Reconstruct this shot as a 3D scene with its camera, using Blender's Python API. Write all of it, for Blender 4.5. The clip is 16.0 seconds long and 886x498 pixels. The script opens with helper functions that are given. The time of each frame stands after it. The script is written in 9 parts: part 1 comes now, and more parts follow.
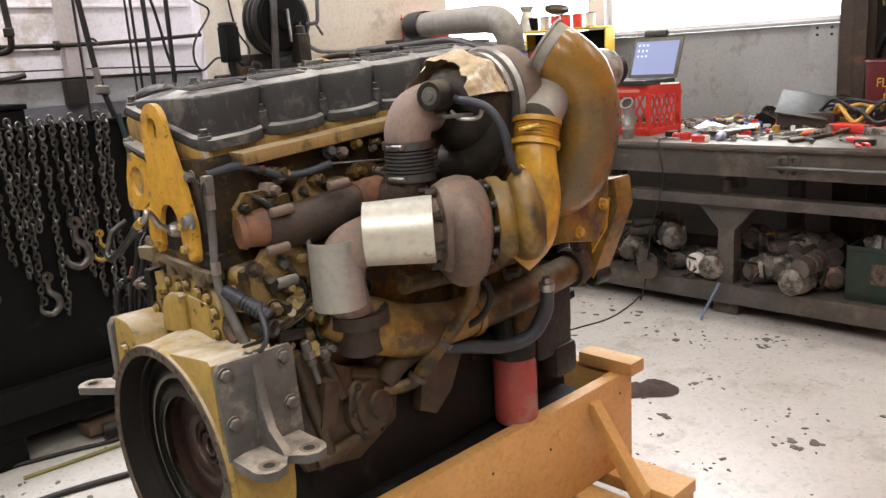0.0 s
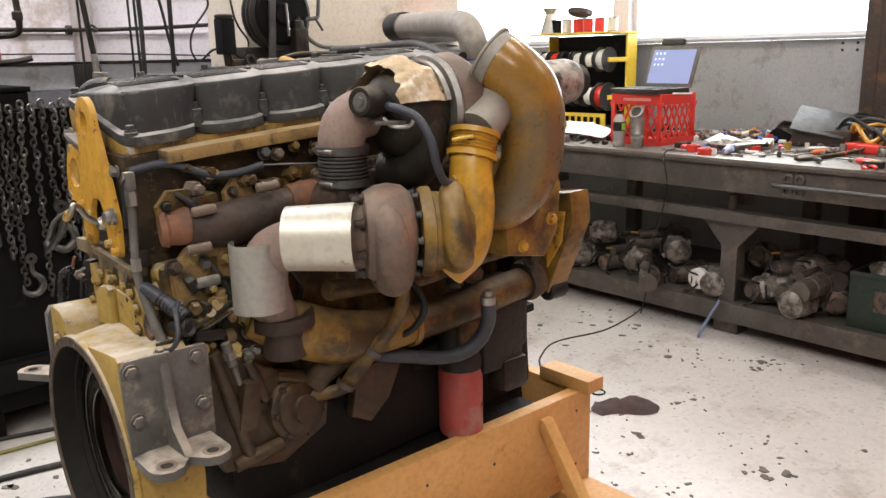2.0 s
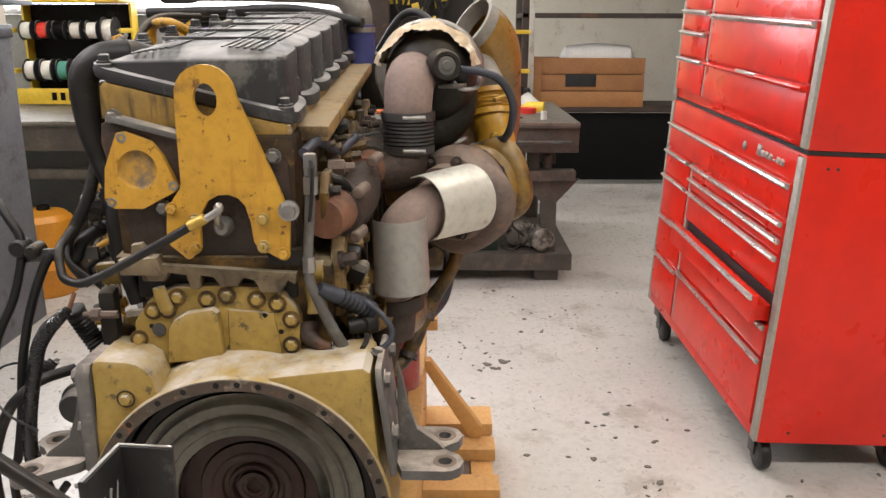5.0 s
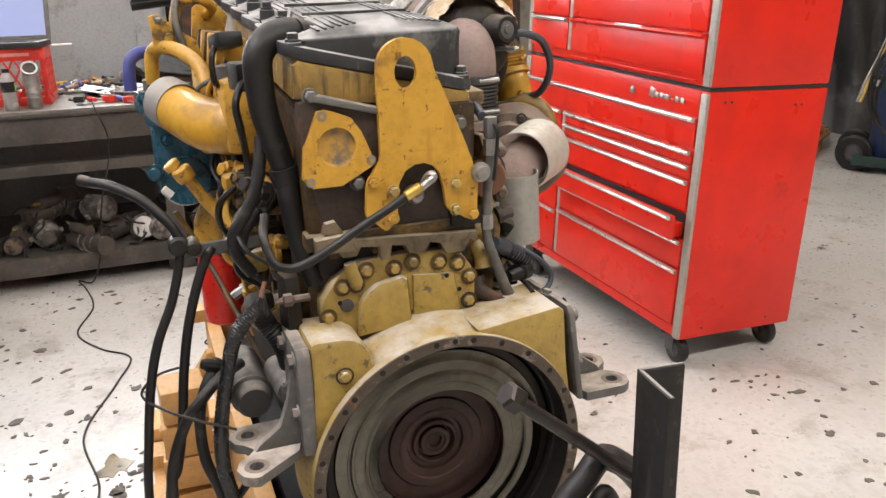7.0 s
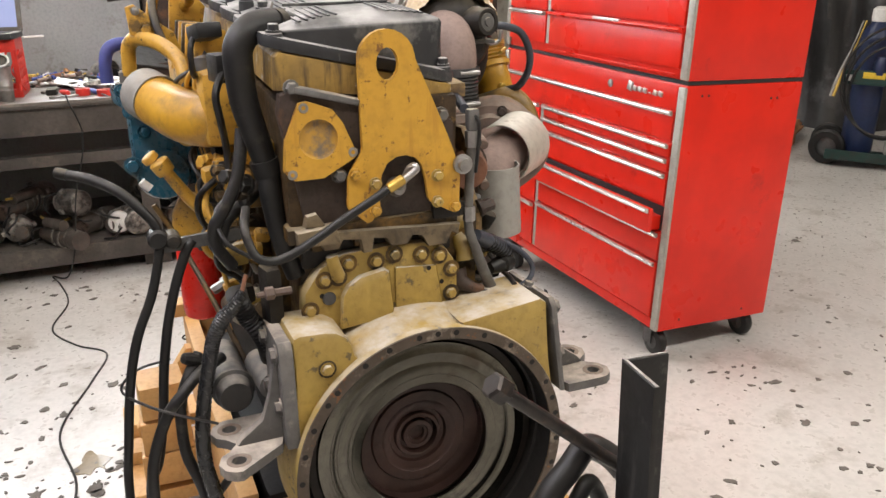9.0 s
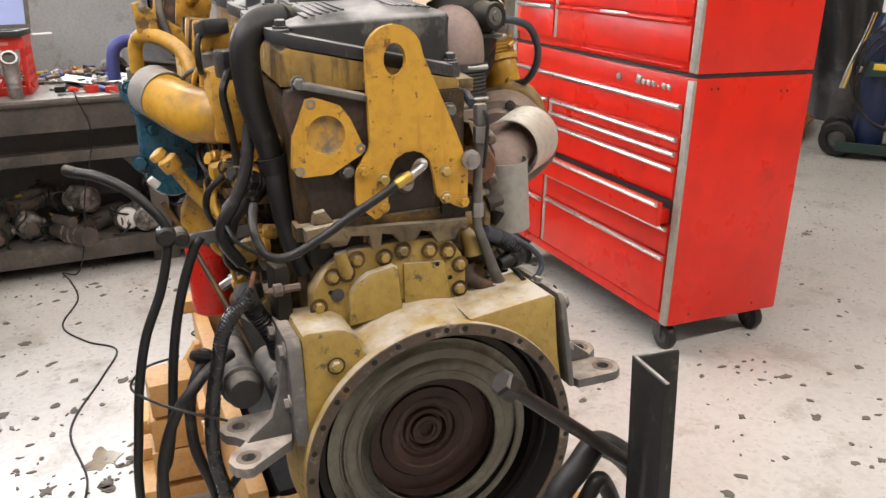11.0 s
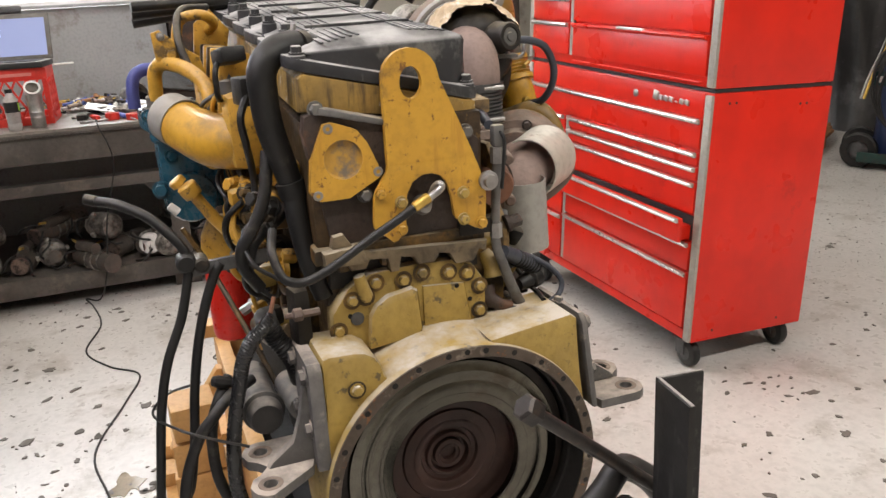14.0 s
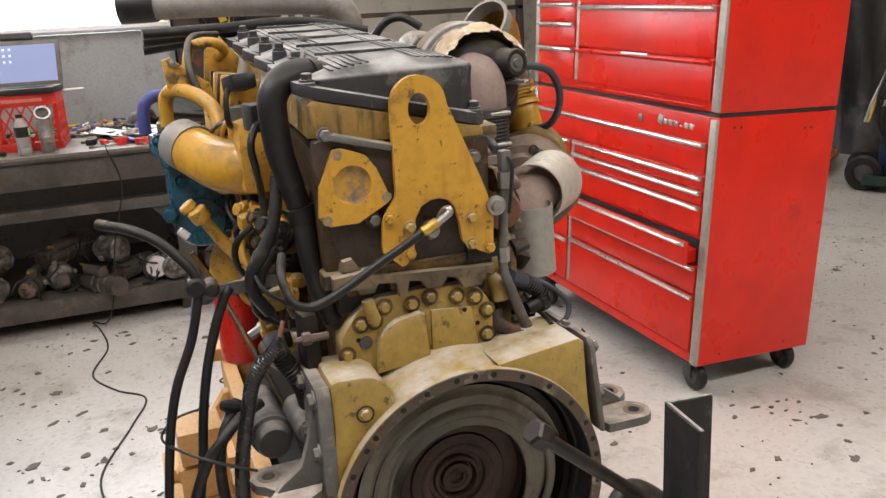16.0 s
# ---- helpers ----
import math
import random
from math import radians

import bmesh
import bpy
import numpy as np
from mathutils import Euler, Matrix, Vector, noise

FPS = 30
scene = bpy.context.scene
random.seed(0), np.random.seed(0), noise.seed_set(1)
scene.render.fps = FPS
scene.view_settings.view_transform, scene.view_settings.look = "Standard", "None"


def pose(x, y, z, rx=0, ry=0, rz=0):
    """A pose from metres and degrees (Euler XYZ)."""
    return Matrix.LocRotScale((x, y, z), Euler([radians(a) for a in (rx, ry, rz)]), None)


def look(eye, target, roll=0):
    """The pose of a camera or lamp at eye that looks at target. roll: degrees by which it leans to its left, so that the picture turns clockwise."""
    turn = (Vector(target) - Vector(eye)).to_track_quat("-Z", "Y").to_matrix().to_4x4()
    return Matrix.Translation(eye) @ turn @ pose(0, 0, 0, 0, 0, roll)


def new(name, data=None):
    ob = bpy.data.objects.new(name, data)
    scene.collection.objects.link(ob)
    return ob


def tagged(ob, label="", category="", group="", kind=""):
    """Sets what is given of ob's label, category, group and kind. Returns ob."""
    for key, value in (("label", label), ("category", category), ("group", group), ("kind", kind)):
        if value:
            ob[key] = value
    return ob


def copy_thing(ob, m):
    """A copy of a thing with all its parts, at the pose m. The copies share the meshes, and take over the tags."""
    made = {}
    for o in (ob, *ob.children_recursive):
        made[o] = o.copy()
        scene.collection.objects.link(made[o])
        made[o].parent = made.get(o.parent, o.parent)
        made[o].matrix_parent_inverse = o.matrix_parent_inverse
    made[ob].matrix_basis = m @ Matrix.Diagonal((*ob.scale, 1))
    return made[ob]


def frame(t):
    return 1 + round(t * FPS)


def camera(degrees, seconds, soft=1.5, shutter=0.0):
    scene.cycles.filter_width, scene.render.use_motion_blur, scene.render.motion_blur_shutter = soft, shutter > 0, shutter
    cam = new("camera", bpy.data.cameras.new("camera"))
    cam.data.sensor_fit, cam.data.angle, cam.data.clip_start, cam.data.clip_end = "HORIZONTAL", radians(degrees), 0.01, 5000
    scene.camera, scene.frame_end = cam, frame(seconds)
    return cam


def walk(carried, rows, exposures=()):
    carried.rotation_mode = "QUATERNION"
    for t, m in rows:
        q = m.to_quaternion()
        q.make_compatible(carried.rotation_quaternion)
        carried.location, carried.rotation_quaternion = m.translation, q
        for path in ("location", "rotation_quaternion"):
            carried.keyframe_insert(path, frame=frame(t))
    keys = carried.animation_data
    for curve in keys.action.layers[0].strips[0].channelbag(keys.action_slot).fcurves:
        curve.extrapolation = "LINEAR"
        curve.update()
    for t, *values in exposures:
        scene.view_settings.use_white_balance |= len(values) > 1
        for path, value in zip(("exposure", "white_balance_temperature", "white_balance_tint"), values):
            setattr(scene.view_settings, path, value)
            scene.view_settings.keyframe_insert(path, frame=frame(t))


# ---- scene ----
cam = camera(56.7, 16.0)
PATH = [
    (0, (-0.719, -1.686, 1.452), (0.643, -0.294, 0.998), -3.6),
    (0.5, (-0.553, -1.827, 1.478), (0.707, -0.342, 1.024), -1.7),
    (1, (-0.475, -1.877, 1.48), (0.796, -0.4, 1.027), -2.5),
    (1.5, (-0.464, -1.868, 1.475), (0.81, -0.397, 1.011), -1.4),
    (2, (-0.503, -1.84, 1.467), (0.777, -0.374, 1.006), -1.2),
    (2.5, (-0.621, -1.72, 1.456), (0.663, -0.268, 0.963), -2.2),
    (2.7, (-0.684, -1.638, 1.471), (0.708, -0.287, 0.985), -2.4),
    (3, (-0.815, -1.493, 1.46), (0.673, -0.235, 1.008), -4.2),
    (3.5, (-1.026, -1.331, 1.448), (0.57, -0.224, 0.967), -2.0),
    (4, (-1.236, -1.089, 1.445), (0.466, -0.137, 1.0), -5.1),
    (4.2, (-1.274, -0.97, 1.446), (0.531, -0.243, 0.986), -2.9),
    (6.3, (-1.279, 0.408, 1.482), (0.571, -0.094, 0.91), -4.7),
    (6.5, (-1.26, 0.446, 1.481), (0.566, -0.114, 0.886), -4.2),
    (7, (-1.254, 0.46, 1.48), (0.528, -0.206, 0.863), -1.7),
    (7.5, (-1.253, 0.465, 1.481), (0.517, -0.248, 0.882), -1.0),
    (8, (-1.254, 0.471, 1.48), (0.51, -0.246, 0.865), -1.0),
    (8.5, (-1.252, 0.47, 1.475), (0.51, -0.241, 0.852), -1.1),
    (9, (-1.25, 0.469, 1.476), (0.507, -0.247, 0.845), -1.4),
    (11.5, (-1.244, 0.467, 1.477), (0.521, -0.22, 0.835), -2.1),
    (12, (-1.245, 0.468, 1.478), (0.527, -0.207, 0.844), -2.4),
    (12.5, (-1.247, 0.472, 1.481), (0.531, -0.198, 0.859), -2.5),
    (13, (-1.244, 0.469, 1.481), (0.541, -0.199, 0.873), -2.6),
    (13.5, (-1.24, 0.467, 1.481), (0.547, -0.199, 0.878), -2.9),
    (14, (-1.239, 0.463, 1.481), (0.553, -0.195, 0.882), -3.3),
    (14.5, (-1.239, 0.465, 1.482), (0.558, -0.189, 0.894), -3.6),
    (15, (-1.242, 0.469, 1.484), (0.56, -0.186, 0.915), -3.6),
    (15.5, (-1.245, 0.471, 1.488), (0.561, -0.184, 0.932), -3.5),
    (16, (-1.245, 0.471, 1.487), (0.564, -0.184, 0.942), -3.4),
]
walk(cam, [(t, look(eye, target, roll)) for t, eye, target, roll in PATH],
     exposures=[(0, 0.0), (4.2, 0.0), (6.5, -0.13), (7.0, 0.10), (8.5, 0.04), (12.5, 0.04), (13, 0.03), (14, -0.09), (15.5, -0.12), (16, -0.17)])

# ---- world and lights ----
world = bpy.data.worlds.new("world")
scene.world = world
world.use_nodes = True
_sky = world.node_tree.nodes.new("ShaderNodeTexSky")
_sky.sky_type, _sky.sun_disc, _sky.sun_elevation, _sky.sun_rotation = "NISHITA", False, radians(35), radians(90)
_bg = world.node_tree.nodes["Background"]
world.node_tree.links.new(_sky.outputs[0], _bg.inputs[0])
_bg.inputs[1].default_value = 0.12


def area_lamp(name, m, sx, sy, power, colour):
    data = bpy.data.lights.new(name, "AREA")
    data.shape, data.size, data.size_y, data.energy, data.color = "RECTANGLE", sx, sy, power, colour
    ob = new(name, data)
    ob.matrix_world = m
    return ob


TUBES = [(-1.6, -1.9, 74), (-1.6, 0.6, 54), (1.3, -1.2, 42), (3.2, 0.3, 54), (4.0, -2.6, 40), (-1.6, -4.6, 88)]
for _x, _y, _power in TUBES:
    area_lamp("ceiling_tube_light", pose(_x, _y, 3.72), 0.25, 2.2, _power, (1.0, 0.945, 0.885))
# added cool fill lamp, unseen, that brightens the white alcove wall
area_lamp("ceiling_tube_light", pose(0.1, 1.95, 3.72, 0, 0, 90), 0.25, 2.4, 108, (0.96, 0.93, 1.0))
# daylight through the window opening
area_lamp("window_daylight", look((4.62, 2.1, 2.35), (0, 2.1, 1.6)), 3.6, 1.5, 80, (0.86, 0.93, 1.0))


# ---- materials ----
def mat(name, a, b=None, rough=0.5, metal=0.0, scale=6.0, bump=0.15, grain=60.0, dust=None, dust_up=0.0,
        stain=None, stain_amount=0.0, stain_scale=4.0, spread=0.5, vary=0.0, coat=0.0, speck=None, speck_scale=70.0, streak=None, streak_amount=0.3, spec=0.5, dust_lo=0.35):
    """Two colours mixed by a broad noise, a fine grain, dust on level faces and stains, with a bump."""
    m = bpy.data.materials.new(name)
    m.use_nodes = True
    nt = m.node_tree
    nodes, link = nt.nodes, nt.links.new
    bsdf = nodes["Principled BSDF"]
    b = b or tuple(min(1, c * 0.72) for c in a)
    tc = nodes.new("ShaderNodeTexCoord")

    def noise_node(s, detail=5.0, roughness=0.6):
        n = nodes.new("ShaderNodeTexNoise")
        n.inputs["Scale"].default_value, n.inputs["Detail"].default_value = s, detail
        n.inputs["Roughness"].default_value = roughness
        link(tc.outputs["Object"], n.inputs["Vector"])
        return n.outputs["Fac"]

    def ramp(fac, lo, hi):
        r = nodes.new("ShaderNodeMapRange")
        r.inputs["From Min"].default_value, r.inputs["From Max"].default_value = lo, hi
        link(fac, r.inputs["Value"])
        return r.outputs["Result"]

    def mix(fac, c1, c2):
        x = nodes.new("ShaderNodeMix")
        x.data_type = "RGBA"
        if isinstance(fac, float):
            x.inputs[0].default_value = fac
        else:
            link(fac, x.inputs[0])
        for c, i in ((c1, 6), (c2, 7)):
            if isinstance(c, tuple):
                x.inputs[i].default_value = (*c, 1)
            else:
                link(c, x.inputs[i])
        return x.outputs[2]

    def times(v, k):
        x = nodes.new("ShaderNodeMath")
        x.operation = "MULTIPLY"
        link(v, x.inputs[0])
        if isinstance(k, float):
            x.inputs[1].default_value = k
        else:
            link(k, x.inputs[1])
        return x.outputs[0]

    broad, fine = noise_node(scale), noise_node(grain, 3.0)
    col = mix(ramp(broad, 0.5 - spread * 0.4, 0.5 + spread * 0.4), a, b)
    col = mix(times(ramp(fine, 0.45, 0.75), 0.35), col, tuple(c * 0.55 for c in b))
    if vary:
        info = nodes.new("ShaderNodeObjectInfo")
        hsv = nodes.new("ShaderNodeHueSaturation")
        link(col, hsv.inputs["Color"])
        link(ramp(info.outputs["Random"], 0.0, 1.0), hsv.inputs["Value"])
        r = nodes.new("ShaderNodeMapRange")
        r.inputs["To Min"].default_value, r.inputs["To Max"].default_value = 1 - vary, 1 + vary
        link(info.outputs["Random"], r.inputs["Value"])
        link(r.outputs["Result"], hsv.inputs["Value"])
        col = hsv.outputs["Color"]
    rgh = ramp(fine, 0.2, 0.9)
    r2 = nodes.new("ShaderNodeMapRange")
    r2.inputs["To Min"].default_value, r2.inputs["To Max"].default_value = max(0.04, rough - 0.08), min(1, rough + 0.12)
    link(rgh, r2.inputs["Value"])
    rough_out = r2.outputs["Result"]
    if stain:
        s = noise_node(stain_scale, 7.0, 0.7)
        f = ramp(s, 0.62 - stain_amount * 0.3, 0.7 - stain_amount * 0.2)
        col = mix(times(f, 0.85), col, stain)
    if streak:
        mp = nodes.new("ShaderNodeMapping")
        mp.inputs["Scale"].default_value = (1.0, 1.0, 0.12)
        link(tc.outputs["Object"], mp.inputs["Vector"])
        n = nodes.new("ShaderNodeTexNoise")
        n.inputs["Scale"].default_value, n.inputs["Detail"].default_value, n.inputs["Roughness"].default_value = 38.0, 4.0, 0.65
        link(mp.outputs[0], n.inputs["Vector"])
        col = mix(times(ramp(n.outputs["Fac"], 0.66 - streak_amount * 0.3, 0.74 - streak_amount * 0.2), 0.75), col, streak)
    if speck:
        col = mix(times(ramp(noise_node(speck_scale, 4.0, 0.75), 0.60, 0.66), 0.9), col, speck)
    if dust:
        geo = nodes.new("ShaderNodeNewGeometry")
        sep = nodes.new("ShaderNodeSeparateXYZ")
        link(geo.outputs["Normal"], sep.inputs[0])
        up = ramp(sep.outputs["Z"], dust_lo, 0.95)
        f = times(times(up, ramp(noise_node(scale * 1.7), 0.3, 0.6)), float(dust_up))
        col = mix(f, col, dust)
        rm = nodes.new("ShaderNodeMath")
        rm.operation, rm.use_clamp = "ADD", True
        link(rough_out, rm.inputs[0])
        link(times(f, 0.4), rm.inputs[1])
        rough_out = rm.outputs[0]
    link(col, bsdf.inputs["Base Color"])
    link(rough_out, bsdf.inputs["Roughness"])
    bsdf.inputs["Metallic"].default_value = metal
    bsdf.inputs["Coat Weight"].default_value = coat
    bsdf.inputs["Specular IOR Level"].default_value = spec
    if bump:
        bp = nodes.new("ShaderNodeBump")
        bp.inputs["Strength"].default_value, bp.inputs["Distance"].default_value = bump, 0.004
        link(fine, bp.inputs["Height"])
        link(bp.outputs[0], bsdf.inputs["Normal"])
    return m


DUST = (0.36, 0.30, 0.20)
YELLOW = mat("engine_yellow_paint", (0.57, 0.32, 0.04), (0.44, 0.235, 0.03), 0.42, scale=7, bump=0.14, stain=(0.06, 0.042, 0.025), stain_amount=0.22, stain_scale=14, speck=(0.05, 0.035, 0.02), speck_scale=55, dust=DUST, dust_up=0.3)
YELLOW_DUSTY = mat("dusty_yellow_casting", (0.42, 0.285, 0.062), (0.30, 0.20, 0.052), 0.62, scale=9, bump=0.3, stain=(0.10, 0.075, 0.035), stain_amount=0.06, stain_scale=13, speck=(0.10, 0.075, 0.04), speck_scale=34, streak=(0.17, 0.11, 0.04), streak_amount=0.06, dust=(0.50, 0.455, 0.385), dust_up=1.0, dust_lo=0.12)
EYE_YELLOW = mat("chipped_yellow_plate", (0.57, 0.315, 0.036), (0.49, 0.262, 0.03), 0.42, scale=8, bump=0.12, stain=(0.22, 0.12, 0.03), stain_amount=0.16, stain_scale=11, speck=(0.14, 0.06, 0.02), speck_scale=40, streak=(0.40, 0.20, 0.025), streak_amount=0.3, dust=(0.36, 0.30, 0.20), dust_up=0.3)
COVER = mat("dusty_valve_cover", (0.022, 0.0225, 0.025), (0.052, 0.052, 0.052), 0.5, spec=0.35, scale=5, bump=0.12, dust=(0.36, 0.35, 0.335), dust_up=1.0, dust_lo=0.30, stain=(0.13, 0.128, 0.12), stain_amount=0.30, stain_scale=9, streak=(0.14, 0.138, 0.132), streak_amount=0.08)
YELLOW_OILY = mat("oily_yellow_casting", (0.22, 0.12, 0.024), (0.08, 0.05, 0.02), 0.42, spec=0.35, scale=9, bump=0.45, stain=(0.02, 0.016, 0.012), stain_amount=0.7, stain_scale=11, speck=(0.02, 0.015, 0.01), dust=DUST, dust_up=0.5)
PIPE_YELLOW = mat("glossy_yellow_pipe", (0.56, 0.31, 0.03), (0.36, 0.19, 0.022), 0.33, scale=4, bump=0.05, spread=0.35, stain=(0.22, 0.13, 0.035), stain_amount=0.2, stain_scale=5, coat=0.12)
# broad dark blotches are stains and also the shading of the pipe
INTAKE = mat("amber_pipe_stain_and_shade", (0.36, 0.185, 0.022), (0.17, 0.092, 0.024), 0.30, scale=3.5, bump=0.05, spread=0.9, stain=(0.10, 0.075, 0.045), stain_amount=0.5, stain_scale=2.6, coat=0.15)
PINK_RUST = mat("pinkish_rusted_pipe", (0.29, 0.205, 0.17), (0.20, 0.145, 0.125), 0.75, scale=7, bump=0.3, grain=90, stain=(0.12, 0.085, 0.07), stain_amount=0.15, stain_scale=9)
BLACK_PLASTIC = mat("dusty_black_plastic", (0.016, 0.0165, 0.018), (0.034, 0.034, 0.034), 0.42, scale=6, bump=0.12, dust=(0.40, 0.38, 0.34), dust_up=1.0, stain=(0.10, 0.098, 0.094), stain_amount=0.12, stain_scale=6, streak=(0.12, 0.118, 0.112), streak_amount=0.04)
RUBBER = mat("black_rubber", (0.009, 0.009, 0.0095), (0.018, 0.017, 0.016), 0.42, spec=0.35, scale=14, bump=0.15, dust=(0.10, 0.09, 0.075), dust_up=0.3, stain=(0.05, 0.044, 0.036), stain_amount=0.15, stain_scale=12)
RUBBER_GREY = mat("grey_rubber_hose", (0.042, 0.048, 0.066), (0.025, 0.028, 0.038), 0.5, scale=14, bump=0.15)
TAPE = mat("shiny_black_tape", (0.012, 0.012, 0.013), (0.02, 0.02, 0.02), 0.25, scale=20, bump=0.5, grain=45)
RUST = mat("rusty_cast_iron", (0.19, 0.13, 0.10), (0.10, 0.075, 0.065), 0.75, scale=10, bump=0.5, grain=90, stain=(0.24, 0.12, 0.07), stain_amount=0.18, stain_scale=8, dust=(0.34, 0.28, 0.22), dust_up=0.5)
RUST_DARK = mat("dark_brown_iron", (0.055, 0.034, 0.025), (0.03, 0.021, 0.016), 0.65, scale=12, bump=0.45, grain=80, stain=(0.14, 0.06, 0.025), stain_amount=0.2, speck=(0.015, 0.012, 0.01))
RUST_ORANGE = mat("orange_rust", (0.25, 0.105, 0.055), (0.14, 0.07, 0.045), 0.8, scale=18, bump=0.4, stain=(0.10, 0.06, 0.045), stain_amount=0.3, stain_scale=16)
IRON_DARK = mat("oily_dark_iron", (0.011, 0.010, 0.009), (0.024, 0.020, 0.016), 0.48, spec=0.3, scale=9, bump=0.45, dust=DUST, dust_up=0.3, stain=(0.08, 0.05, 0.022), stain_amount=0.2)
PAN = mat("black_greasy_pan", (0.006, 0.0055, 0.005), (0.011, 0.010, 0.009), 0.68, spec=0.2, scale=7, bump=0.4, stain=(0.035, 0.028, 0.02), stain_amount=0.15)
# oil-stained yellow whose dark tones also stand for shadow
COOLER = mat("stained_shade_darkened_yellow", (0.30, 0.17, 0.03), (0.15, 0.09, 0.022), 0.42, scale=6, bump=0.25, stain=(0.025, 0.018, 0.013), stain_amount=0.5, stain_scale=7, dust=DUST, dust_up=0.3)
ALU_DUSTY = mat("dusty_cast_aluminium", (0.33, 0.31, 0.28), (0.24, 0.225, 0.20), 0.6, metal=0.35, scale=8, bump=0.15, stain=(0.16, 0.14, 0.11), stain_amount=0.25, dust=(0.42, 0.38, 0.31), dust_up=0.5)
IRON_GREY = mat("grey_cast_bracket", (0.17, 0.165, 0.155), (0.10, 0.095, 0.09), 0.6, metal=0.2, scale=10, bump=0.35, dust=(0.42, 0.37, 0.29), dust_up=0.9, stain=(0.09, 0.07, 0.05), stain_amount=0.25)
STEEL = mat("bare_steel", (0.42, 0.41, 0.39), (0.3, 0.29, 0.28), 0.4, metal=0.85, scale=14, bump=0.15)
STEEL_DARK = mat("dark_steel", (0.12, 0.12, 0.12), (0.07, 0.07, 0.07), 0.45, metal=0.6, scale=14, bump=0.25, stain=(0.10, 0.06, 0.04), stain_amount=0.2)
ALU = mat("dull_aluminium", (0.50, 0.48, 0.44), (0.36, 0.35, 0.32), 0.42, metal=0.75, scale=7, bump=0.1, stain=(0.2, 0.17, 0.13), stain_amount=0.22)
SHIELD = mat("brushed_heat_shield", (0.66, 0.645, 0.56), (0.56, 0.545, 0.475), 0.40, metal=0.5, scale=5, bump=0.05, stain=(0.28, 0.22, 0.16), stain_amount=0.05, stain_scale=26)
# duller copy of the shield metal, with shade put into its colour
SHIELD_SHADED = mat("shaded_heat_shield", (0.42, 0.41, 0.375), (0.36, 0.35, 0.32), 0.5, metal=0.5, scale=5, bump=0.05)
WRAP = mat("tan_heat_wrap", (0.60, 0.48, 0.32), (0.40, 0.29, 0.17), 0.6, scale=22, bump=0.6, grain=50, stain=(0.80, 0.76, 0.68), stain_amount=0.3, stain_scale=14)
TEAL = mat("blue_pump_paint", (0.014, 0.095, 0.145), (0.010, 0.060, 0.095), 0.28, scale=12, bump=0.25, stain=(0.02, 0.03, 0.03), stain_amount=0.3, stain_scale=14)
BLUE_HOSE = mat("blue_silicone_hose", (0.04, 0.05, 0.24), (0.05, 0.06, 0.2), 0.5, scale=9, bump=0.1)
RED_FILTER = mat("bright_red_filter_paint", (0.58, 0.02, 0.012), (0.50, 0.018, 0.01), 0.3, scale=6, bump=0.04)
RED_DIRTY = mat("dirty_red_filter_paint", (0.42, 0.055, 0.045), (0.30, 0.07, 0.06), 0.5, scale=8, bump=0.15, stain=(0.3, 0.17, 0.15), stain_amount=0.3, stain_scale=10)
FLYWHEEL = mat("machined_flywheel_face", (0.155, 0.148, 0.126), (0.085, 0.08, 0.066), 0.20, metal=1.0, scale=3.0, bump=0.02, stain=(0.06, 0.04, 0.028), stain_amount=0.30, stain_scale=3.2)
FLY_RIM = mat("dark_oily_flywheel_rim", (0.012, 0.011, 0.0095), (0.03, 0.024, 0.02), 0.42, metal=0.5, scale=7, bump=0.15, stain=(0.05, 0.032, 0.024), stain_amount=0.25, stain_scale=6)
RECESS = mat("worn_recess_paint", (0.50, 0.285, 0.045), (0.40, 0.22, 0.04), 0.5, scale=9, bump=0.15, stain=(0.10, 0.10, 0.105), stain_amount=0.55, stain_scale=16)
FLY_BROWN = mat("brown_flywheel_hub", (0.055, 0.028, 0.022), (0.028, 0.018, 0.015), 0.4, metal=0.5, scale=8, bump=0.25)
for _m, _an in ((FLYWHEEL, 0.95), (FLY_BROWN, 0.7)):
    _t = _m.node_tree.nodes.new("ShaderNodeTangent")
    _t.direction_type, _t.axis = "RADIAL", "X"
    _b = _m.node_tree.nodes["Principled BSDF"]
    _b.inputs["Anisotropic"].default_value = _an
    _m.node_tree.links.new(_t.outputs[0], _b.inputs["Tangent"])
# near-black of the bore, also used as painted shade in drilled holes
FLY_DARK = mat("dark_bore_and_hole_shade", (0.011, 0.010, 0.009), (0.018, 0.016, 0.014), 0.55, spec=0.25, scale=8, bump=0.2)
FLANGE = mat("rusty_flange_face", (0.105, 0.082, 0.062), (0.075, 0.055, 0.04), 0.6, metal=0.3, scale=22, bump=0.35, stain=(0.30, 0.25, 0.19), stain_amount=0.2, stain_scale=14, speck=(0.24, 0.10, 0.035), speck_scale=30)
RED_CHEST = mat("glossy_red_tool_chest", (0.70, 0.022, 0.009), (0.62, 0.017, 0.007), 0.30, spec=0.35, scale=2, bump=0.004, grain=5, coat=0.03, stain=(0.40, 0.014, 0.009), stain_amount=0.10, stain_scale=3)
CHEST_TRIM = mat("aluminium_drawer_trim", (0.66, 0.63, 0.58), (0.55, 0.52, 0.48), 0.3, metal=0.8, scale=5, bump=0.03)
CHEST_POST = mat("grey_corner_post", (0.42, 0.39, 0.34), (0.34, 0.32, 0.28), 0.45, metal=0.4, scale=6, bump=0.08)
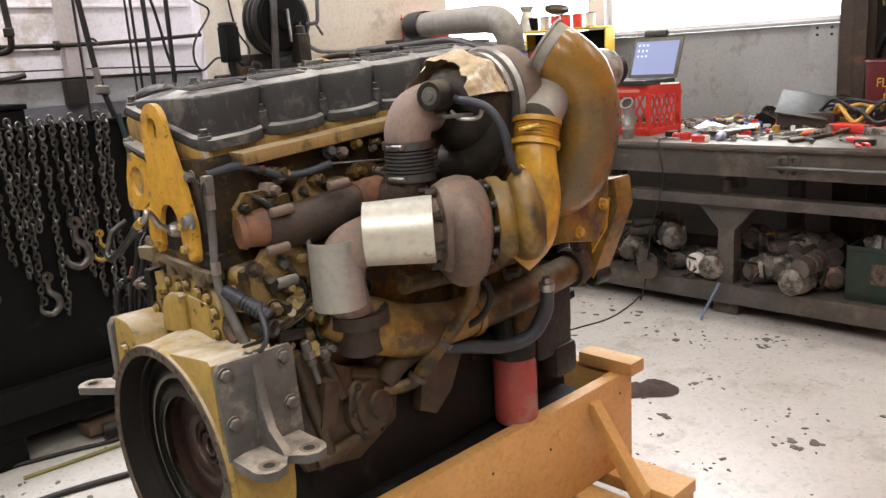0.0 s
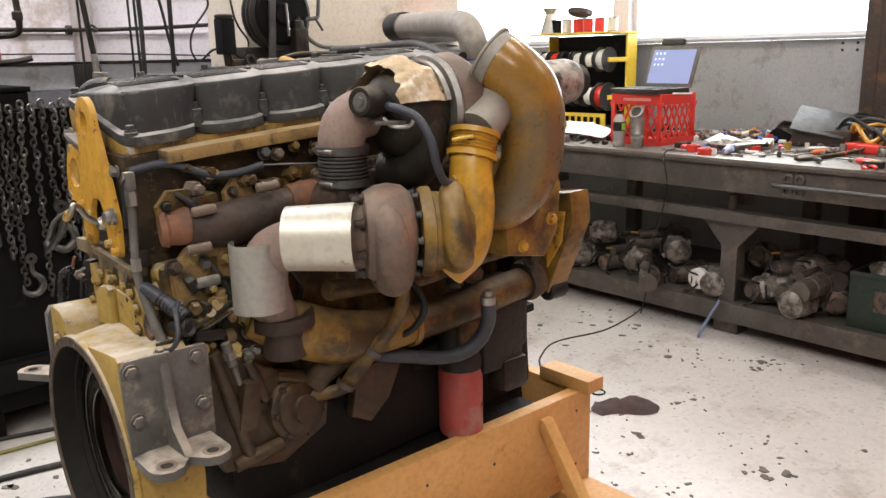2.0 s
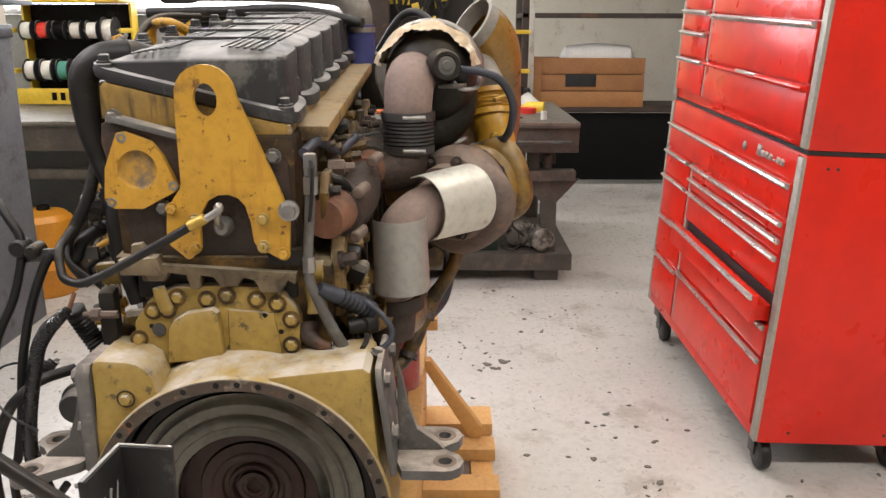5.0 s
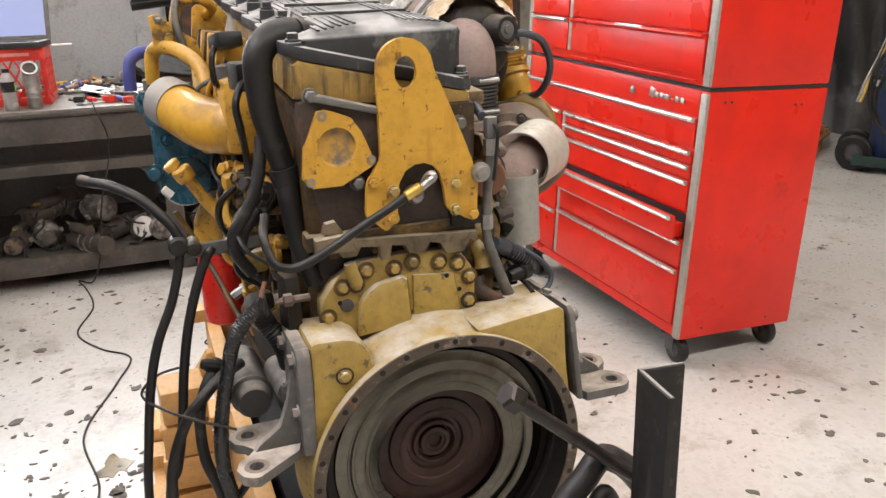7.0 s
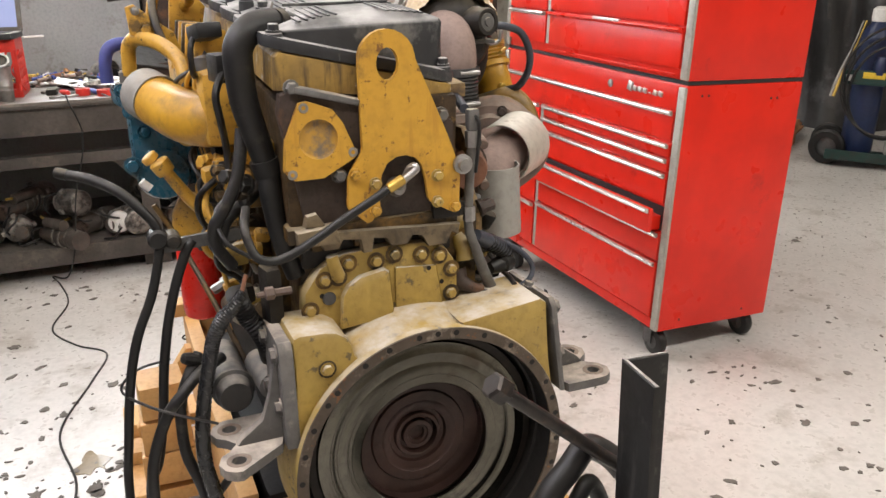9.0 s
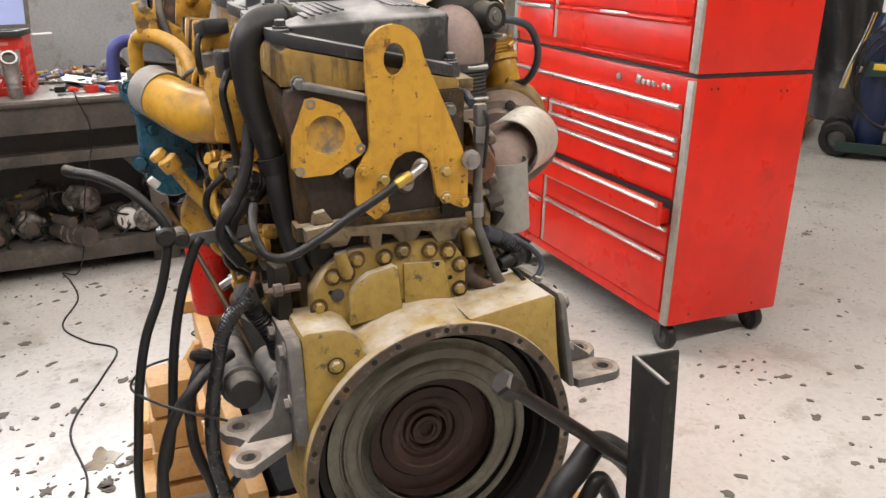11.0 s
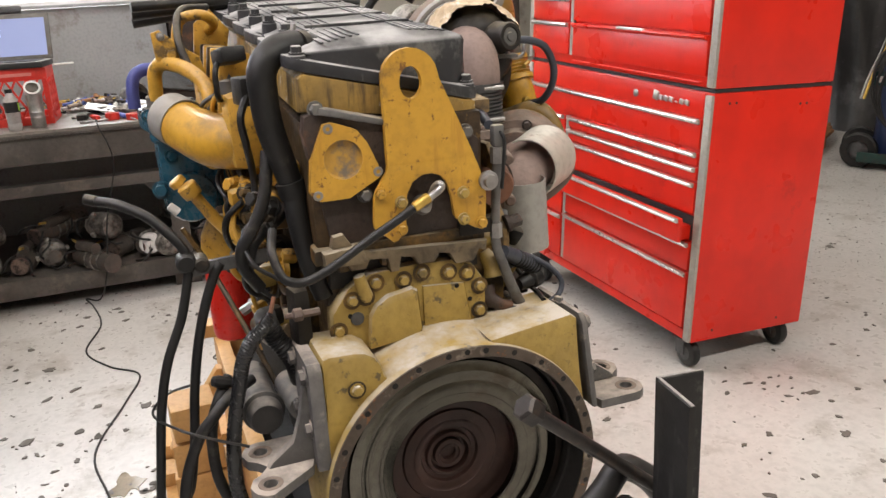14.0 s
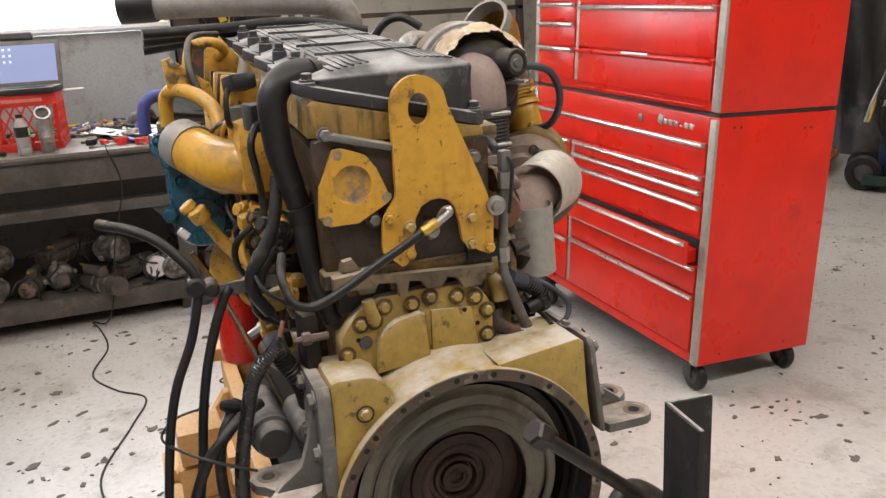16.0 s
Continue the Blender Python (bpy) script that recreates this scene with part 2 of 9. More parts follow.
# black for the base rail and rivets, and for painted shade in openings
BLACK_TRIM_SHADE = mat("black_trim_and_gap_shade", (0.01, 0.01, 0.01), (0.015, 0.015, 0.015), 0.6, bump=0.0)
WOOD = mat("new_pine_lumber", (0.62, 0.36, 0.13), (0.52, 0.28, 0.09), 0.55, scale=3.5, bump=0.15, grain=70, vary=0.08, stain=(0.34, 0.16, 0.05), stain_amount=0.08, stain_scale=9)
WOOD_OLD = mat("weathered_crate_wood", (0.40, 0.19, 0.07), (0.30, 0.13, 0.05), 0.65, scale=5, bump=0.25, vary=0.12)
FLOOR = mat("painted_concrete_floor", (0.60, 0.575, 0.54), (0.51, 0.488, 0.455), 0.30, scale=1.3, bump=0.06, grain=25, stain=(0.36, 0.33, 0.29), stain_amount=0.26, stain_scale=3.4)
CHIP = mat("bare_dark_concrete", (0.10, 0.088, 0.075), (0.16, 0.14, 0.12), 0.75, scale=14, bump=0.4)
WALL_WHITE = mat("grimy_white_siding", (0.82, 0.80, 0.82), (0.73, 0.70, 0.72), 0.55, scale=1.6, bump=0.08, stain=(0.42, 0.36, 0.30), stain_amount=0.22, stain_scale=3)
WALL_BEIGE = mat("stained_beige_plaster", (0.66, 0.60, 0.50), (0.56, 0.50, 0.41), 0.7, scale=2, bump=0.12, stain=(0.38, 0.31, 0.23), stain_amount=0.2, stain_scale=4)
WALL_GREY = mat("grey_painted_steel_panel", (0.34, 0.35, 0.36), (0.28, 0.29, 0.30), 0.5, scale=2.2, bump=0.06, stain=(0.20, 0.19, 0.18), stain_amount=0.2, stain_scale=7)
BENCH = mat("worn_greasy_steel", (0.115, 0.102, 0.09), (0.060, 0.053, 0.046), 0.48, metal=0.3, scale=5, bump=0.25, stain=(0.15, 0.125, 0.10), stain_amount=0.3, stain_scale=6, dust=(0.16, 0.14, 0.115), dust_up=0.3)
BENCH_TOP = mat("scuffed_steel_bench_top", (0.24, 0.22, 0.19), (0.17, 0.15, 0.13), 0.42, metal=0.5, scale=3, bump=0.12, stain=(0.09, 0.07, 0.06), stain_amount=0.3, stain_scale=5)
BLACK_STEEL = mat("black_painted_steel", (0.0035, 0.0035, 0.004), (0.006, 0.0058, 0.0055), 0.6, spec=0.12, scale=3, bump=0.08, stain=(0.02, 0.018, 0.016), stain_amount=0.06)
CHAIN = mat("worn_steel_chain", (0.155, 0.148, 0.14), (0.075, 0.07, 0.066), 0.42, metal=0.8, scale=30, bump=0.15)
CHAIN_DARK = mat("oily_dark_chain", (0.09, 0.085, 0.08), (0.05, 0.045, 0.04), 0.4, metal=0.7, scale=30, bump=0.15)
BRASS = mat("gold_zinc_hook", (0.62, 0.42, 0.10), (0.45, 0.3, 0.07), 0.4, metal=0.7, scale=20)
ORANGE = mat("orange_paint", (0.70, 0.17, 0.04), (0.55, 0.12, 0.03), 0.45, scale=8)
RED = mat("red_plastic", (0.66, 0.04, 0.025), (0.55, 0.03, 0.02), 0.38, scale=9, bump=0.05)
YEL_SHELF = mat("yellow_rack_paint", (0.74, 0.52, 0.04), (0.62, 0.42, 0.03), 0.45, scale=7)
PAPER = mat("white_paper", (0.82, 0.81, 0.78), (0.74, 0.73, 0.70), 0.8, scale=6, bump=0.1)
GREEN = mat("dark_green_plastic", (0.010, 0.026, 0.016), (0.007, 0.018, 0.012), 0.5, scale=8, stain=(0.03, 0.027, 0.022), stain_amount=0.25)
MAROON = mat("maroon_pail_paint", (0.16, 0.022, 0.03), (0.11, 0.02, 0.025), 0.45, scale=5, bump=0.08)
ALT_A = mat("dull_alternator_casting", (0.34, 0.315, 0.28), (0.14, 0.128, 0.112), 0.5, metal=0.35, scale=20, bump=0.45, vary=0.45, stain=(0.02, 0.017, 0.014), stain_amount=0.5, stain_scale=22, speck=(0.16, 0.09, 0.05), speck_scale=50)
ALT_B = mat("dark_starter_body", (0.06, 0.053, 0.046), (0.11, 0.092, 0.078), 0.48, metal=0.25, scale=18, bump=0.4, vary=0.35, stain=(0.11, 0.07, 0.045), stain_amount=0.25, stain_scale=16)
ALT_C = mat("copper_worn_end_cap", (0.26, 0.185, 0.15), (0.12, 0.095, 0.08), 0.42, metal=0.5, scale=25, bump=0.35, vary=0.4, stain=(0.02, 0.017, 0.015), stain_amount=0.45, stain_scale=30)
BLUE = mat("blue_tool_paint", (0.05, 0.10, 0.40), (0.04, 0.07, 0.28), 0.4, scale=9)
TARP = mat("dark_plastic_sheet", (0.060, 0.058, 0.057), (0.022, 0.021, 0.021), 0.36, scale=1.6, bump=0.4, grain=9, stain=(0.10, 0.098, 0.098), stain_amount=0.2, stain_scale=2.5)
CEILING = mat("off_white_ceiling", (0.66, 0.64, 0.60), (0.58, 0.56, 0.52), 0.8, scale=1)
RAG = mat("dark_brown_rag", (0.07, 0.04, 0.035), (0.045, 0.03, 0.028), 0.9, scale=20, bump=0.6)
NAVY = mat("navy_cylinder_paint", (0.015, 0.03, 0.09), (0.012, 0.02, 0.06), 0.35, scale=6)
WHITE_PLASTIC = mat("white_plastic", (0.72, 0.71, 0.68), (0.62, 0.6, 0.57), 0.45, scale=8)
LIME = mat("lime_label", (0.35, 0.62, 0.05), (0.28, 0.5, 0.05), 0.5)


def glow(name, colour, strength):
    m = bpy.data.materials.new(name)
    m.use_nodes = True
    b = m.node_tree.nodes["Principled BSDF"]
    b.inputs["Base Color"].default_value = (*colour, 1)
    b.inputs["Emission Color"].default_value = (*colour, 1)
    b.inputs["Emission Strength"].default_value = strength
    return m


SCREEN = glow("laptop_screen_glow", (0.20, 0.24, 0.42), 0.55)
SCREEN_ICON = glow("laptop_icon_glow", (0.45, 0.55, 0.85), 0.9)
DAYLIGHT = glow("overcast_daylight", (0.95, 0.97, 1.0), 5.0)
_g = bpy.data.materials.new("window_glass")
_g.use_nodes = True
_gb = _g.node_tree.nodes["Principled BSDF"]
_gb.inputs["Transmission Weight"].default_value, _gb.inputs["Roughness"].default_value, _gb.inputs["IOR"].default_value = 1.0, 0.02, 1.1
GLASS = _g
PET = mat("clear_drink_bottle", (0.35, 0.33, 0.32), (0.3, 0.28, 0.27), 0.15, bump=0.0)


# ---- shape helpers: each returns a bmesh ----
def frame_of(d):
    d = Vector(d).normalized()
    u = d.cross(Vector((0, 0, 1)) if abs(d.z) < 0.9 else Vector((0, 1, 0))).normalized()
    return d, u, d.cross(u)


def box(c, s, rot=(0, 0, 0), bevel=0.004, bm=None):
    bm = bm or bmesh.new()
    m = pose(*c, *rot) @ Matrix.Diagonal((*s, 1))
    made = bmesh.ops.create_cube(bm, size=1, matrix=m)["verts"]
    if bevel:
        edges = {e for v in made for e in v.link_edges}
        bmesh.ops.bevel(bm, geom=list(edges), offset=min(bevel, 0.45 * min(s)), segments=2, affect="EDGES", profile=0.6)
    return bm


def lathe(origin, axis, profile, seg=24, arc=360, bm=None, start=0):
    """profile: (along, radius) pairs."""
    bm = bm or bmesh.new()
    d, u, v = frame_of(axis)
    o = Vector(origin)
    n = seg if arc >= 360 else seg + 1
    rings = []
    for a, r in profile:
        if r < 1e-5:
            rings.append([bm.verts.new(o + d * a)])
        else:
            rings.append([bm.verts.new(o + d * a + (u * math.cos(t) + v * math.sin(t)) * r) for t in
                          (radians(start + arc * k / seg) for k in range(n))])
    for p, q in zip(rings, rings[1:]):
        for k in range(seg):
            k2 = (k + 1) % n
            f = [p[k % len(p)], p[k2 % len(p)], q[k2 % len(q)], q[k % len(q)]]
            f = [x for i, x in enumerate(f) if x not in f[:i]]
            if len(f) > 2:
                bm.faces.new(f)
    return bm


def cyl(p0, p1, r, r1=None, seg=20, chamfer=0.0, bm=None):
    p0, p1 = Vector(p0), Vector(p1)
    L, r1 = (p1 - p0).length, r if r1 is None else r1
    c = chamfer
    prof = [(0, 0), (0, r - c), (c, r), (L - c, r1), (L, r1 - c), (L, 0)] if c else [(0, 0), (0, r), (L, r1), (L, 0)]
    return lathe(p0, p1 - p0, prof, seg, bm=bm)


def spline(points, per=8):
    P = [Vector(p) for p in points]
    P = [P[0] * 2 - P[1]] + P + [P[-1] * 2 - P[-2]]
    out = []
    for a, b, c, d in zip(P, P[1:], P[2:], P[3:]):
        for k in range(per):
            t = k / per
            out.append(0.5 * (2 * b + (c - a) * t + (2 * a - 5 * b + 4 * c - d) * t * t + (3 * b - a - 3 * c + d) * t ** 3))
    return out + [P[-2]]


def tube(points, r, seg=12, per=8, caps=True, bm=None, ripple=0.0, ripple_n=0):
    """A round tube through the points; r: one radius or one for each point."""
    bm = bm or bmesh.new()
    pts = spline(points, per)
    rs = [r] * len(pts) if not isinstance(r, (list, tuple)) else list(np.interp(np.linspace(0, 1, len(pts)), np.linspace(0, 1, len(r)), r))
    u = None
    rings = []
    for k, p in enumerate(pts):
        d = (pts[min(k + 1, len(pts) - 1)] - pts[max(k - 1, 0)]).normalized()
        if u is None:
            _, u, v = frame_of(d)
        u = (u - d * u.dot(d)).normalized()
        v = d.cross(u)
        rr = rs[k] + (ripple * (k % 2) if ripple else 0)
        rings.append([bm.verts.new(p + (u * math.cos(t) + v * math.sin(t)) * rr) for t in (2 * math.pi * j / seg for j in range(seg))])
    for p, q in zip(rings, rings[1:]):
        for k in range(seg):
            bm.faces.new((p[k], p[(k + 1) % seg], q[(k + 1) % seg], q[k]))
    if caps:
        bm.faces.new(rings[0][::-1])
        bm.faces.new(rings[-1])
    return bm


def prism(poly, axis, lo, hi, bevel=0.003, bm=None):
    """A flat plate: the outline lies across the axis, in the other two coordinates in their order."""
    bm = bm or bmesh.new()
    n = "xyz".index(axis)

    def at(p, w):
        q = list(p)
        q.insert(n, w)
        return q
    a = [bm.verts.new(at(p, lo)) for p in poly]
    b = [bm.verts.new(at(p, hi)) for p in poly]
    fs = [bm.faces.new(a), bm.faces.new(b)]
    for k in range(len(poly)):
        fs.append(bm.faces.new((a[k], a[(k + 1) % len(a)], b[(k + 1) % len(a)], b[k])))
    if bevel:
        bmesh.ops.recalc_face_normals(bm, faces=fs)
        bmesh.ops.bevel(bm, geom=[e for f in fs[:2] for e in f.edges], offset=bevel, segments=2, affect="EDGES", profile=0.6)
    return bm


def arc_pts(cy, cz, r, a0, a1, n=10):
    return [(cy + r * math.cos(radians(a0 + (a1 - a0) * k / n)), cz + r * math.sin(radians(a0 + (a1 - a0) * k / n))) for k in range(n + 1)]


def holed_plate(poly, hole, axis, lo, hi, bm=None):
    """A plate with one hole; the hole's points correspond to an outline resampled to the same count."""
    bm = bm or bmesh.new()
    n = "xyz".index(axis)
    N = len(hole)
    P = [Vector(p) for p in poly]
    c = sum((Vector(h) for h in hole), Vector((0, 0))) / N

    def ray_hit(d):
        best = None
        for a, b in zip(P, P[1:] + P[:1]):
            e = b - a
            den = d.x * e.y - d.y * e.x
            if abs(den) < 1e-9:
                continue
            w = a - c
            t, s = (w.x * e.y - w.y * e.x) / den, (w.x * d.y - w.y * d.x) / den
            if t > 0 and -1e-6 <= s <= 1 + 1e-6 and (best is None or t > best):
                best = t
        return c + d * best
    outer = [ray_hit((Vector(h) - c).normalized()) for h in hole]
    for p in P:
        ang = math.atan2(p.y - c.y, p.x - c.x)
        k = min(range(N), key=lambda i: abs(math.remainder(math.atan2(outer[i].y - c.y, outer[i].x - c.x) - ang, 2 * math.pi)))
        outer[k] = p

    def vert(p, w):
        q = [p[0], p[1]]
        q.insert(n, w)
        return bm.verts.new(q)
    R = [[vert(p, w) for p in ring] for ring, w in ((outer, lo), (hole, lo), (hole, hi), (outer, hi))]
    for a, b in zip(R, R[1:] + R[:1]):
        for k in range(N):
            bm.faces.new((a[k], a[(k + 1) % N], b[(k + 1) % N], b[k]))
    return bm


def link_mesh(name, bm, material, sharp=38):
    bmesh.ops.remove_doubles(bm, verts=bm.verts, dist=1e-5)
    bmesh.ops.recalc_face_normals(bm, faces=bm.faces)
    me = bpy.data.meshes.new(name)
    bm.to_mesh(me)
    bm.free()
    me.polygons.foreach_set("use_smooth", [True] * len(me.polygons))
    me.set_sharp_from_angle(angle=radians(sharp))
    me.materials.append(material)
    return me


def part(name, bm, material, parent, label=""):
    ob = new(name, link_mesh(name, bm, material))
    ob.parent = parent
    return tagged(ob, label) if label else ob


def thing(name, label, category, m=None, group="", kind=""):
    ob = new(name)
    ob.empty_display_size = 0.1
    if m is not None:
        ob.matrix_world = m
    return tagged(ob, label, category, group, kind)


def solo(name, bm, material, label, category="", group="", kind="", m=None):
    ob = new(name, link_mesh(name, bm, material))
    if m is not None:
        ob.matrix_world = m
    return tagged(ob, label, category, group, kind)


def bolt(at, axis, r, h, material, parent, name="bolt", washer=True):
    d = Vector(axis).normalized()
    o = Vector(at)
    bm = lathe(o, d, [(0, 0), (0, r * 1.55), (h * 0.25, r * 1.55), (h * 0.25, r * 1.2)], 12) if washer else bmesh.new()
    lathe(o + d * h * 0.2, d, [(0, 0), (0, r * 1.15), (h * 0.7, r * 1.15), (h * 0.8, r * 0.95), (h * 0.8, 0)], 6, bm=bm)
    return part(name, bm, material, parent)

# ---- the setting ----
def slab(name, lo, hi, material, label, bevel=0.0):
    c = [(a + b) / 2 for a, b in zip(lo, hi)]
    return solo(name, box(c, [b - a for a, b in zip(lo, hi)], bevel=bevel), material, label, kind="structure")


slab("floor", (-6, -9, -0.2), (12, 6, 0), FLOOR, "white painted concrete floor with chipped dark spots")
slab("ceiling", (-6, -9, 3.8), (12, 6, 4.0), CEILING, "plain off-white workshop ceiling")
slab("wall_west", (-6.2, -9, 0), (-6, 6, 3.8), WALL_BEIGE, "plain beige workshop wall")
slab("wall_south", (-6, -9.2, 0), (12, -9, 3.8), WALL_BEIGE, "plain beige workshop wall at the back")
slab("wall_far_east", (10, -9, 0), (10.2, -0.5, 3.8), WALL_BEIGE, "plain far wall behind the racks")
# grey paint, made darker to hold the shade on the lower walls
WALL_DADO = mat("shade_darkened_grey_paint", (0.15, 0.152, 0.165), (0.10, 0.10, 0.11), 0.55, scale=3, bump=0.06, stain=(0.06, 0.055, 0.05), stain_amount=0.25, stain_scale=5)
# alcove wall behind the bin, and the beige wall that stands forward
wall_n = slab("wall_north_1", (-6, 2.82, 0), (1.78, 3.0, 3.8), WALL_WHITE, "grimy white corrugated wall with a grey dado")
bm = bmesh.new()
for z in np.arange(1.62, 3.7, 0.21):
    box((-0.1, 2.816, z), (3.7, 0.02, 0.018), bevel=0.004, bm=bm)
solo("trim_siding", bm, WALL_WHITE, "ridged horizontal seams of the white siding", kind="structure")
slab("trim_dado", (-6, 2.80, 1.33), (1.776, 2.817, 1.452), WALL_GREY, "grey painted band along the white wall")
slab("trim_dado_rail", (-6, 2.796, 1.4525), (1.776, 2.816, 1.470), IRON_DARK, "dark rail above the grey band")
slab("wall_north_lower", (-6, 2.80, 0), (1.776, 2.818, 1.328), WALL_DADO, "grey painted lower wall, darkened for shade")
slab("wall_north_side", (1.78, 2.062, 0), (1.95, 2.82, 3.8), WALL_WHITE, "white side wall of the alcove")
slab("wall_north_2", (1.40, 1.68, 0), (2.72, 2.06, 3.8), WALL_BEIGE, "stained beige plaster wall with cable runs")
slab("trim_dado_front", (1.396, 1.672, 0), (2.72, 1.6795, 1.40), WALL_DADO, "grey painted band along the beige wall, darkened for shade")
slab("trim_dado_side", (1.3925, 1.68, 0), (1.3995, 2.058, 1.40), WALL_DADO, "grey painted band on the wall corner, darkened for shade")
slab("wall_north_3", (2.72, 5.0, 0), (4.5, 5.2, 3.8), WALL_BEIGE, "plain beige wall of the bay")
slab("wall_bay_side", (2.5, 2.062, 0), (2.718, 5.0, 3.8), WALL_BEIGE, "plain beige side wall of the bay")
# window wall
slab("wall_east_lower", (4.5, 0.16, 0), (4.66, 5.0, 1.51), WALL_GREY, "grey painted steel panel below the window")
slab("wall_east_upper", (4.5, 0.16, 3.1), (4.66, 5.0, 3.8), WALL_BEIGE, "wall strip above the window")
slab("wall_east_post", (4.5, 1.83, 1.512), (4.66, 1.97, 3.098), WALL_WHITE, "white post between the windows")
slab("wall_east_back", (4.66, -0.58, 0), (4.8, 0.155, 3.8), IRON_DARK, "dark board behind the hanging tools")
slab("window_sill", (4.47, 0.17, 1.511), (4.498, 4.9, 1.53), WALL_GREY, "grey window sill", 0.003)
for k, (a, b) in enumerate(((0.16, 1.83), (1.97, 5.0))):
    w = new(f"window_{k + 1}")
    tagged(w, "bright frosted workshop window in a white frame", kind="structure")
    bm = bmesh.new()
    for z in (1.535, 3.075):
        box((4.58, (a + b) / 2, z), (0.06, b - a - 0.004, 0.04), bevel=0.003, bm=bm)
    for y in (a + 0.02, b - 0.02):
        box((4.58, y, 2.305), (0.06, 0.036, 1.49), bevel=0.003, bm=bm)
    part("window_frame", bm, WALL_WHITE, w)
    g = part("pane", box((4.585, (a + b) / 2, 2.305), (0.006, b - a - 0.09, 1.49), bevel=0), GLASS, w)
    g.visible_shadow = False
solo("backdrop", box((5.3, 2.6, 2.3), (0.02, 4.7, 3.4), bevel=0), DAYLIGHT, "overcast daylight outside the window", kind="structure")
# riveted end plate of the grey panel, and the rusty column beside it
plate = solo("trim_plate", box((4.494, 0.27, 1.23), (0.008, 0.17, 0.55), bevel=0.002), WALL_GREY, "bolted grey steel plate on the panel", kind="structure")
for y in (0.31, 0.225):
    for z in (1.485, 1.445, 1.06):
        part("rivet", lathe((4.49, y, z), (-1, 0, 0), [(0, 0.009), (0.004, 0.008), (0.006, 0)], 8), IRON_DARK, plate)
column = solo("column", box((4.46, 0.07, 1.9), (0.16, 0.012, 3.8), bevel=0.002, bm=box((4.39, 0.07, 1.9), (0.012, 0.15, 3.8), bevel=0.002, bm=box((4.53, 0.07, 1.9), (0.012, 0.15, 3.8), bevel=0.002))), RUST_DARK, "rusty brown steel column", kind="structure")

# chipped spots in the floor paint
rng = random.Random(7)
bm = bmesh.new()


def chip(x, y, r):
    n = rng.randint(7, 11)
    a0, sq = rng.random() * 6.28, rng.uniform(0.35, 0.9)
    tilt = rng.random() * 3.14
    pts = []
    for k in range(n):
        a = a0 + 6.283 * k / n
        q = r * rng.uniform(0.45, 1.1)
        px, py = q * math.cos(a), q * sq * math.sin(a)
        pts.append((x + px * math.cos(tilt) - py * math.sin(tilt), y + px * math.sin(tilt) + py * math.cos(tilt)))
    top = [bm.verts.new((*p, 0.0035)) for p in pts]
    low = [bm.verts.new((x + (p[0] - x) * 1.06, y + (p[1] - y) * 1.06, 0.0005)) for p in pts]
    bm.faces.new(top)
    for k in range(n):
        bm.faces.new((low[k], low[(k + 1) % n], top[(k + 1) % n], top[k]))


for _ in range(90):
    cx, cy = rng.uniform(-1.5, 4.5), rng.uniform(-4.5, 1.6)
    if 2.0 < cx < 2.9 and -0.9 < cy < 0.3:
        continue
    for _ in range(rng.randint(2, 7)):
        chip(cx + rng.gauss(0, 0.10), cy + rng.gauss(0, 0.10), abs(rng.gauss(0, 0.007)) + 0.003)
for cx, cy, n, s in ((2.4, -0.05, 9, 0.05), (2.3, -0.5, 10, 0.09), (3.05, -0.1, 22, 0.07), (2.9, 0.25, 14, 0.08), (2.1, 0.15, 7, 0.05), (1.95, -0.1, 6, 0.06),
                     (1.7, 0.9, 14, 0.12), (2.3, 1.0, 12, 0.14), (1.2, 0.75, 16, 0.1), (0.9, -1.65, 14, 0.08), (0.4, -1.6, 14, 0.14), (2.7, -0.9, 12, 0.12), (3.0, 0.75, 12, 0.12),
                     (1.5, -1.0, 10, 0.12), (2.1, -0.6, 12, 0.08), (0.5, -2.4, 14, 0.2), (1.0, 1.1, 10, 0.14), (0.2, -1.1, 8, 0.08), (0.0, 1.2, 18, 0.2), (2.6, 1.3, 12, 0.2), (1.30, 0.57, 26, 0.05), (1.20, 0.62, 14, 0.04), (1.9, 0.5, 22, 0.07), (1.37, 0.87, 8, 0.07), (1.36, 0.97, 7, 0.06), (1.65, 0.75, 8, 0.12), (0.55, -1.25, 16, 0.2), (0.1, -1.75, 22, 0.3), (0.7, -2.1, 16, 0.25), (-0.1, 0.95, 14, 0.08), (0.15, 0.85, 14, 0.08)):
    for _ in range(n):
        chip(cx + rng.gauss(0, s), cy + rng.gauss(0, s), abs(rng.gauss(0, 0.012)) + 0.004)
solo("floor_chips", bm, CHIP, "dark chipped patches where the floor paint is gone", "paint chips", kind="stuff")

# ---- the engine: x runs from the flywheel face to the front, y to its left side ----
CZ = 0.607
eng = thing("diesel_engine", "large yellow six-cylinder diesel engine, dusty and oil-stained, on a wooden skid", "engine")


def P(name, bm, material, label="", parent=None):
    return part(name, bm, material, parent or eng, label)


# the long castings climb towards the front of the engine
NOSE = Matrix.Translation((0.12, 0, 1.2)) @ Euler((0, radians(-4.4), 0)).to_matrix().to_4x4() @ Matrix.Translation((-0.12, 0, -1.2))


def Q(name, bm, material, label="", parent=None):
    bmesh.ops.transform(bm, matrix=NOSE, verts=bm.verts)
    return part(name, bm, material, parent or eng, label)


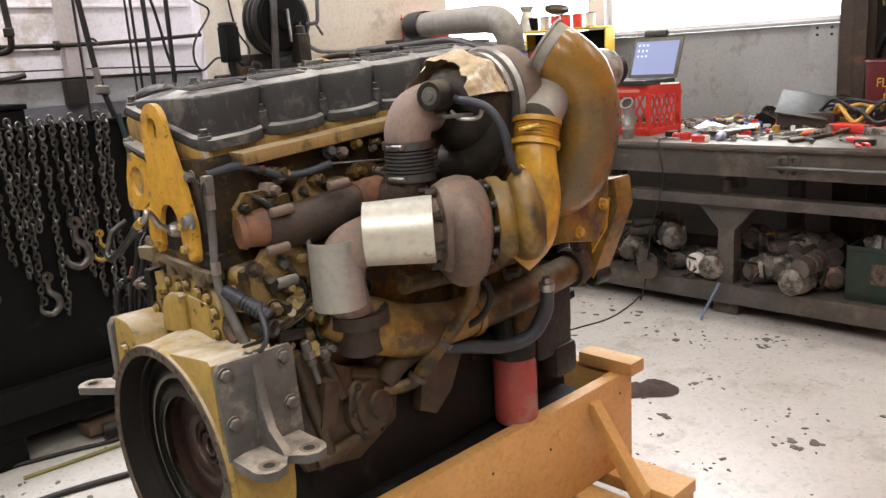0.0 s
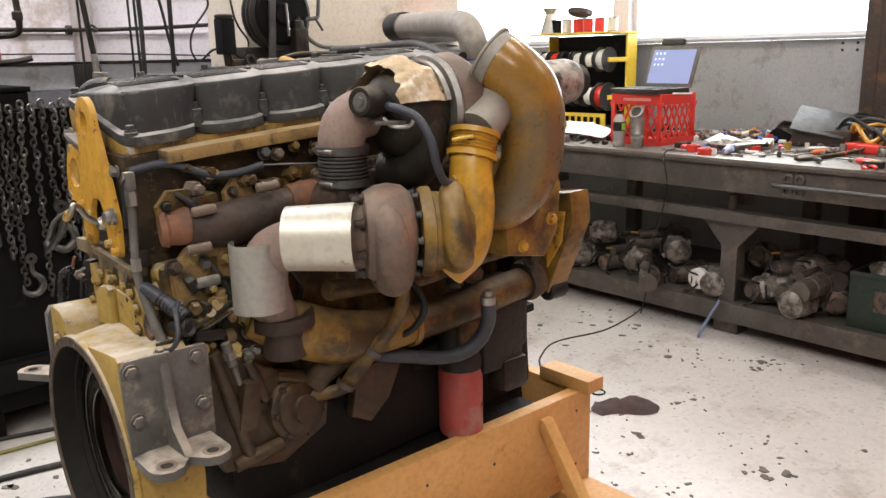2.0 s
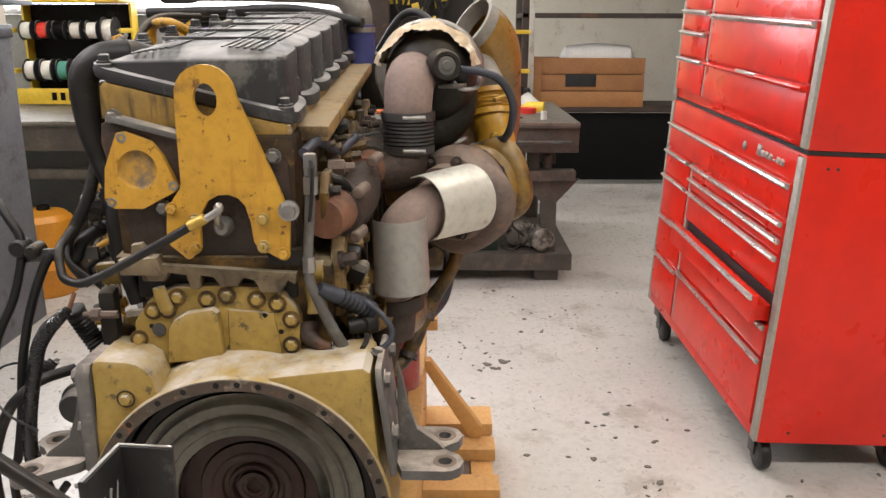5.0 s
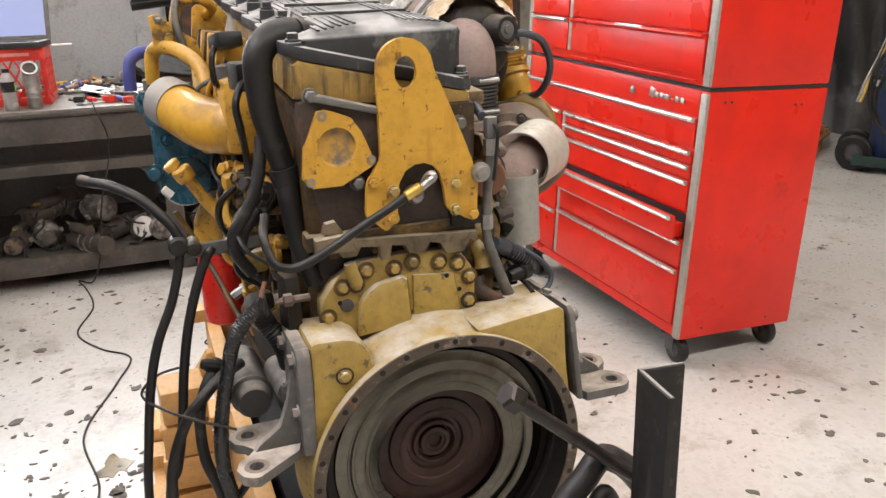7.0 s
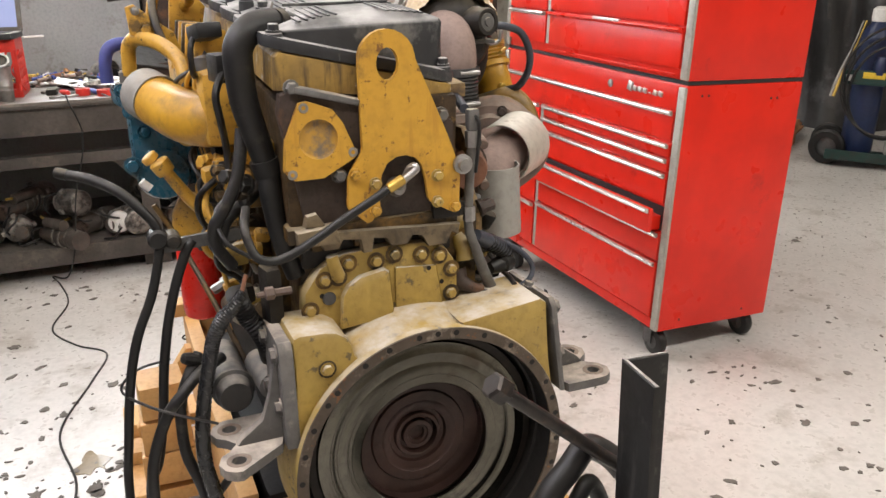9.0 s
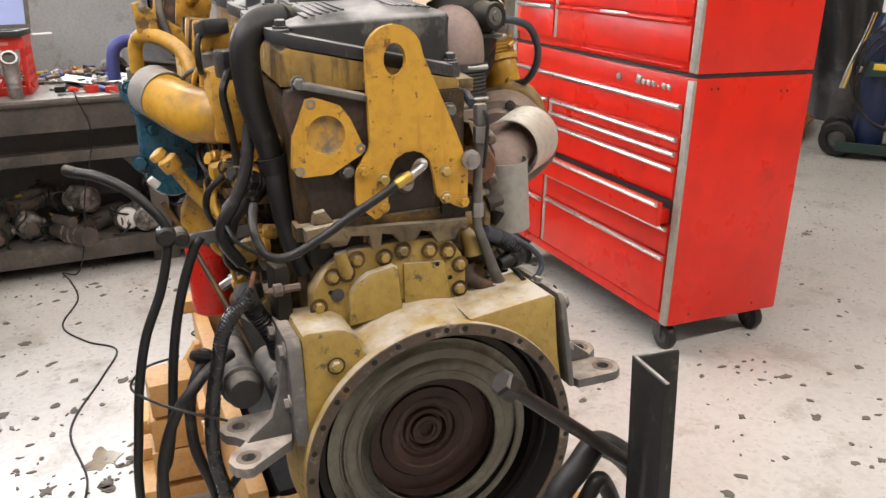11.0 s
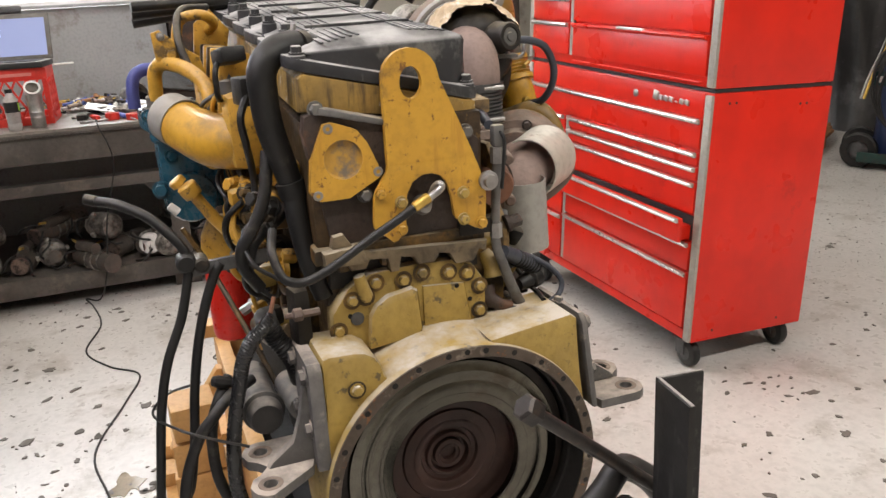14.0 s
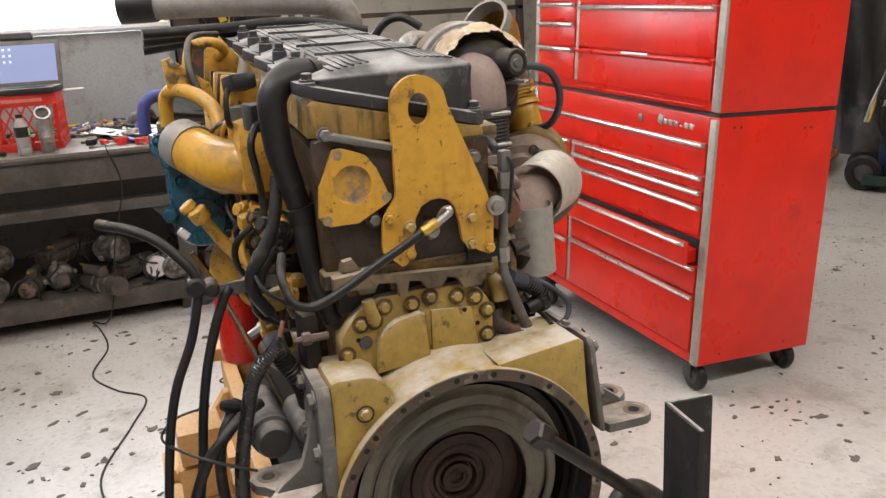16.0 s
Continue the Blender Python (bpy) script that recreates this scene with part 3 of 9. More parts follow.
LEDGE = mat("stained_ochre_casting", (0.36, 0.225, 0.075), (0.20, 0.125, 0.05), 0.6, scale=9, bump=0.35, stain=(0.06, 0.04, 0.025), stain_amount=0.3, stain_scale=12, streak=(0.11, 0.06, 0.03), streak_amount=0.15, dust=(0.34, 0.28, 0.19), dust_up=0.7)
# flywheel housing: a bell with a drilled flange, square shoulders and mounts
HX, HY = 0.010, -0.021
bm = lathe((HX, HY, CZ), (1, 0, 0), [(0.006, 0.2455), (0.0, 0.247), (0.0, 0.267), (0.004, 0.2695), (0.013, 0.2700), (0.016, 0.2665), (0.024, 0.2660), (0.05, 0.270), (0.09, 0.2755), (0.125, 0.278), (0.150, 0.272), (0.157, 0.17)], 96)
housing = P("flywheel_housing", bm, YELLOW_DUSTY, "dusty yellow cast flywheel housing")
P("flange_face", lathe((HX - 0.0025, HY, CZ), (1, 0, 0), [(0.002, 0.2458), (0.0, 0.2468), (0.0, 0.2668), (0.002, 0.2680)], 96), FLANGE, "rust-stained machined flange", housing)
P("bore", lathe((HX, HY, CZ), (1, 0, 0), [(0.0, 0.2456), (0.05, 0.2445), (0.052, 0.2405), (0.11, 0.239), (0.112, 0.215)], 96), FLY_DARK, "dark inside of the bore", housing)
for deg in (16, 27.5, 39, 45, 60, 71, 84, 92, 100, 113, 127, 141, 154, 163, 171, 184, 196, 340, 352, 4):
    a = radians(deg)
    o = (HX - 0.0030, HY + 0.2583 * math.cos(a), CZ + 0.2583 * math.sin(a))
    # flat dark disc on the flange, painted as the shade inside a hole
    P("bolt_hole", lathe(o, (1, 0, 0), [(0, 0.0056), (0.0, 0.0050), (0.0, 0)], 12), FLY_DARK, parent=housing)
# shoulders that carry the mounts, flowing into the bell
poly = [(0.228, 0.66)] + [(HY + 0.262 * math.cos(radians(t)), CZ + 0.262 * math.sin(radians(t))) for t in (20, 34, 48, 60)] + [(0.118, 0.842), (0.122, 0.862), (0.132, 0.880), (0.150, 0.892), (0.17, 0.896), (0.215, 0.898), (0.225, 0.894), (0.228, 0.885)]
P("shoulder", prism(poly, "x", 0.032, 0.160, 0.009), YELLOW_DUSTY, parent=housing)
poly = [(-0.272, 0.66)] + [(HY + 0.262 * math.cos(radians(t)), CZ + 0.262 * math.sin(radians(t))) for t in (160, 146, 132, 118, 106)] + [(-0.08, 0.874), (-0.13, 0.880), (-0.19, 0.887), (-0.244, 0.893), (-0.256, 0.884), (-0.261, 0.80)]
P("shoulder", prism(poly, "x", 0.016, 0.160, 0.004), YELLOW_DUSTY, parent=housing)
for y, z in ((0.171, 0.828),):
    bolt((0.032, y, z), (-1, 0, 0), 0.0085, 0.012, YELLOW_DUSTY, housing)
    # the recess round the bolt is a darker ring, its shade in the colour
    P("bolt_ring", lathe((0.0312, y, z), (-1, 0, 0), [(0, 0.011), (0.0012, 0.0165), (0.002, 0.0165), (0.0022, 0.011)], 16), YELLOW_OILY, "dark ring for the shaded recess round the bolt", housing)
bolt((0.10, -0.262, 0.885), (0, -0.3, 1), 0.008, 0.012, IRON_GREY, housing)
MOUNT = mat("dusty_grey_cast_iron", (0.125, 0.118, 0.112), (0.065, 0.061, 0.057), 0.5, scale=10, bump=0.35, stain=(0.26, 0.23, 0.195), stain_amount=0.22, stain_scale=9, dust=(0.43, 0.37, 0.31), dust_up=1.0, dust_lo=0.2)
# mount brackets with two-lobed feet
for s, xs in ((-1, (0.045, 0.141)), (1, (0.002, 0.112))):
    lean = Matrix(((1, 0, 0, 0), (0, 1, 0.125 if s < 0 else 0.0, -0.0865 if s < 0 else 0.0), (0, 0, 1, 0), (0, 0, 0, 1)))
    yp, yf = (-0.2875, -0.385) if s < 0 else (0.2285, 0.340)
    wall = 0.013 if s < 0 else 0.026
    xa = xs[0] - 0.034 if s < 0 else 0.024
    bm = prism([(xa, 0.690), (xa, 0.872), (xa + 0.012, 0.890), (xs[1] + 0.05, 0.888), (xs[1] + 0.058, 0.875), (xs[1] + 0.05, 0.690)], "y", min(yp, yp + s * wall), max(yp, yp + s * wall), 0.006)
    bmesh.ops.transform(bm, matrix=lean, verts=bm.verts)
    br = P("mount_bracket", bm, MOUNT, "dusty grey cast mounting bracket with two bolt holes")
    yp += s * (wall - 0.022)
    zf = 0.683 if s < 0 else 0.688
    for x in xs:
        hole = arc_pts(x, yf, 0.0125, 0, 337.5, 15)
        xm = (xs[0] + xs[1]) / 2
        lo_x, hi_x = (x - 0.036, xm) if x < xm else (xm, x + 0.036)
        out = [(max(lo_x, xa), yp + s * 0.02), (max(lo_x, xa), yp + s * 0.03), (lo_x, yf - s * (0.004 if lo_x == xm else 0.0)), *[(x + 0.036 * math.cos(a), yf + s * 0.034 * math.sin(a)) for a in np.radians([160, 130, 90, 50, 20])], (hi_x, yf - s * (0.004 if hi_x == xm else 0.0)), (hi_x, yp + s * 0.02)]
        P("foot", holed_plate(out, hole, "z", zf, zf + 0.018), MOUNT, parent=br)
        P("foot_wear", lathe((x, yf, zf + 0.0182), (0, 0, 1), [(0, 0.013), (0.0006, 0.0135), (0.0006, 0.021), (0, 0.0215)], 20), RUST, "rusty wear ring round the bolt hole", br)
    xm = (xs[0] + xs[1]) / 2
    poly = [(yp + s * 0.02, 0.70), (yf - s * 0.002, 0.703), (yf - s * 0.012, 0.716), (yp + s * 0.056, 0.745), (yp + s * 0.040, 0.79), (yp + s * 0.030, 0.84), (yp + s * 0.02, 0.875)]
    P("rib", prism(poly, "x", xm - 0.010, xm + 0.010, 0.004), MOUNT, parent=br)
    for x in (xs[0] - 0.012 if s < 0 else 0.048, xs[1] + 0.028):
        for z in (0.765, 0.865):
            bolt(lean @ Vector((x, yp + s * 0.022, z)), (0, s, 0), 0.0115, 0.012, MOUNT, br)
# flywheel and hub
FX = 0.052
fw = P("flywheel", lathe((FX, HY, CZ), (1, 0, 0), [(0.075, 0.238), (0.03, 0.237), (0.022, 0.233), (0.021, 0.216), (0.024, 0.214)], 96), FLY_RIM, "dark oily flywheel rim")
P("friction_ring", lathe((FX, HY, CZ), (1, 0, 0), [(0.0205, 0.2175), (0.0150, 0.2150), (0.0140, 0.1985), (0.0128, 0.1965), (0.0125, 0.1935), (0.0125, 0.176), (0.0128, 0.1755), (0.0125, 0.175), (0.0125, 0.151), (0.0129, 0.1505), (0.0125, 0.150), (0.0125, 0.133), (0.015, 0.1305), (0.030, 0.1295)], 128), FLYWHEEL, "worn bare-metal friction face", fw)
P("flywheel_web", lathe((FX, HY, CZ), (1, 0, 0), [(0.028, 0.1305), (0.050, 0.128), (0.054, 0.100), (0.050, 0.097), (0.049, 0.078), (0.053, 0.074), (0.055, 0.060), (0.062, 0.057), (0.063, 0.049), (0.056, 0.046), (0.054, 0.040), (0.066, 0.036), (0.07, 0.0)], 72), FLY_BROWN, "brown hub plate", fw)
P("pilot_bearing", lathe((FX, HY, CZ), (1, 0, 0), [(0.066, 0.032), (0.057, 0.030), (0.056, 0.022), (0.059, 0.0205), (0.061, 0.0155), (0.085, 0.0145), (0.085, 0)], 40), FLY_BROWN, "dark pilot bore", fw)
# rear structure plate of the block, with raised bosses
poly = [(0.184, 0.86), (0.180, 0.935), (0.150, 0.978), (0.128, 0.992), (0.105, 1.002), (0.02, 1.006), (-0.060, 1.002), (-0.094, 0.988), (-0.113, 0.960), (-0.120, 0.938), (-0.118, 0.86)]
rear = P("rear_cover", prism(poly, "x", 0.124, 0.18, 0.006), YELLOW_DUSTY, "bolted yellow rear structure plate")
P("cover_boss", prism([(0.122, 0.86), (0.116, 0.925), (0.104, 0.945), (0.080, 0.960), (0.032, 0.968), (0.021, 0.960), (0.015, 0.87)], "x", 0.104, 0.128, 0.014), YELLOW_DUSTY, "raised boss", rear)
P("cover_boss", prism([(0.010, 0.87), (0.008, 0.962), (-0.075, 0.955), (-0.088, 0.87)], "x", 0.119, 0.128, 0.006), YELLOW_DUSTY, "raised boss", rear)
REAR_BOLTS = ((0.173, 0.904), (0.143, 0.958), (0.117, 0.960), (0.097, 0.984), (0.044, 0.980), (0.008, 0.988), (-0.045, 0.980), (-0.082, 0.972), (-0.106, 0.942), (-0.104, 0.893))
for y, z in REAR_BOLTS:
    bolt((0.124, y, z), (-1, 0, 0), 0.0082, 0.012, YELLOW_DUSTY, rear)
    # darker ring painted as the shade of each bolt recess
    P("bolt_ring", lathe((0.1232, y, z), (-1, 0, 0), [(0, 0.0112), (0.0015, 0.0170), (0.0025, 0.0170), (0.0028, 0.0112)], 16), YELLOW_OILY, "dark ring for the shaded recess round the bolt", rear)
P("cover_lug", tube([(0.120, 0.117, 0.962), (0.118, 0.124, 0.985), (0.118, 0.128, 1.004)], [0.013, 0.012, 0.011], 12), YELLOW_DUSTY, "cast lug", rear)
P("plug", lathe((0.1235, 0.136, 0.921), (-1, 0, 0), [(0, 0.013), (0.003, 0.012), (0.003, 0)], 18), STEEL_DARK, "dark core plug", rear)
for y, z in ((-0.059, 0.951), (-0.086, 0.918), (0.149, 0.928)):
    # shallow dark disc in place of the hole's shaded depth
    P("pin_hole", lathe((0.1188 if y == -0.059 else 0.1232, y, z), (-1, 0, 0), [(0, 0.0048), (0.0006, 0.0046), (0.0006, 0)], 10), FLY_DARK, "flat dark disc for the shade in a small drilled hole", rear)
# spacer deck
bm = box((0.66, 0.04, 1.045), (1.10, 0.325, 0.03), bevel=0.006)
for y in (-0.09, -0.01, 0.07, 0.15):
    box((0.128, y, 1.025), (0.03, 0.022, 0.03), bevel=0.006, bm=bm)
Q("spacer_deck", bm, YELLOW_OILY, "oily spacer deck")
DECK = mat("grimy_deck_casting", (0.20, 0.15, 0.085), (0.10, 0.075, 0.045), 0.6, scale=12, bump=0.45, stain=(0.04, 0.03, 0.02), stain_amount=0.35, stain_scale=16, dust=(0.36, 0.31, 0.23), dust_up=0.9)
poly = [(0.160, 1.052), (0.155, 1.034)]
for yc, w, dz in ((0.128, 0.022, 0.016), (0.061, 0.013, 0.026), (0.000, 0.026, 0.016), (-0.075, 0.030, 0.022)):
    poly += [(yc + w, 1.034 - 0.02 * (0.15 - yc) / 0.3), (yc + w * 0.6, 1.034 - dz - 0.02 * (0.15 - yc) / 0.3), (yc - w * 0.6, 1.034 - dz - 0.02 * (0.15 - yc) / 0.3), (yc - w, 1.034 - 0.02 * (0.15 - yc) / 0.3)]
poly += [(-0.118, 1.012), (-0.122, 1.034)]
P("deck_edge", prism(poly, "x", 0.108, 0.150, 0.006), DECK, "grimy scalloped deck edge")
P("deck_step", prism([(0.188, 1.03), (0.190, 1.058), (0.120, 1.064), (0.112, 1.03)], "x", 0.100, 0.155, 0.005), DECK, "dusty cast step")
P("deck_step", prism([(0.172, 1.062), (0.168, 1.083), (0.150, 1.086), (0.135, 1.062)], "x", 0.112, 0.150, 0.004), DECK, "dusty cast step")
P("deck_back", box((0.16, 0.03, 1.005), (0.03, 0.29, 0.06), bevel=0.004), IRON_DARK, "near-black block set back behind the deck edge")
# cylinder block and pan
bm = box((0.66, 0.0, 0.82), (1.04, 0.36, 0.43), bevel=0.015)
block = Q("cylinder_block", bm, YELLOW_OILY, "oil-stained yellow cylinder block")
for k in range(6):
    Q("block_rib", box((0.25 + 0.165 * k, -0.185, 0.86), (0.022, 0.03, 0.36), bevel=0.006), YELLOW_OILY, parent=block)
    Q("block_rib", box((0.25 + 0.165 * k, 0.185, 0.84), (0.022, 0.03, 0.38), bevel=0.006), YELLOW_OILY, parent=block)
pan = Q("oil_pan", box((0.72, 0.0, 0.50), (1.02, 0.40, 0.26), bevel=0.03), PAN, "black greasy oil pan")
Q("pan_rail", box((0.72, 0.0, 0.625), (1.04, 0.43, 0.025), bevel=0.004), PAN, "", pan)
# added black block that stands for the dark between pan and skid
P("pan_lower", box((0.80, 0.0, 0.30), (0.96, 0.52, 0.22), bevel=0.03), PAN, "", pan)
Q("pan_sump", box((0.95, 0.0, 0.36), (0.55, 0.34, 0.20), bevel=0.03), PAN, "", pan)
for k in range(9):
    bolt((0.27 + 0.11 * k, -0.205, 0.638), (0, 0, 1), 0.007, 0.01, IRON_DARK, pan)
# head
bm = box((0.67, 0.035, 1.165), (1.09, 0.32, 0.22), bevel=0.01)
HEAD = mat("greasy_head_casting", (0.085, 0.05, 0.02), (0.03, 0.021, 0.014), 0.5, spec=0.3, scale=8, bump=0.45, stain=(0.012, 0.010, 0.008), stain_amount=0.5, stain_scale=9, speck=(0.14, 0.085, 0.03), speck_scale=45)
head = Q("cylinder_head", bm, HEAD, "dark oily cylinder head")
Q("head_ledge", box((0.695, -0.138, 1.263), (0.99, 0.075, 0.028), bevel=0.006), LEDGE, "dusty ochre ledge", head)
DRIP = mat("dripped_yellow_casting", (0.34, 0.21, 0.045), (0.22, 0.14, 0.045), 0.5, scale=14, bump=0.3, stain=(0.05, 0.035, 0.022), stain_amount=0.28, stain_scale=10, streak=(0.055, 0.035, 0.02), streak_amount=0.5, speck=(0.42, 0.40, 0.36), speck_scale=16)
Q("cover_base", prism([(-0.118, 1.262), (-0.118, 1.290), (0.190, 1.364), (0.200, 1.355), (0.203, 1.300)], "x", 0.135, 1.20, 0.006), DRIP, "stained ochre valve cover base", head)
Q("head_rear", prism([(0.166, 1.055), (0.186, 1.17), (0.203, 1.265), (0.198, 1.295), (0.18, 1.302), (-0.10, 1.238), (-0.115, 1.225), (-0.12, 1.055)], "x", 0.118, 0.15, 0.006), RUST_DARK, "brown stained rear face", head)
Q("gasket_edge", box((0.122, 0.045, 1.270), (0.03, 0.27, 0.011), (15, 0, 0), 0.003), IRON_GREY, "grey gasket edge", head)
for y, z in ((0.177, 1.306), (0.105, 1.150), (-0.09, 1.24)):
    bolt((0.118, y, z), (-1, 0, 0), 0.009, 0.016, IRON_GREY, head)
for k in range(6):
    x = 0.26 + 0.165 * k
    Q("exhaust_port", box((x, -0.145, 1.135), (0.085, 0.05, 0.07), bevel=0.012), YELLOW_OILY, parent=head)
    Q("intake_port", box((x, 0.205, 1.15), (0.10, 0.04, 0.09), bevel=0.012), YELLOW, parent=head)
# valve cover: six smooth bays with waists between them
x0, x1, yr, yl = 0.145, 1.15, -0.120, 0.205
BAYS = 6


def cover_ring(d, z_of, dip=0.040):
    """Outline of the cover, drawn in by d, with rounded bays and waists."""
    pts = []
    n = 16 * BAYS
    for k in range(n + 1):
        u = k / n
        w = abs(math.sin(math.pi * BAYS * u)) ** 0.34 if 0.5 / BAYS < u < 1 - 0.5 / BAYS else min(1.0, min(u, 1 - u) * 6 * BAYS) ** 0.4
        pts.append((x0 + d + (x1 - x0 - 2 * d) * u, yr + d + dip * (1 - w)))
    for k in range(n + 1):
        u = 1 - k / n
        w = abs(math.sin(math.pi * BAYS * u)) ** 0.34 if 0.5 / BAYS < u < 1 - 0.5 / BAYS else min(1.0, min(u, 1 - u) * 6 * BAYS) ** 0.4
        pts.append((x0 + d + (x1 - x0 - 2 * d) * u, yl - d - dip * (1 - w)))
    return [(x, y, z_of(y)) for x, y in pts]


bm = bmesh.new()
base = lambda h: (lambda y: 1.292 + (y + 0.118) * 0.240 + h)
top = lambda h: (lambda y: 1.4165 + h - 0.8 * (y - 0.02) ** 2)
blend = lambda f, h: (lambda y: (1 - f) * base(0.024)(y) + f * top(h)(y))
rings = [[bm.verts.new(p) for p in cover_ring(d, f, dip)] for d, f, dip in
         ((-0.010, base(0), 0.034), (-0.012, base(0.012), 0.034), (-0.010, base(0.020), 0.034), (0.004, base(0.022), 0.040), (0.006, blend(0.4, 0), 0.032), (0.008, blend(0.90, 0), 0.012), (0.0115, blend(0.975, 0), 0.010), (0.019, top(0), 0.009), (0.045, top(0.002), 0.006), (0.09, top(0.004), 0.0))]
for p, q in zip(rings, rings[1:]):
    for k in range(len(p)):
        bm.faces.new((p[k], p[(k + 1) % len(p)], q[(k + 1) % len(q)], q[k]))
half = len(rings[-1]) // 2
for k in range(half - 1):
    bm.faces.new((rings[-1][k], rings[-1][k + 1], rings[-1][-2 - k], rings[-1][-1 - k]))
bmesh.ops.recalc_face_normals(bm, faces=bm.faces)
cover = Q("valve_cover", bm, COVER, "dusty black plastic valve cover with ribbed top")
for k in range(BAYS):
    xm = x0 + (x1 - x0) * (k + 0.5) / BAYS
    for ya, n in ((-0.070, 6), (0.085, 6)):
        bm = bmesh.new()
        for j in range(n):
            y = ya + 0.0125 * j
            box((xm, y, 1.4198 - 0.8 * (y - 0.02) ** 2), (0.135, 0.0055, 0.003), bevel=0.001, bm=bm)
        tagged(Q("ribbed_panel", bm, COVER, "", cover), kind="stuff")
    if k < BAYS - 1:
        Q("cover_seam", box((xm + 0.084, 0.043, 1.4185), (0.007, 0.20, 0.006), bevel=0.002), COVER, "", cover)
Q("cover_plug", box((0.62, 0.10, 1.422), (0.06, 0.014, 0.012), bevel=0.004), IRON_GREY, "dusty grey plug", cover)
for k in range(BAYS + 1):
    x = min(max(x0 + (x1 - x0) * k / BAYS, x0 + 0.012), x1 - 0.012)
    for y, sgn in ((yr, 1), (yl, -1)):
        yy = y + sgn * (0.027 if 0 < k < BAYS else 0.012)
        lift = 0.030 if 0 < k < BAYS else 0.006
        Q("bolt_boss", lathe((x, yy, base(0.01)(yy)), (0, 0, 1), [(0, 0.017), (lift + 0.008, 0.0145), (lift + 0.010, 0.012), (lift + 0.010, 0)], 14), COVER, "", cover)
        b = bolt(Vector((x, yy, base(0.02)(yy) + lift)), (0, 0, 1), 0.0085, 0.014, COVER, cover)
        b.data.transform(NOSE)

# lifting eye and blanking plate
hole = [(0.0145 + 0.0200 * math.cos(a), 1.337 + 0.0272 * math.sin(a)) for a in np.linspace(0, 2 * math.pi, 25)[:-1]]
bm = bmesh.new()
upper = [(0.0655, 1.20), (0.0655, 1.330)] + arc_pts(0.0150, 1.344, 0.0505, 172, 12, 10) + [(-0.0365, 1.342), (-0.0650, 1.275), (-0.070, 1.263), (-0.0958, 1.20)]
holed_plate(upper, hole, "x", 0.094, 0.108, bm=bm)
lower = [(0.0655, 1.2035), (-0.0945, 1.2035), (-0.104, 1.180), (-0.115, 1.145), (-0.1165, 1.125), (-0.113, 1.066), (-0.106, 1.060), (-0.092, 1.066), (-0.058, 1.086), (-0.053, 1.094), (-0.049, 1.130), (-0.041, 1.158), (-0.030, 1.171), (-0.014, 1.177), (0.004, 1.176), (0.022, 1.166), (0.033, 1.147), (0.038, 1.125), (0.039, 1.082), (0.056, 1.064), (0.064, 1.062), (0.097, 1.092), (0.0975, 1.104), (0.094, 1.145), (0.089, 1.158), (0.068, 1.188), (0.0655, 1.20)]
prism(lower, "x", 0.0944, 0.1076, 0.002, bm=bm)
eye = P("lifting_eye", bm, EYE_YELLOW, "chipped yellow steel lifting eye plate")
for y, z, ma in ((0.083, 1.153, YELLOW), (0.046, 1.133, YELLOW_DUSTY), (-0.071, 1.135, YELLOW_DUSTY), (-0.070, 1.086, YELLOW_DUSTY), (-0.104, 1.074, YELLOW), (0.049, 1.084, YELLOW)):
    bolt((0.094, y, z), (-1, 0, 0), 0.0075, 0.012, ma, eye)
poly = [(0.170, 1.281), (0.156, 1.2835), (0.140, 1.278), (0.113, 1.267), (0.096, 1.243), (0.081, 1.206), (0.074, 1.194), (0.074, 1.186), (0.080, 1.180), (0.135, 1.151), (0.186, 1.151), (0.200, 1.158), (0.201, 1.166), (0.195, 1.221), (0.179, 1.260)]
hole = [(0.140 + 0.034 * math.cos(a), 1.2185 + 0.034 * math.sin(a)) for a in np.linspace(0, 2 * math.pi, 33)[:-1]]
bp = P("blanking_plate", holed_plate(poly, hole, "x", 0.102, 0.122), EYE_YELLOW, "bright yellow blanking plate")
P("recess", lathe((0.1105, 0.140, 1.2185), (-1, 0, 0), [(0, 0), (0, 0.027), (0.001, 0.031), (0.0075, 0.0346)], 32), RECESS, "worn round recess with bare grey metal", bp)
for y, z in ((0.162, 1.273), (0.081, 1.191), (0.189, 1.162)):
    P("lug_face", lathe((0.1022, y, z), (-1, 0, 0), [(0, 0.0088), (0.0012, 0.0082), (0.0012, 0.0038), (-0.003, 0.0034), (-0.003, 0)], 14), STEEL, "bare metal ring round a bolt hole", bp)
# hydraulic hose over the eye plate, with its bent steel fitting
P("hose_fitting", tube([(0.10, 0.002, 1.120), (0.075, 0.001, 1.135), (0.058, -0.004, 1.160), (0.046, -0.010, 1.168), (0.042, -0.0105, 1.162), (0.042, 0.004, 1.152), (0.042, 0.022, 1.142)], 0.0066, 12), STEEL, "bent plated steel fitting")
P("fitting_boss", lathe((0.118, 0.002, 1.118), (-1, 0, 0), [(0, 0), (0, 0.018), (0.012, 0.017), (0.024, 0.011), (0.024, 0)], 18), STEEL, "round plated boss")
P("hose_ferrule", cyl((0.042, 0.012, 1.149), (0.042, 0.041, 1.134), 0.0092, chamfer=0.002), BRASS, "crimped brass ferrule")
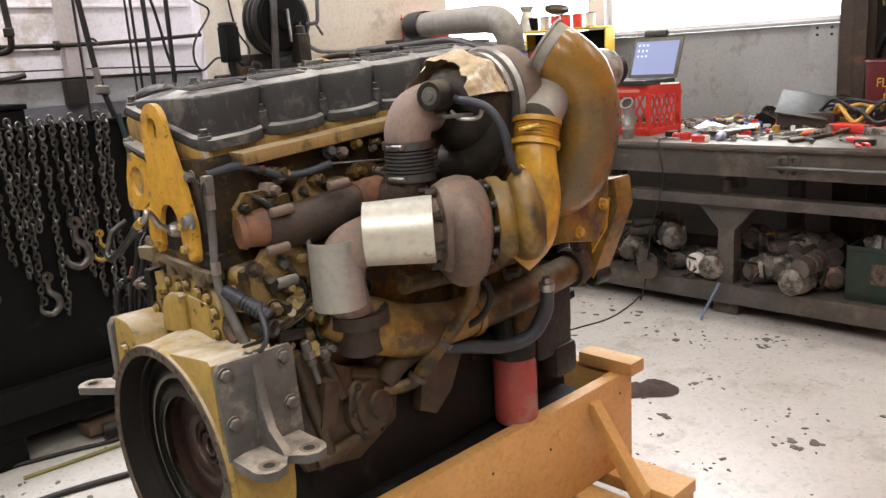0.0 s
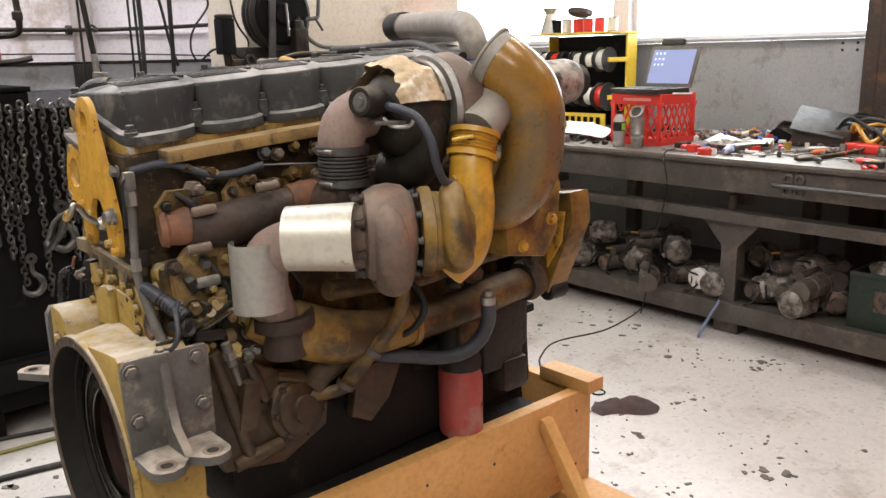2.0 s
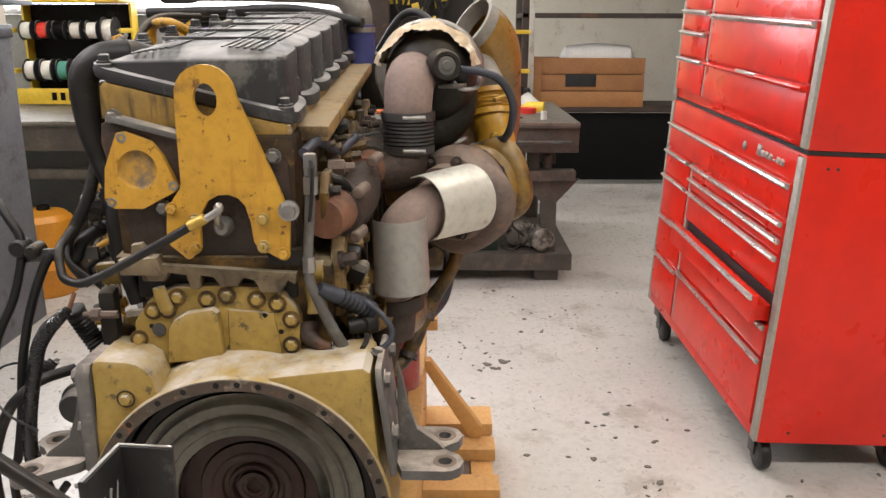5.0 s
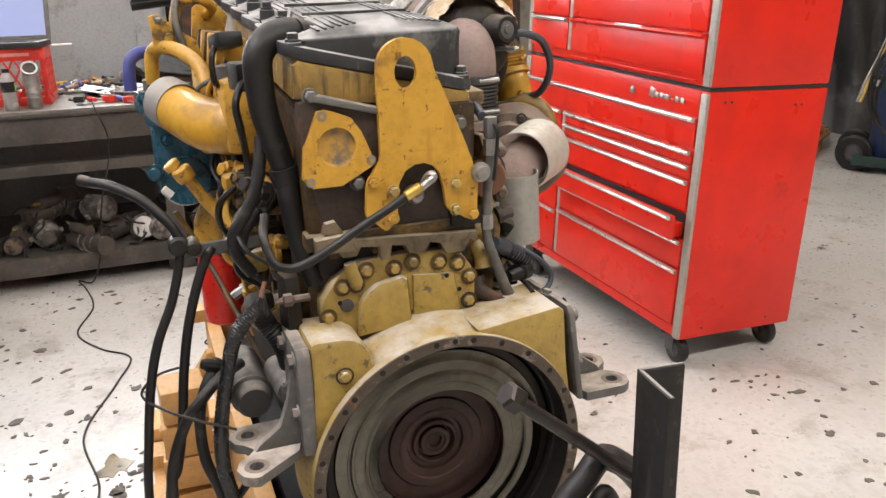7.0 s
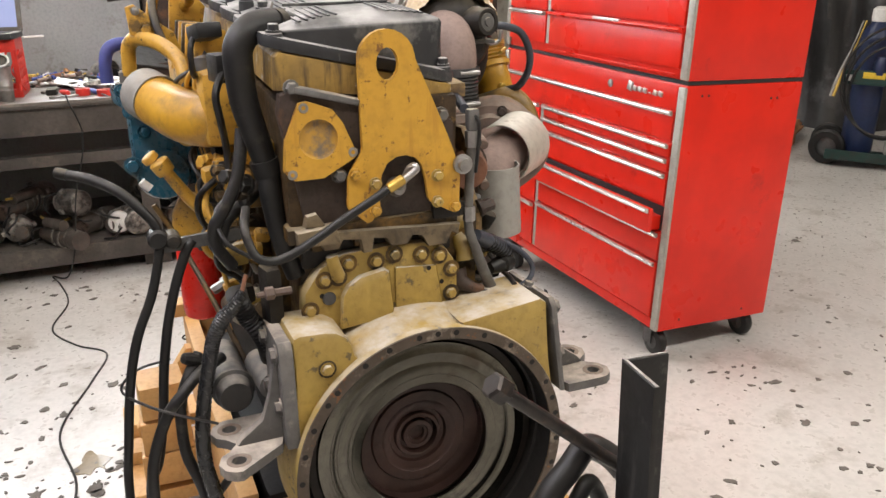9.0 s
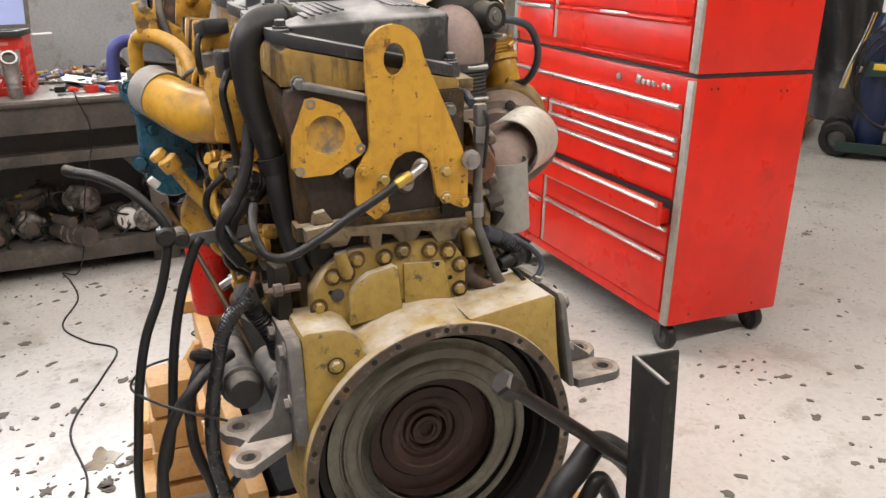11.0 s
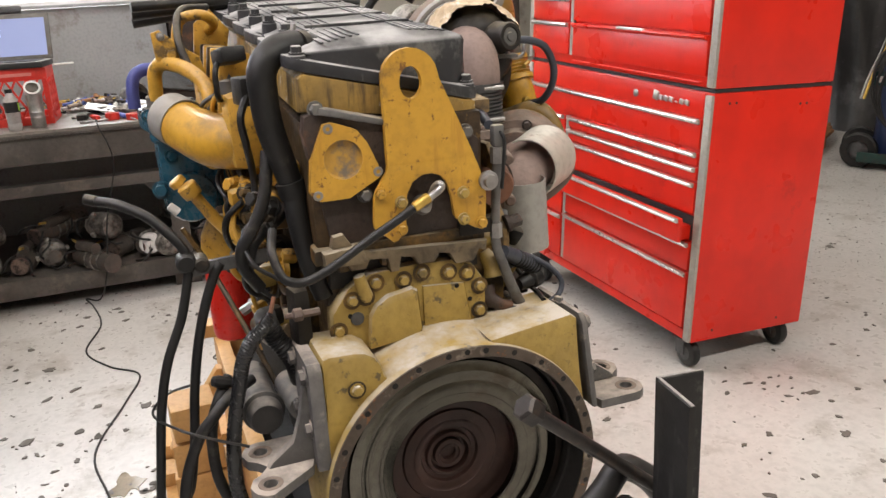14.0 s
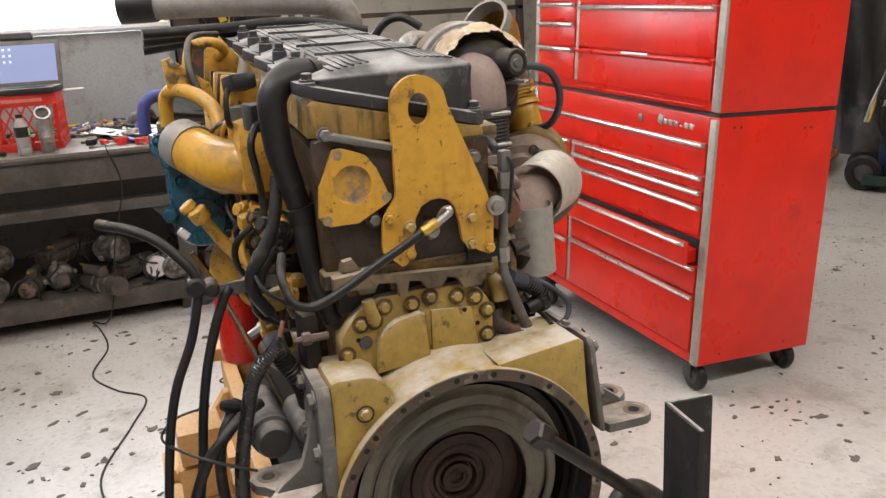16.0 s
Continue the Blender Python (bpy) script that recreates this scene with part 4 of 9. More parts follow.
P("pressure_hose", tube([(0.042, 0.036, 1.1365), (0.045, 0.073, 1.1145), (0.05, 0.123, 1.0865), (0.05, 0.174, 1.058), (0.05, 0.214, 1.039), (0.055, 0.242, 1.031), (0.06, 0.2665, 1.0385), (0.07, 0.276, 1.057), (0.085, 0.280, 1.085), (0.12, 0.27, 1.11)], 0.0078, 14), RUBBER, "black rubber pressure hose")
# breather hose
P("breather_hose", tube([(0.2439, 0.1253, 1.3911), (0.2282, 0.1514, 1.3984), (0.2125, 0.1828, 1.4058), (0.1917, 0.2214, 1.3984), (0.1812, 0.2455, 1.3723), (0.1812, 0.2486, 1.3305), (0.1848, 0.2434, 1.273), (0.1883, 0.2279, 1.2119), (0.1917, 0.2162, 1.1596), (0.1778, 0.214, 1.1005), (0.174, 0.2029, 1.0265), (0.17, 0.183, 0.959)], [0.0235, 0.0245, 0.026, 0.026, 0.0256, 0.025, 0.0244, 0.0228, 0.021, 0.0195, 0.019, 0.019], 20), RUBBER, "thick black breather hose")
P("hose_clamp", lathe((0.2178, 0.165, 1.4026), (-0.4, 0.6, 0), [(0, 0.023), (0.0, 0.0277), (0.0146, 0.0277), (0.0146, 0.023)], 24), IRON_DARK, "dark band clamp")
P("clamp_screw", box((0.2126, 0.1807, 1.434), (0.008, 0.007, 0.016), (20, 0, 30), 0.002), STEEL, "bright clamp screw")
P("hose_collar", lathe((0.1925, 0.2191, 1.1755), (0.0, -0.2, -1), [(0, 0.022), (0.0, 0.0265), (0.03, 0.0255), (0.03, 0.021)], 20), RUBBER, "rubber collar")
# sensor line at the right rear corner
tee = P("sensor_line", tube([(0.117, -0.150, 1.245), (0.117, -0.152, 1.20), (0.117, -0.147, 1.138), (0.117, -0.1415, 1.03), (0.12, -0.1555, 0.981), (0.13, -0.182, 0.915), (0.135, -0.196, 0.885)], [0.0095, 0.0095, 0.009, 0.009, 0.0095, 0.011, 0.012], 14), IRON_GREY, "grey steel sensor line with a brass tee")
P("tee_block", box((0.117, -0.152, 1.226), (0.022, 0.022, 0.040), bevel=0.006), IRON_GREY, parent=tee)
P("tee_nut", lathe((0.117, -0.1515, 1.205), (0, 0, -1), [(0, 0.008), (0, 0.0135), (0.03, 0.0135), (0.03, 0.008)], 6), STEEL, parent=tee)
P("tee_nut", lathe((0.117, -0.143, 1.062), (0, 0, -1), [(0, 0.008), (0, 0.012), (0.028, 0.012), (0.028, 0.008)], 6), STEEL, parent=tee)
P("banjo", lathe((0.09, -0.118, 1.152), (-1, 0, 0), [(0, 0), (0, 0.018), (0.008, 0.018), (0.01, 0.013), (0.02, 0.012), (0.02, 0)], 16), STEEL, "plated banjo bolt", tee)
P("signal_hose", tube([(0.125, -0.14, 1.245), (0.20, -0.155, 1.255), (0.28, -0.175, 1.225), (0.34, -0.185, 1.222), (0.40, -0.20, 1.235)], 0.009, 10), RUBBER_GREY, "grey rubber signal hose")
P("sensor_wire", tube([(0.40, -0.20, 1.235), (0.47, -0.22, 1.232), (0.52, -0.24, 1.23)], 0.003, 6), STEEL_DARK, "thin steel tube")
P("wire_tube", tube([(0.115, -0.15, 1.24), (0.10, -0.158, 1.22), (0.10, -0.155, 1.17), (0.10, -0.15, 1.13)], 0.0035, 6), RUBBER, "thin black wire")
# connectors at the right rear
con = P("harness_connector", tube([(0.12, -0.158, 1.002), (0.13, -0.172, 0.992), (0.15, -0.212, 0.968), (0.168, -0.246, 0.944)], [0.012, 0.0145, 0.0165, 0.0165], 16), RUBBER_GREY, "long ribbed grey-black wiring connector")
for k in range(7):
    o = Vector((0.13, -0.172, 0.992)).lerp(Vector((0.168, -0.246, 0.944)), 0.28 + 0.10 * k)
    P("connector_ridge", lathe(o, (0.038, -0.074, -0.048), [(0, 0.0155), (0.001, 0.0178), (0.004, 0.0178), (0.005, 0.0155)], 16), RUBBER, parent=con)
P("connector_mouth", lathe((0.168, -0.246, 0.944), (0.038, -0.074, -0.048), [(0, 0.0165), (0.002, 0.018), (0.006, 0.016), (0.004, 0.010), (0.002, 0)], 16), RUBBER, parent=con)
P("loose_plug", lathe((0.155, -0.205, 0.915), (0.3, -0.9, 0.1), [(0, 0), (0, 0.012), (0.02, 0.017), (0.03, 0.017), (0.034, 0.021), (0.052, 0.021), (0.056, 0.016), (0.05, 0.010), (0.05, 0)], 14), RUBBER, "black unplugged connector")
P("sender_elbow", tube([(0.165, -0.135, 0.995), (0.155, -0.148, 0.965), (0.15, -0.15, 0.945)], [0.014, 0.018, 0.020], 14), YELLOW_DUSTY, "yellow cast elbow")
P("sender_boot", tube([(0.15, -0.128, 0.925), (0.14, -0.132, 0.905), (0.13, -0.155, 0.891), (0.128, -0.175, 0.886)], [0.021, 0.018, 0.012, 0.009], 14), RUST_DARK, "brown rubber boot")
P("sensor_body", cyl((0.205, -0.222, 1.002), (0.262, -0.226, 1.004), 0.012, chamfer=0.003), IRON_GREY, "grey speed sensor")
P("harness_loop", tube([(0.165, -0.225, 0.972), (0.15, -0.245, 0.962), (0.14, -0.271, 0.942), (0.13, -0.288, 0.914), (0.12, -0.272, 0.890), (0.115, -0.228, 0.8805), (0.12, -0.180, 0.881), (0.135, -0.158, 0.892)], 0.0055, 10), RUBBER_GREY, "looped dark wiring")
P("bracket_bush", lathe((0.17, -0.13, 1.02), (0, -1, 0), [(0, 0.02), (0.03, 0.02), (0.032, 0.017), (0.032, 0.009), (0.01, 0.008), (0.01, 0)], 20), YELLOW_DUSTY, "round yellow boss")
P("sender", lathe((0.23, -0.19, 0.90), (0, -0.6, 0.5), [(0, 0), (0, 0.02), (0.03, 0.02), (0.035, 0.013), (0.06, 0.012), (0.06, 0)], 12), YELLOW_DUSTY, "pressure sender")
P("sensor_wire", tube([(0.10, -0.19, 0.84), (0.15, -0.21, 0.87), (0.22, -0.225, 0.90), (0.28, -0.24, 0.93)], 0.004, 8), RUBBER, "black sensor wire")
P("harness_connector", box((0.225, -0.228, 0.885), (0.075, 0.024, 0.022), (0, 10, 6), 0.006), RUBBER, "black wiring connector")
P("sender", lathe((0.21, -0.20, 0.853), (0, -1, 0.1), [(0, 0), (0, 0.014), (0.03, 0.014), (0.032, 0.006), (0.026, 0.005), (0.026, 0)], 12), YELLOW_DUSTY, "small yellow plug")
P("drain_valve", cyl((0.262, -0.225, 0.86), (0.275, -0.232, 0.80), 0.012, chamfer=0.003, bm=cyl((0.275, -0.232, 0.80), (0.285, -0.235, 0.755), 0.007)), IRON_GREY, "grey drain valve")
P("valve_nut", lathe((0.268, -0.228, 0.835), (0.2, -0.1, -1), [(0, 0.01), (0, 0.016), (0.016, 0.016), (0.016, 0.01)], 6), STEEL)
P("sender", lathe((0.262, -0.215, 0.935), (0, -0.2, 1), [(0, 0), (0, 0.018), (0.03, 0.018), (0.032, 0.012), (0.045, 0.012), (0.045, 0)], 6), LEDGE, "hexagonal sender")
P("sensor_wire", tube([(0.105, -0.235, 0.893), (0.14, -0.24, 0.897), (0.18, -0.235, 0.907), (0.24, -0.235, 0.930), (0.29, -0.235, 0.952)], 0.005, 8), RUBBER, "black sensor wire")
P("sensor_wire", tube([(0.262, -0.226, 1.004), (0.29, -0.21, 0.995), (0.30, -0.20, 0.96), (0.295, -0.20, 0.92), (0.26, -0.22, 0.89)], 0.005, 8), RUBBER, "black sensor wire")
# yellow cluster of castings above the right shoulder
rng = random.Random(3)
for k in range(16):
    x, z = rng.uniform(0.17, 0.34), rng.uniform(0.80, 1.0)
    bolt((x, -0.188 - rng.uniform(0, 0.03), z), (0, -1, rng.uniform(-0.2, 0.5)), rng.uniform(0.007, 0.013), rng.uniform(0.015, 0.03), rng.choice((YELLOW_OILY, IRON_GREY, YELLOW_DUSTY)), block, "fitting")

# ---- exhaust side ----
P("exhaust_flange", lathe((0.165, -0.165, 1.118), (1, -0.25, 0.05), [(0, 0), (0, 0.036), (0.012, 0.040), (0.018, 0.036), (0.07, 0.044), (0.07, 0)], 24), RUST_ORANGE, "bright rusted manifold flange")
P("manifold_tube", tube([(0.22, -0.182, 1.118), (0.30, -0.195, 1.115), (0.38, -0.205, 1.128), (0.46, -0.21, 1.148)], [0.046, 0.050, 0.047, 0.033], 20), RUST_DARK, "dark wrapped exhaust manifold")
P("manifold_cuff", tube([(0.455, -0.21, 1.148), (0.49, -0.215, 1.152), (0.53, -0.22, 1.158)], [0.037, 0.04, 0.036], 18), RUST_ORANGE, "rust-orange slip joint")
P("manifold_log", tube([(0.52, -0.22, 1.155), (0.70, -0.225, 1.16), (0.95, -0.23, 1.16), (1.12, -0.225, 1.155)], 0.045, 18), RUST_DARK, "brown exhaust manifold log")
for k, (x, y, z) in enumerate(((0.215, -0.22, 1.155), (0.20, -0.215, 1.075), (0.36, -0.235, 1.19))):
    P("manifold_stud", cyl((x, y, z), (x + 0.05, y - 0.012, z + 0.005), 0.011, chamfer=0.003), RUST, "rusty stud")
AX = Vector((0.86, -0.51, 0.0)).normalized()
HP = Vector((0.566, -0.412, 1.083))
P("high_pressure_turbine", lathe(HP - AX * 0.075, AX, [(0, 0.05), (0, 0.072), (0.03, 0.078), (0.036, 0.095), (0.06, 0.108), (0.09, 0.113), (0.12, 0.107), (0.14, 0.09), (0.148, 0.06), (0.148, 0)], 40), RUST, "rusty cast iron turbine housing")
P("turbine_volute", tube([HP + AX * 0.01 + Vector((0, 0, 0.085)), HP + AX * 0.015 + Vector((-0.05, -0.07, 0.03)), HP + AX * 0.02 + Vector((-0.05, -0.075, -0.04)), HP + AX * 0.02 + Vector((0.0, 0.0, -0.10)), HP + AX * 0.02 + Vector((0.03, 0.09, -0.06))], [0.03, 0.036, 0.042, 0.045, 0.045], 18), RUST, "volute of the turbine housing")
for k in range(8):
    a = 2 * math.pi * k / 8 + 0.3
    d, u, v = frame_of(AX)
    bolt(HP - AX * 0.045 + (u * math.cos(a) + v * math.sin(a)) * 0.088, -AX, 0.008, 0.022, RUST_DARK, eng, "turbine_bolt")
SA = Vector((0.71, -0.70, 0.02)).normalized()
S0 = Vector((0.372, -0.336, 1.092))
P("heat_shield", lathe(S0, SA, [(0, 0.0665), (0.0, 0.069), (0.148, 0.0735), (0.148, 0.071), (0.004, 0.0665)], 40, arc=206, start=-118), SHIELD, "shiny bare-metal heat shield sleeve")
P("exhaust_elbow", tube([HP - AX * 0.09, (0.43, -0.375, 1.083), (0.385, -0.335, 1.078), (0.345, -0.300, 1.052), (0.340, -0.288, 0.99), (0.37, -0.272, 0.90)], [0.055, 0.055, 0.055, 0.052, 0.047, 0.046], 24), PINK_RUST, "pinkish rusted exhaust elbow")
P("lower_shield", lathe((0.316, -0.292, 1.088), (0.02, -0.02, -1), [(0, 0.0525), (0, 0.055), (0.150, 0.0585), (0.150, 0.056), (0.002, 0.0525)], 32, arc=196, start=48), SHIELD_SHADED, "dull curved heat shield half shell, darkened for shade")
P("exhaust_flange_lower", lathe((0.385, -0.27, 0.91), (0.05, 0.02, -1), [(0, 0.05), (0, 0.07), (0.03, 0.072), (0.032, 0.055), (0.10, 0.05), (0.10, 0)], 24), RUST_DARK, "dark rusted flange")
# high pressure compressor
HC = HP + AX * 0.125
comp = P("high_pressure_compressor", lathe(HC - AX * 0.045, AX, [(0, 0.05), (0, 0.094), (0.010, 0.101), (0.026, 0.101), (0.030, 0.09), (0.10, 0.082), (0.12, 0.06), (0.12, 0)], 40), COOLER, "oil-stained yellow compressor housing")
P("compressor_volute", tube([HC + Vector((0.06, 0.02, 0.07)), HC + Vector((0.0, -0.05, 0.085)), HC + Vector((-0.02, -0.085, 0.0)), HC + Vector((0.0, -0.07, -0.05)), HC + Vector((0.04, 0.0, -0.07))], [0.024, 0.029, 0.033, 0.034, 0.032], 18), COOLER, "yellow compressor scroll", comp)
for k in range(10):
    d, u, v = frame_of(AX)
    a = 2 * math.pi * k / 10
    bolt(HC - AX * 0.048 + (u * math.cos(a) + v * math.sin(a)) * 0.09, -AX, 0.006, 0.012, STEEL_DARK, comp, "housing_bolt")
P("bearing_housing", lathe(HP + AX * 0.06, AX, [(0, 0.06), (0.03, 0.05), (0.05, 0.07)], 24), IRON_DARK, "dark bearing housing")
# oil drain pipe
P("drain_pipe", tube([(0.615, -0.42, 0.975), (0.618, -0.405, 0.90), (0.605, -0.365, 0.83), (0.575, -0.33, 0.775), (0.545, -0.31, 0.73), (0.52, -0.285, 0.69), (0.46, -0.24, 0.675)], [0.017, 0.016, 0.016, 0.02, 0.02, 0.016, 0.016], 14), YELLOW_OILY, "dirty yellow oil drain pipe")
for c in ((0.585, -0.34, 0.79), (0.53, -0.30, 0.71)):
    P("drain_clamp", lathe(c, (-0.45, 0.3, -0.8), [(0, 0.02), (0, 0.024), (0.014, 0.024), (0.014, 0.02)], 18), STEEL_DARK, "band clamp")
# bellows and upper elbow to the low pressure turbine
B = Vector((0.546, -0.302, 1.183))
prof = [(0, 0.05), (0, 0.058), (0.018, 0.058), (0.018, 0.052)]
for k in range(6):
    z = 0.02 + 0.0085 * k
    prof += [(z, 0.050), (z + 0.002, 0.0565), (z + 0.0055, 0.0565), (z + 0.0075, 0.050)]
prof += [(0.072, 0.052), (0.072, 0.06), (0.09, 0.06), (0.09, 0.05)]
P("bellows", lathe(B, (0.0, 0, 1), prof, 36), STEEL_DARK, "ribbed steel bellows with band clamps")
for z in (0.009, 0.081):
    P("clamp_bolt", cyl(B + Vector((-0.055, -0.04, z)), B + Vector((-0.055, 0.01, z)), 0.006, chamfer=0.001), STEEL, "clamp bolt")
P("upper_elbow", tube([B + Vector((0, 0, 0.085)), B + Vector((0.0, 0, 0.11)), B + Vector((0.018, -0.002, 0.142)), B + Vector((0.055, -0.006, 0.158)), B + Vector((0.12, -0.01, 0.160))], [0.052, 0.053, 0.055, 0.056, 0.057], 24), PINK_RUST, "pinkish rusted elbow pipe")
P("riser", tube([(0.53, -0.225, 1.14), (0.535, -0.29, 1.15), B + Vector((0, 0, 0.01))], 0.048, 18), RUST_DARK, "dark rusted riser")
# low pressure turbo
LP = Vector((0.70, -0.345, 1.338))
P("low_pressure_turbine", lathe(LP + Vector((-0.085, 0, 0)), (1, -0.06, 0), [(0, 0), (0, 0.055), (0.015, 0.085), (0.05, 0.105), (0.09, 0.108), (0.12, 0.10), (0.135, 0.095), (0.135, 0)], 40), IRON_DARK, "black turbine housing")
P("turbine_scroll", tube([LP + Vector((0, -0.03, 0.075)), LP + Vector((0.0, -0.07, 0.0)), LP + Vector((0, -0.065, -0.075)), LP + Vector((-0.0, -0.02, -0.12)), LP + Vector((-0.02, 0.05, -0.14))], [0.035, 0.04, 0.045, 0.055, 0.05], 20), IRON_DARK, "black turbine scroll")
d_, u_, v_ = frame_of((1, -0.06, 0))
bm = bmesh.new()
rows_ = []
NI, NJ = 56, 28
rw = random.Random(5)
for i in range(NI + 1):
    a = radians(-165 + 150 * i / NI)
    row = []
    for j in range(NJ + 1):
        t = j / NJ
        r = 0.106 + 0.016 * math.sin(math.pi * min(1, t * 1.1)) + 0.0035 * math.sin(9 * a + 5 * t) + 0.003 * abs(math.sin(15 * t + 6 * a + 2 * math.sin(7 * a))) + 0.003 * abs(math.sin(21 * a - 9 * t + 3 * math.sin(8 * t))) + rw.uniform(-0.0008, 0.0008)
        edge = (0.010 * math.sin(5 * a) + 0.006 * math.sin(17 * a)) * (1 - min(1, 3 * t) if t < 0.5 else -min(1, 3 * (1 - t)) + 1)
        row.append(bm.verts.new(LP + d_ * (-0.085 + 0.125 * t + edge) + (u_ * math.cos(a) + v_ * math.sin(a)) * r))
    rows_.append(row)
for p, q in zip(rows_, rows_[1:]):
    for j in range(NJ):
        bm.faces.new((p[j], p[j + 1], q[j + 1], q[j]))
bmesh.ops.solidify(bm, geom=bm.faces[:], thickness=0.004)
P("heat_wrap", bm, WRAP, "torn tan heat wrap with foil edge")
P("wrap_band", lathe(LP + Vector((0.028, 0, 0)), (1, -0.06, 0), [(0, 0.116), (0, 0.121), (0.014, 0.121), (0.014, 0.116)], 28, arc=150, start=-165), STEEL, "thin steel band")
P("v_band", lathe(LP + Vector((0.05, 0, 0)), (1, -0.06, 0), [(0, 0.10), (0.0, 0.128), (0.012, 0.134), (0.024, 0.128), (0.024, 0.10)], 44), STEEL, "bright steel band clamp")
P("low_pressure_compressor", lathe(LP + Vector((0.062, 0, 0)), (1, -0.06, 0), [(0, 0.09), (0.01, 0.131), (0.06, 0.135), (0.09, 0.12), (0.11, 0.08), (0.16, 0.075), (0.16, 0)], 44), RUST, "brown-dusted compressor housing")
# actuator can with its hose
act = P("actuator_can", lathe((0.595, -0.372, 1.369), (-0.96, -0.25, 0.05), [(0, 0), (0, 0.033), (0.012, 0.037), (0.02, 0.037), (0.028, 0.033), (0.055, 0.033), (0.06, 0.03), (0.06, 0.022), (0.056, 0.02), (0.056, 0.009), (0.061, 0.007), (0.061, 0)], 32), IRON_DARK, "round dark actuator can with a grey face")
P("actuator_face", lathe(Vector((0.595, -0.372, 1.369)) + Vector((-0.96, -0.25, 0.05)).normalized() * 0.0565, (-0.96, -0.25, 0.05), [(0, 0.0205), (0.002, 0.0195), (0.002, 0.011), (0.006, 0.0095), (0.006, 0)], 28), IRON_GREY, "grey dished face", act)
P("actuator_bracket", box((0.60, -0.40, 1.325), (0.07, 0.05, 0.008), (0, 0, -15), 0.002), IRON_GREY, parent=act)
P("actuator_nipple", tube([(0.59, -0.40, 1.335), (0.60, -0.42, 1.318), (0.62, -0.455, 1.32), (0.625, -0.465, 1.345)], 0.005, 8), STEEL, parent=act)
P("boost_hose", tube([(0.60, -0.405, 1.362), (0.59, -0.425, 1.360), (0.59, -0.463, 1.356), (0.60, -0.507, 1.3375), (0.61, -0.535, 1.292), (0.62, -0.538, 1.246), (0.65, -0.527, 1.204), (0.70, -0.507, 1.188)], 0.0092, 12), RUBBER_GREY, "dark blue-grey boost hose")
P("hose_fitting", cyl((0.695, -0.505, 1.196), (0.73, -0.497, 1.20), 0.011, chamfer=0.002), BRASS, "brass fitting")
# crossover pipe, clamp and yellow down pipe
P("crossover_elbow", tube([(0.79, -0.352, 1.372), (0.835, -0.385, 1.383), (0.872, -0.425, 1.376), (0.866, -0.458, 1.352), (0.826, -0.477, 1.322), (0.782, -0.488, 1.296)], [0.047, 0.049, 0.05, 0.051, 0.05, 0.05], 24), ALU_DUSTY, "dusty grey aluminium elbow")
dn = Vector((-0.35, -0.12, -1)).normalized()
c0 = Vector((0.782, -0.488, 1.298))
prof = [(0, 0.05), (0, 0.057), (0.012, 0.057), (0.012, 0.051)]
for k in range(4):
    prof += [(0.014 + 0.009 * k, 0.05), (0.017 + 0.009 * k, 0.055), (0.021 + 0.009 * k, 0.05)]
prof += [(0.052, 0.051), (0.052, 0.058), (0.064, 0.058), (0.064, 0.05)]
P("coupling", lathe(c0, dn, prof, 32), PIPE_YELLOW, "ribbed yellow coupling with clamps")
P("down_pipe", tube([c0 + dn * 0.055, (0.752, -0.503, 1.20), (0.745, -0.515, 1.12), (0.735, -0.50, 1.04), (0.70, -0.47, 0.99)], [0.048, 0.049, 0.05, 0.052, 0.05], 24), PIPE_YELLOW, "glossy yellow charge air pipe")
P("clamp_bolt", cyl((0.735, -0.53, 1.292), (0.70, -0.50, 1.285), 0.005), BRASS, "clamp bolt")
# big intake pipe
big = P("intake_pipe", tube([(0.868, -0.452, 1.458), (0.888, -0.486, 1.432), (0.928, -0.506, 1.385), (0.950, -0.510, 1.32), (0.945, -0.512, 1.24), (0.925, -0.505, 1.17), (0.90, -0.47, 1.12), (0.89, -0.40, 1.10)], [0.066, 0.07, 0.074, 0.075, 0.074, 0.07, 0.065, 0.06], 28, caps=False), INTAKE, "big oil-stained yellow intake pipe, blotched dark for its shading")
P("pipe_rim", lathe((0.868, -0.455, 1.456), (-0.38, 0.74, 0.55), [(-0.022, 0.0675), (-0.02, 0.0695), (0.004, 0.070), (0.005, 0.075), (0.011, 0.075), (0.012, 0.066), (-0.03, 0.064)], 36), ALU_DUSTY, "dull grey rolled rim", big)
bolt((0.892, -0.545, 1.438), (-0.5, -0.8, 0.2), 0.008, 0.008, IRON_DARK, big, "pipe_plug")
# takes the darker yellow in place of the shadows that lie on it
cast = P("intake_casting", prism([(0.90, 0.98), (0.89, 1.10), (0.95, 1.21), (1.07, 1.21), (1.10, 1.14), (1.09, 1.02), (1.04, 0.955)], "y", -0.475, -0.22, 0.02), COOLER, "oil-stained yellow front casting, darkened for shadow")
bolt((1.055, -0.475, 1.055), (0, -1, 0), 0.011, 0.014, YELLOW, cast)
bolt((0.95, -0.475, 1.00), (0, -1, 0), 0.010, 0.014, YELLOW, cast)
# oil cooler along the block, filter base, filter, hose
P("oil_cooler", tube([(0.33, -0.22, 0.90), (0.41, -0.255, 0.865), (0.52, -0.28, 0.822), (0.64, -0.288, 0.808), (0.74, -0.29, 0.806)], [0.045, 0.066, 0.066, 0.054, 0.050], 22), COOLER, "oil-stained yellow oil cooler")
